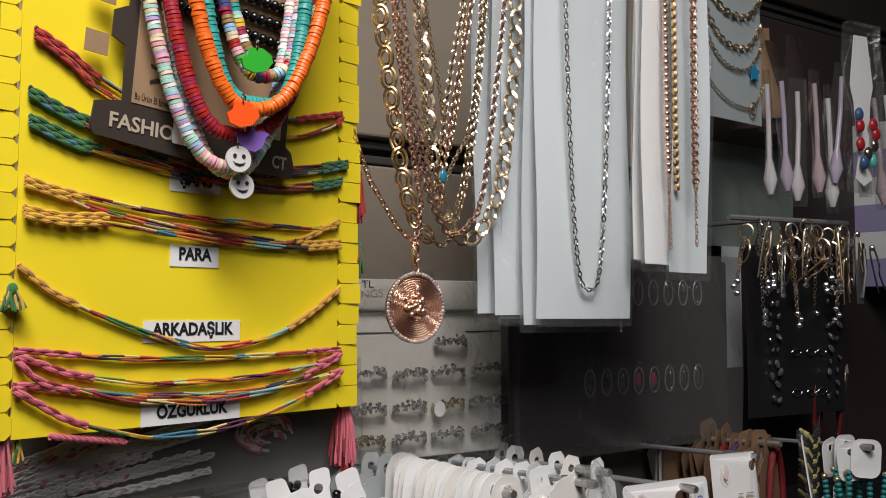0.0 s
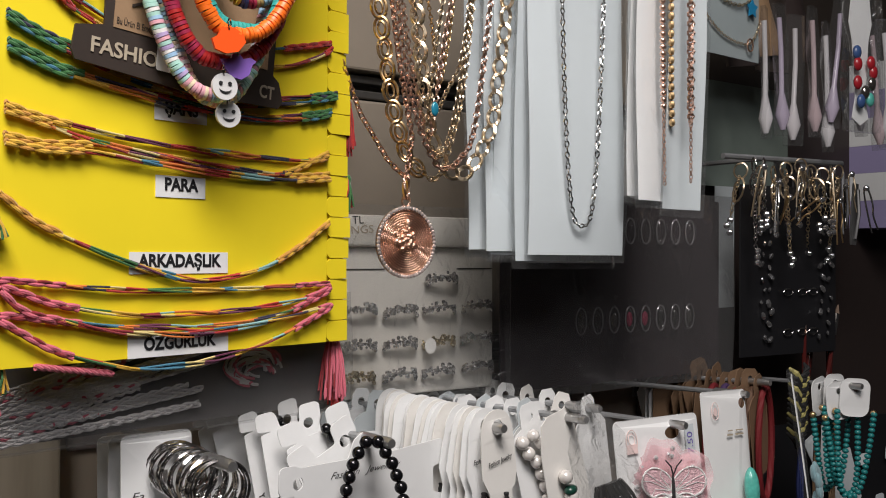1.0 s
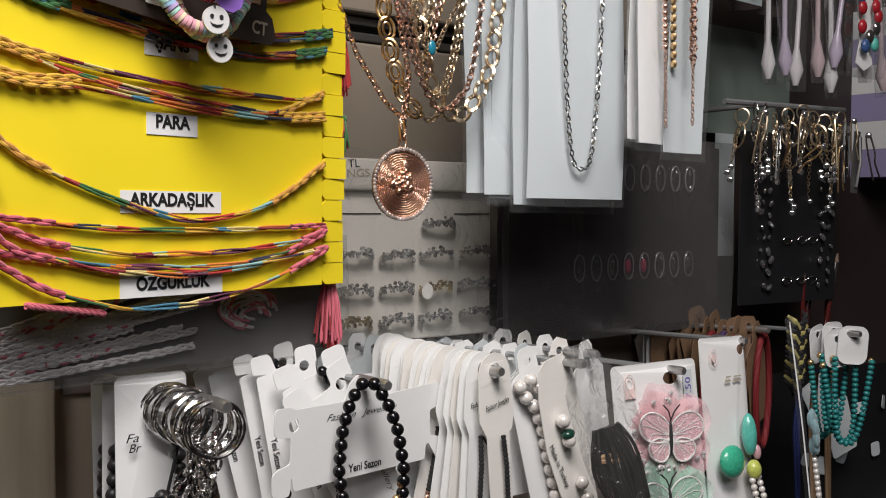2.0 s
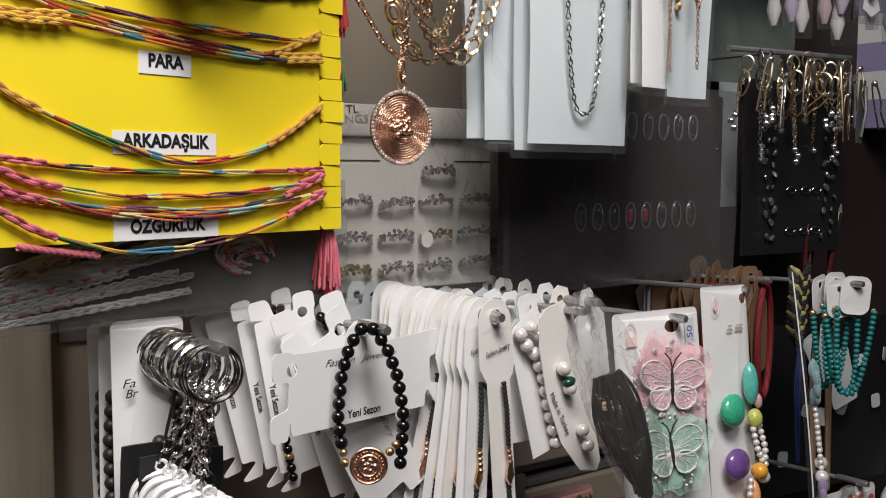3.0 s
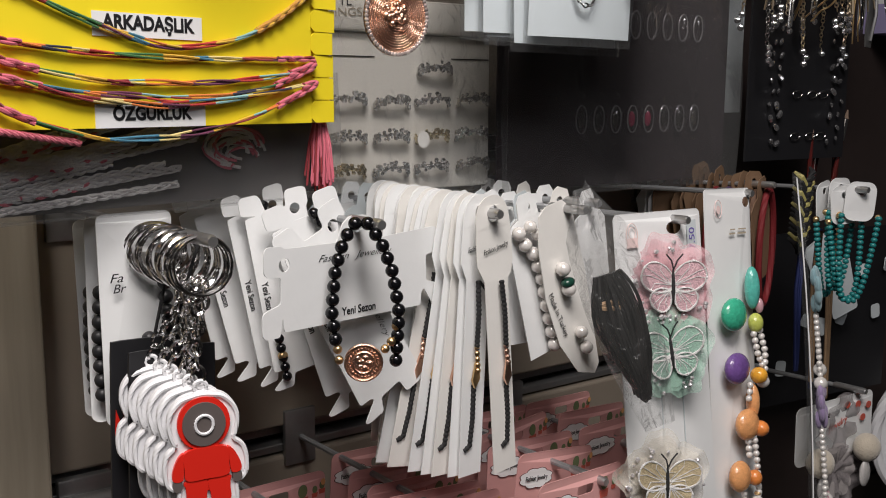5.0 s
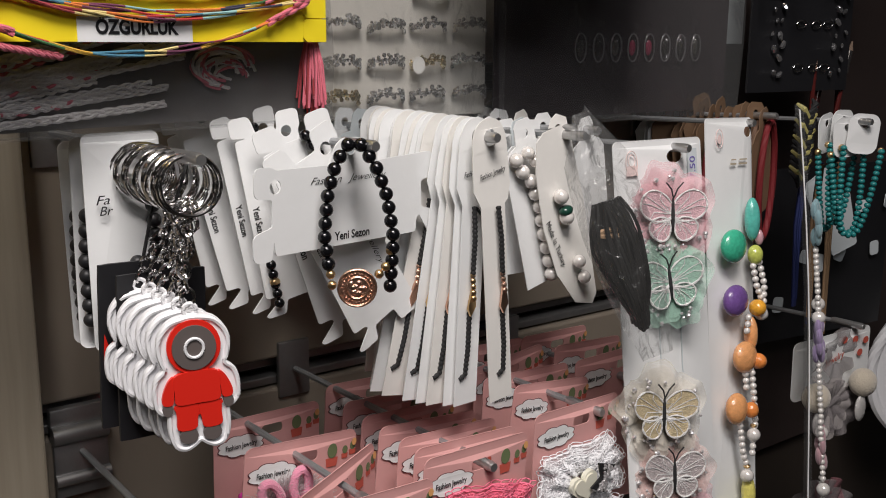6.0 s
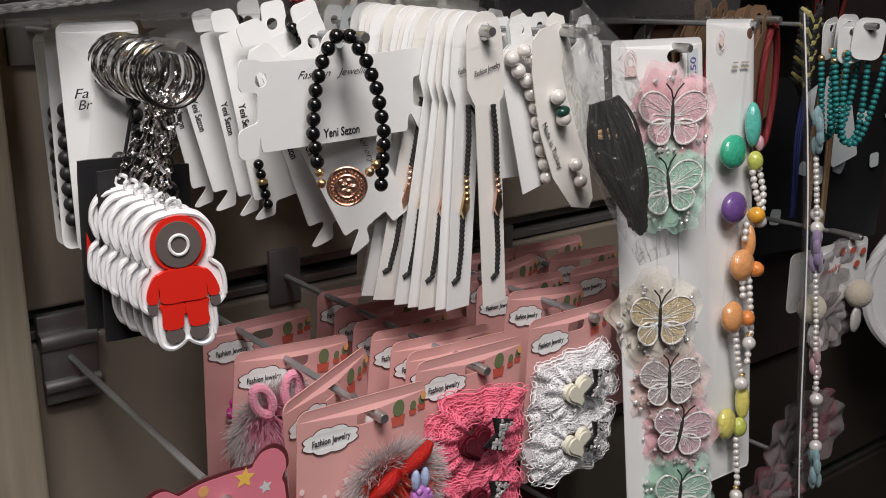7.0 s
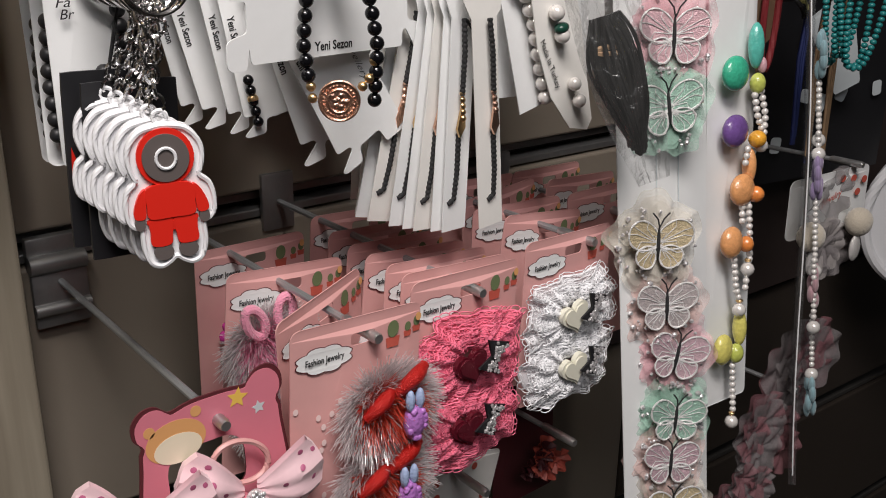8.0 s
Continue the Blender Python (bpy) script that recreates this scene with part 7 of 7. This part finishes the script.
def rabbit_clip(card, z, seed, body, ear_mat, x=0.0, size=1.0):
    """A fluffy clip: tinsel fringe, coloured fur, two looped ears and a little woven figure."""
    rnd = random.Random(seed)
    s = Shape()
    fur(s, (x, -0.005, z), (0.017 * size, 0.015 * size), 4600, 0.0150 * size, rnd, lambda q, r: (1 if r.random() < 0.4 else 2) if q > 0.60 else (2 if r.random() < 0.15 else 0), 0.00013)
    puff_ob = part("fluffy_clip", s, [body, TINSEL, WHITE_FUR], card, "fluffy tinsel hair clip")
    s = Shape()
    if ear_mat is RED_GLITTER:
        for x0, z0, x1, z1 in ((-0.017, 0.003, -0.003, 0.013), (0.000, 0.011, 0.016, 0.022)):
            s.tube([(x + x0 + (x1 - x0) * f, -0.014 - 0.003 * math.sin(3.14159 * f), z + z0 + (z1 - z0) * f + 0.002 * math.sin(3.14159 * f)) for f in [q / 12 for q in range(13)]], lambda f: 0.0012 + 0.0026 * math.sin(math.pi * min(0.93, max(0.07, f))) ** 0.5, 12)
    else:
        for dx, lean in ((-0.012, -0.55), (0.006, -0.05)):
            c = Vector((x + dx, -0.012, z + 0.018 + (0.003 if dx > 0 else 0)))
            s.loop(c, 0.0048, 0.0090, 0.0026, Matrix.Rotation(lean, 3, "Y"), 22, 8)
    part("ear_loop", s, ear_mat, puff_ob)
    s = Shape()
    s.slot = 0
    s.ball((x + 0.008, -0.018, z - 0.004), (0.0058, 0.0045, 0.0095), 12, 9)
    for k in range(14):
        a = rnd.uniform(0, 6.28)
        s.ball((x + 0.008 + 0.0045 * math.cos(a), -0.0205, z - 0.004 + 0.0075 * math.sin(a)), 0.0017, 7, 5)
    s.slot = 1
    for dx in (-0.0035, 0.002):
        s.ball((x + 0.008 + dx, -0.019, z + 0.008), (0.0024, 0.0024, 0.0058), 8, 6)
    part("woven_figure", s, [LILAC_RUBBER, SKY_RUBBER], puff_ob, "small lilac woven rubber shape")


# the cards on the first hook
c1 = pink_card(0.283, 0.545, 1.2270, 1.0, 2, "pink printed card with a magenta beaded clip in plastic", 1)
rnd = random.Random(9)
MAGENTA = material("magenta_plastic", (0.55, 0.04, 0.30), 0.25)
for k in range(30):
    s = Shape()
    s.ball((-0.018 + rnd.uniform(-0.006, 0.006), -0.007, -0.034 - 0.0022 * k + rnd.uniform(-0.002, 0.002)), rnd.uniform(0.0025, 0.005), 8, 6)
    part("clip_bead", s, MAGENTA if k < 10 or k > 24 else STONE, c1)
c2 = pink_card(0.275, 0.487, 1.2320, 5.0, 3, "pink printed card with a fluffy pink rabbit clip", 2)
rabbit_clip(c2, -0.042, 21, PINK_FUR, PINK_PLUSH, -0.014, 1.15)
rabbit_clip(c2, -0.082, 22, PINK_FUR, PINK_PLUSH, -0.010)
c3 = pink_card(0.263, 0.432, 1.2370, -4.0, 25, "pink printed card hanging askew on the hook", 3)
rabbit_clip(c3, -0.060, 23, WHITE_FUR, WHITE_FUR, 0.014, 0.8)
c4 = pink_card(0.2630, 0.3980, 1.2375, 2.0, 1, "pink printed card with a red fluffy tinsel clip", 4)
rabbit_clip(c4, -0.0480, 24, RED_FUR, RED_GLITTER, 0.012, 1.15)
rabbit_clip(c4, -0.0880, 25, RED_FUR, RED_GLITTER, 0.010, 1.15)
s = Shape()
for k in range(26):
    x, z = rnd.uniform(-0.034, 0.0), -rnd.uniform(0.035, 0.110)
    s.plate(oval(0.0013, 0.0017, 10), 0.0001, -0.0008, at=(x, z), bend=lambda px, pz: 1.1 * px * px + 0.1 * pz * pz)
part("dot_print", s, PRINT_PALE, c4, smooth=False)


# ---- lace ----
def lace_rosette(card, mat, net, cx, cz, rx, rz, seed, label):
    """Gathered lace round a heart: two layers of wavy open net with scalloped edges, drawn as fine threads."""
    rnd = random.Random(seed)
    for layer, size in ((0, 1.0), (1, 0.72)):
        ph, s = rnd.uniform(0, 6), Shape()

        def place(u, v):
            a = 6.28319 * u
            c, d = math.cos(a), math.sin(a)
            r = size * (0.22 + 0.78 * v) * (1 + 0.07 * v * math.sin(5 * a + ph) + 0.04 * v * math.sin(9 * a + 2 * ph))
            wave = v * (0.0013 * math.sin(11 * a + ph) + 0.0009 * math.sin(19 * a + 2 * ph + 3 * v))
            return Vector((cx + rx * r * math.copysign(abs(c) ** 0.75, c), -0.003 - 0.0028 * layer - 0.0030 * math.sin(math.pi * min(1, v * 0.9)) + wave, cz + rz * r * math.copysign(abs(d) ** 0.75, d)))

        for v, q in ((0.30, 0.0003), (0.55, 0.00022), (0.78, 0.00025), (0.93, 0.00036)):
            s.tube([place(i / 120, v) for i in range(120)], q, 4, closed=True)
        for i in range(48):
            s.tube([place((i + 0.5 + 0.55 * math.cos(a)) / 48, 0.97 + 0.07 * math.sin(a)) for a in [0.7 * k for k in range(9)]], 0.0003, 4, closed=True)
        for k in range(620):
            u, v, e = rnd.random(), 0.05 + 0.85 * rnd.random() ** 0.7, rnd.uniform(0.005, 0.011)
            w = rnd.uniform(5.0, 9.0)
            s.tube([place(u + e * math.cos(a), v + e * w * math.sin(a)) for a in [0.9 * q for q in range(7)]], rnd.uniform(0.00014, 0.00024), 3, closed=True)
        for k in range(30):
            u, v = rnd.random(), rnd.uniform(0.3, 0.85)
            for a in range(5):
                s.ball(place(u + 0.010 * math.cos(1.2566 * a), v + 0.05 * math.sin(1.2566 * a)), (0.0010, 0.0005, 0.0010), 6, 4)
        frill = part("lace_frill", s, mat, card, label)
        s = Shape()
        s.add([place(i / 90, j / 5 * 0.95) + Vector((0, 0.0010, 0)) for j in range(6) for i in range(90)], [(j * 90 + i, j * 90 + (i + 1) % 90, (j + 1) * 90 + (i + 1) % 90, (j + 1) * 90 + i) for j in range(5) for i in range(90)])
        part("lace_net", s, net, frill)


def heart(w, n=28):
    pts = []
    for i in range(n):
        t = 6.28319 * i / n
        pts.append((w / 32 * 16 * math.sin(t) ** 3, w / 32 * (13 * math.cos(t) - 5 * math.cos(2 * t) - 2 * math.cos(3 * t) - math.cos(4 * t))))
    return pts[::-1]


def heart_and_bow(card, x, z, mat, seed, size=0.021, turn=0.25):
    s = Shape()
    o = heart(size)
    c, d = math.cos(turn), math.sin(turn)
    o = [(px * c - pz * d, px * d + pz * c) for px, pz in o]
    s.plate(o, 0.0034, -0.0085, at=(x, z))
    s.plate([(px * 0.80, pz * 0.80) for px, pz in o], 0.0010, -0.0119, at=(x, z))
    part("heart", s, mat, card, "padded fabric heart")
    rnd = random.Random(seed)
    s = Shape()
    bx, bz = x + 0.0130, z + 0.0035
    bow = [(-0.0055, 0.0062), (0.0, 0.0020), (0.0055, 0.0062), (0.0062, -0.0045), (0.0, -0.0012), (-0.0062, -0.0045)]
    bow = [(px * 0.35 - pz * 0.9, px * 0.9 + pz * 0.35) for px, pz in bow]
    s.plate([(px * 1.5, pz * 1.5) for px, pz in bow], 0.0012, -0.0138, at=(bx, bz))
    bow_ob = part("bow", s, BLACK_CARD, card, "small black bow set with crystals", smooth=False)
    s = Shape()
    for k in range(60):
        f = rnd.uniform(-1, 1)
        q, h = f * 0.0082, rnd.uniform(-1, 1) * (0.0012 + 0.0040 * abs(f))
        s.ball((bx + q * 0.35 - h * 0.9, -0.0160, bz + q * 0.9 + h * 0.35), rnd.uniform(0.0008, 0.0012), 6, 4)
    part("crystal", s, STONE, bow_ob)


HOT = material("hot_pink_lace", (0.90, 0.20, 0.31), 0.7)
HOT_NET = tulle("hot_pink_net", (0.86, 0.15, 0.26), 0.66)
LACE = material("white_lace", (0.90, 0.90, 0.92), 0.7)
LACE_NET = tulle("white_net", (0.86, 0.87, 0.90), 0.60)
WINE_GLITTER = material("wine_glitter", (0.13, 0.004, 0.016), 0.3, 0.3, bump=1.0, bump_scale=1800)
IVORY = material("ivory_satin", (0.76, 0.74, 0.62), 0.35)
hot = pink_card(0.3375, 0.4110, 1.2390, 2.0, 2, "pink printed card with hot pink lace and glitter hearts", 6, h=0.110)
for k, z in enumerate((-0.0850, -0.0470)):
    lace_rosette(hot, HOT, HOT_NET, 0.0, z, 0.0385, 0.0265, 5 + k, "hot pink lace frill")
heart_and_bow(hot, -0.004, -0.0485, WINE_GLITTER, 1)
heart_and_bow(hot, -0.004, -0.0850, WINE_GLITTER, 2)
wht = pink_card(0.4310, 0.4310, 1.2350, 1.0, 2, "pink printed card with white lace and ivory hearts", 7, h=0.105)
for k, z in enumerate((-0.0830, -0.0480)):
    lace_rosette(wht, LACE, LACE_NET, 0.0, z, 0.0385, 0.0255, 15 + k, "white lace frill")
heart_and_bow(wht, -0.004, -0.0480, IVORY, 3, 0.022)
heart_and_bow(wht, -0.001, -0.0830, IVORY, 4, 0.022)

rnd = random.Random(14)
for i, (x, y, lean, yaw) in enumerate(((0.347, 0.432, 3, 1), (0.350, 0.452, 4, 3), (0.352, 0.474, 5, 2), (0.356, 0.500, 4, 4), (0.362, 0.530, 4, 3), (0.372, 0.568, 3, 2))):
    pink_card(x, y, 1.2340 - 0.0020 * i, lean, yaw, "pink printed card hanging in a row on the hook", 60 + i)
for i, (x, y, lean, yaw) in enumerate(((0.452, 0.475, 8, 5), (0.456, 0.505, 1, -4), (0.470, 0.540, -3, 6), (0.480, 0.575, 3, 2))):
    pink_card(x, y, 1.2320 - 0.002 * i, lean, yaw, "pink printed card hanging in a row on the hook", 80 + i)
for i, (x, y, lean) in enumerate(((0.535, 0.500, -3), (0.545, 0.535, 4), (0.548, 0.575, 2))):
    pink_card(x, y, 1.2300 - 0.003 * i, lean, rnd.uniform(-6, 6), "pink printed card hanging in a row on the hook", 90 + i)
peg(0.540, 1.205, 0.490)

# ---- pink bear-shaped card with spotted bows ----
bear = thing("bow_card", "pink ear-topped card with spotted satin hair bows", "display card", at=(0.190, 0.4050, 1.2140), yaw=0, lean=-2)
BEAR = [(-0.0345, -0.090), (0.0330, -0.090), (0.0340, -0.020), (0.0325, -0.0080), (0.0350, -0.0030), (0.0345, 0.0040), (0.0300, 0.0090), (0.0235, 0.0090), (0.0190, 0.0050), (0.0170, 0.0030), (0.0080, 0.0040), (-0.0080, 0.0040), (-0.0170, 0.0020), (-0.0195, 0.0030), (-0.0240, 0.0065), (-0.0300, 0.0060), (-0.0345, 0.0010), (-0.0345, -0.0060), (-0.0315, -0.0110), (-0.0335, -0.022)]
s = Shape()
HOLE = rounded(0.036, 0.030, 0.010, 4, -0.004, -0.033)
BEAR = softened(BEAR, 3)
s.plate(BEAR, 0.0008, holes=[HOLE])
part("card", s, PRINT_MAROON_AND_SHADE, bear, smooth=False)
s = Shape()
s.plate(shrink(BEAR, 0.955, 0, -0.03), 0.0002, -0.0009, holes=[HOLE])
part("pink_print", s, PINK_DEEP, bear, "pink printed face of the card", smooth=False)
s = Shape()
s.slot = 0
s.plate(oval(0.0135, 0.0100, 26), 0.0001, -0.0012, at=(-0.0165, -0.0125))
for x, z in ((-0.0275, -0.0045), (-0.0065, -0.0015)):
    s.plate(oval(0.0025, 0.0026, 14), 0.0001, -0.0012, at=(x, z))
s.slot = 1
s.plate(oval(0.0108, 0.0070, 24), 0.0001, -0.0014, at=(-0.0160, -0.0160))
s.slot = 2
s.plate(star(0.0052, 0.0024, 5, turn=0.2), 0.0001, -0.0012, at=(0.0130, -0.0020))
s.slot = 3
s.plate(star(0.0034, 0.0017, 5, turn=-0.1), 0.0001, -0.0012, at=(0.0225, -0.0100))
part("printed_shape", s, [PRINT_ORANGE, PRINT_CREAM, PRINT_STAR, PAPER_GREY], bear, "plain printed shapes", smooth=False)
SATIN = material("pink_satin", (0.80, 0.55, 0.59), 0.28, sheen=0.3, scale=60, vary=0.05)
DOTS = material("magenta_spot", (0.42, 0.10, 0.20), 0.45)
for bx, bz, sc, seed in ((0.0125, -0.0430, 1.10, 1), (-0.0365, -0.0385, 1.0, 2)):
    bow = thing("satin_bow", "pink satin hair bow with magenta spots", "hair bow", "satin bows", (0.190 + bx, 0.3960, 1.2140 + bz), -12, 4 if seed == 1 else 8)
    for sx in (-1, 1):
        def cloth(u, v, sx=sx, sc=sc):
            w = 0.003 + 0.0120 * math.sin(min(1.0, u * 1.1) * 1.57)
            fold = 0.0010 * math.sin(v * 9 + 2 * u) * (0.4 + u)
            return Vector((sx * sc * (0.003 + 0.027 * u * (1 - 0.30 * v * v)), -0.004 - 0.008 * math.sin(math.pi * u) * (1 - v * v * 0.5) + fold, sc * (v * w + 0.006 * u)))
        s = Shape()
        verts = [cloth(i / 14, j / 12 * 2 - 1) for j in range(13) for i in range(15)]
        back_v = [p + Vector((0, 0.004, 0)) for p in verts]
        faces = [(j * 15 + i, j * 15 + i + 1, (j + 1) * 15 + i + 1, (j + 1) * 15 + i) for j in range(12) for i in range(14)]
        s.add(verts, faces if sx > 0 else [f[::-1] for f in faces])
        s.add(back_v, faces)
        rim = [j * 15 + 14 for j in range(13)]
        s.add([verts[k] for k in rim] + [back_v[k] for k in rim], [(k, k + 1, k + 14, k + 13) for k in range(12)])
        loop_ob = part("bow_loop", s, SATIN, bow)
        s = Shape()
        rnd = random.Random(seed * 10 + sx)
        for u, v in ((0.35, 0.3), (0.55, -0.45), (0.6, 0.55), (0.8, 0.0), (0.92, 0.7), (0.9, -0.7), (0.3, -0.5), (0.75, -0.85), (0.72, 0.9)):
            u, v = min(0.95, u + rnd.uniform(-0.05, 0.05)), v * 0.95
            c = cloth(u, v)
            du, dv = (cloth(u + 0.02, v) - c).normalized(), (cloth(u, v + 0.02) - c).normalized()
            nrm = du.cross(dv).normalized()
            nrm = nrm if nrm.y < 0 else -nrm
            pts = [c + nrm * 0.0003 + du * 0.0014 * math.cos(a) + dv * 0.0014 * math.sin(a) for a in [6.28319 * k / 12 for k in range(12)]]
            s = Shape()
            s.add(pts + [c + nrm * 0.0006], [(k, (k + 1) % 12, 12) for k in range(12)])
            part("spot", s, DOTS, loop_ob)
    s = Shape()
    for k in range(18):
        a = 6.28319 * k / 18 * 2.4
        q = 0.0045 * (k / 18) ** 0.5
        s = Shape()
        s.ball((q * math.cos(a), -0.012, q * math.sin(a) * 1.1), 0.0013, 8, 6)
        part("crystal", s, STONE, bow)
    s = Shape()
    s.ball((0, -0.010, 0), (0.0045, 0.003, 0.0052), 12, 8)
    part("jewel", s, STONE, bow, "clear crystal centre")
    s = Shape()
    for sx in (-1, 1):
        s.tube([(0, -0.004, -0.002), (sx * 0.006, -0.006, -0.012), (sx * 0.012, -0.005, -0.026)], lambda f: 0.004 + 0.002 * f, 6)
    part("ribbon_tail", s, PINK_DEEP, bow)
s = Shape()
s.loop((0.0, -0.004, -0.030), 0.014, 0.010, 0.0014, Matrix.Rotation(0.5, 3, "Y"), 30, 6)
ob = thing("hair_elastic", "pink hair elastic behind the satin bows", "hair tie", at=(0.200, 0.402, 1.214))
part("band", s, PINK_CARD, ob)

# ---- lowest row, in the shade ----
rnd = random.Random(19)
for i, (x, y, z) in enumerate(((0.352, 0.530, 1.094), (0.360, 0.506, 1.096), (0.370, 0.484, 1.092), (0.383, 0.466, 1.087))):
    ob = plain_card(x, y, z, 0.066, 0.10, 6 + 3 * i, rnd.uniform(-4, 8), PAPER_WARM, "pale card with dark red printed dots", "dotted pale cards", round_top=False)
    s = Shape()
    for k in range(12):
        s.plate(oval(0.0024, 0.0026, 10), 0.0001, -0.0014, at=(rnd.uniform(-0.028, 0.028), -rnd.uniform(0.006, 0.05)), bend=lambda px, pz: 1.5 * px * px)
    part("dot_print", s, PRINT_RED, ob, smooth=False)
# deep pink cards coloured maroon: their shade is put into the colour
for i, (x, y, z, m) in enumerate(((0.465, 0.540, 1.085, PRINT_MAROON_AND_SHADE), (0.478, 0.515, 1.078, PRINT_MAROON_AND_SHADE))):
    plain_card(x, y, z, 0.060, 0.09, rnd.uniform(-6, 10), rnd.uniform(-6, 6), m, "deep pink card, coloured maroon to stand in for shade", "deep pink cards", round_top=False)
# red felt flowers given maroon petals in place of real shade
ruffle("fabric_flower", "small red felt hair flower, darkened in colour for shade", (0.478, 0.500, 1.030), 0.018, (PRINT_MAROON_AND_SHADE, PRINT_RED), 12, 10)
ruffle("fabric_flower", "red felt hair flower, darkened in colour for shade", (0.515, 0.530, 1.090), 0.026, (PRINT_MAROON_AND_SHADE, PRINT_RED), 13, 10)
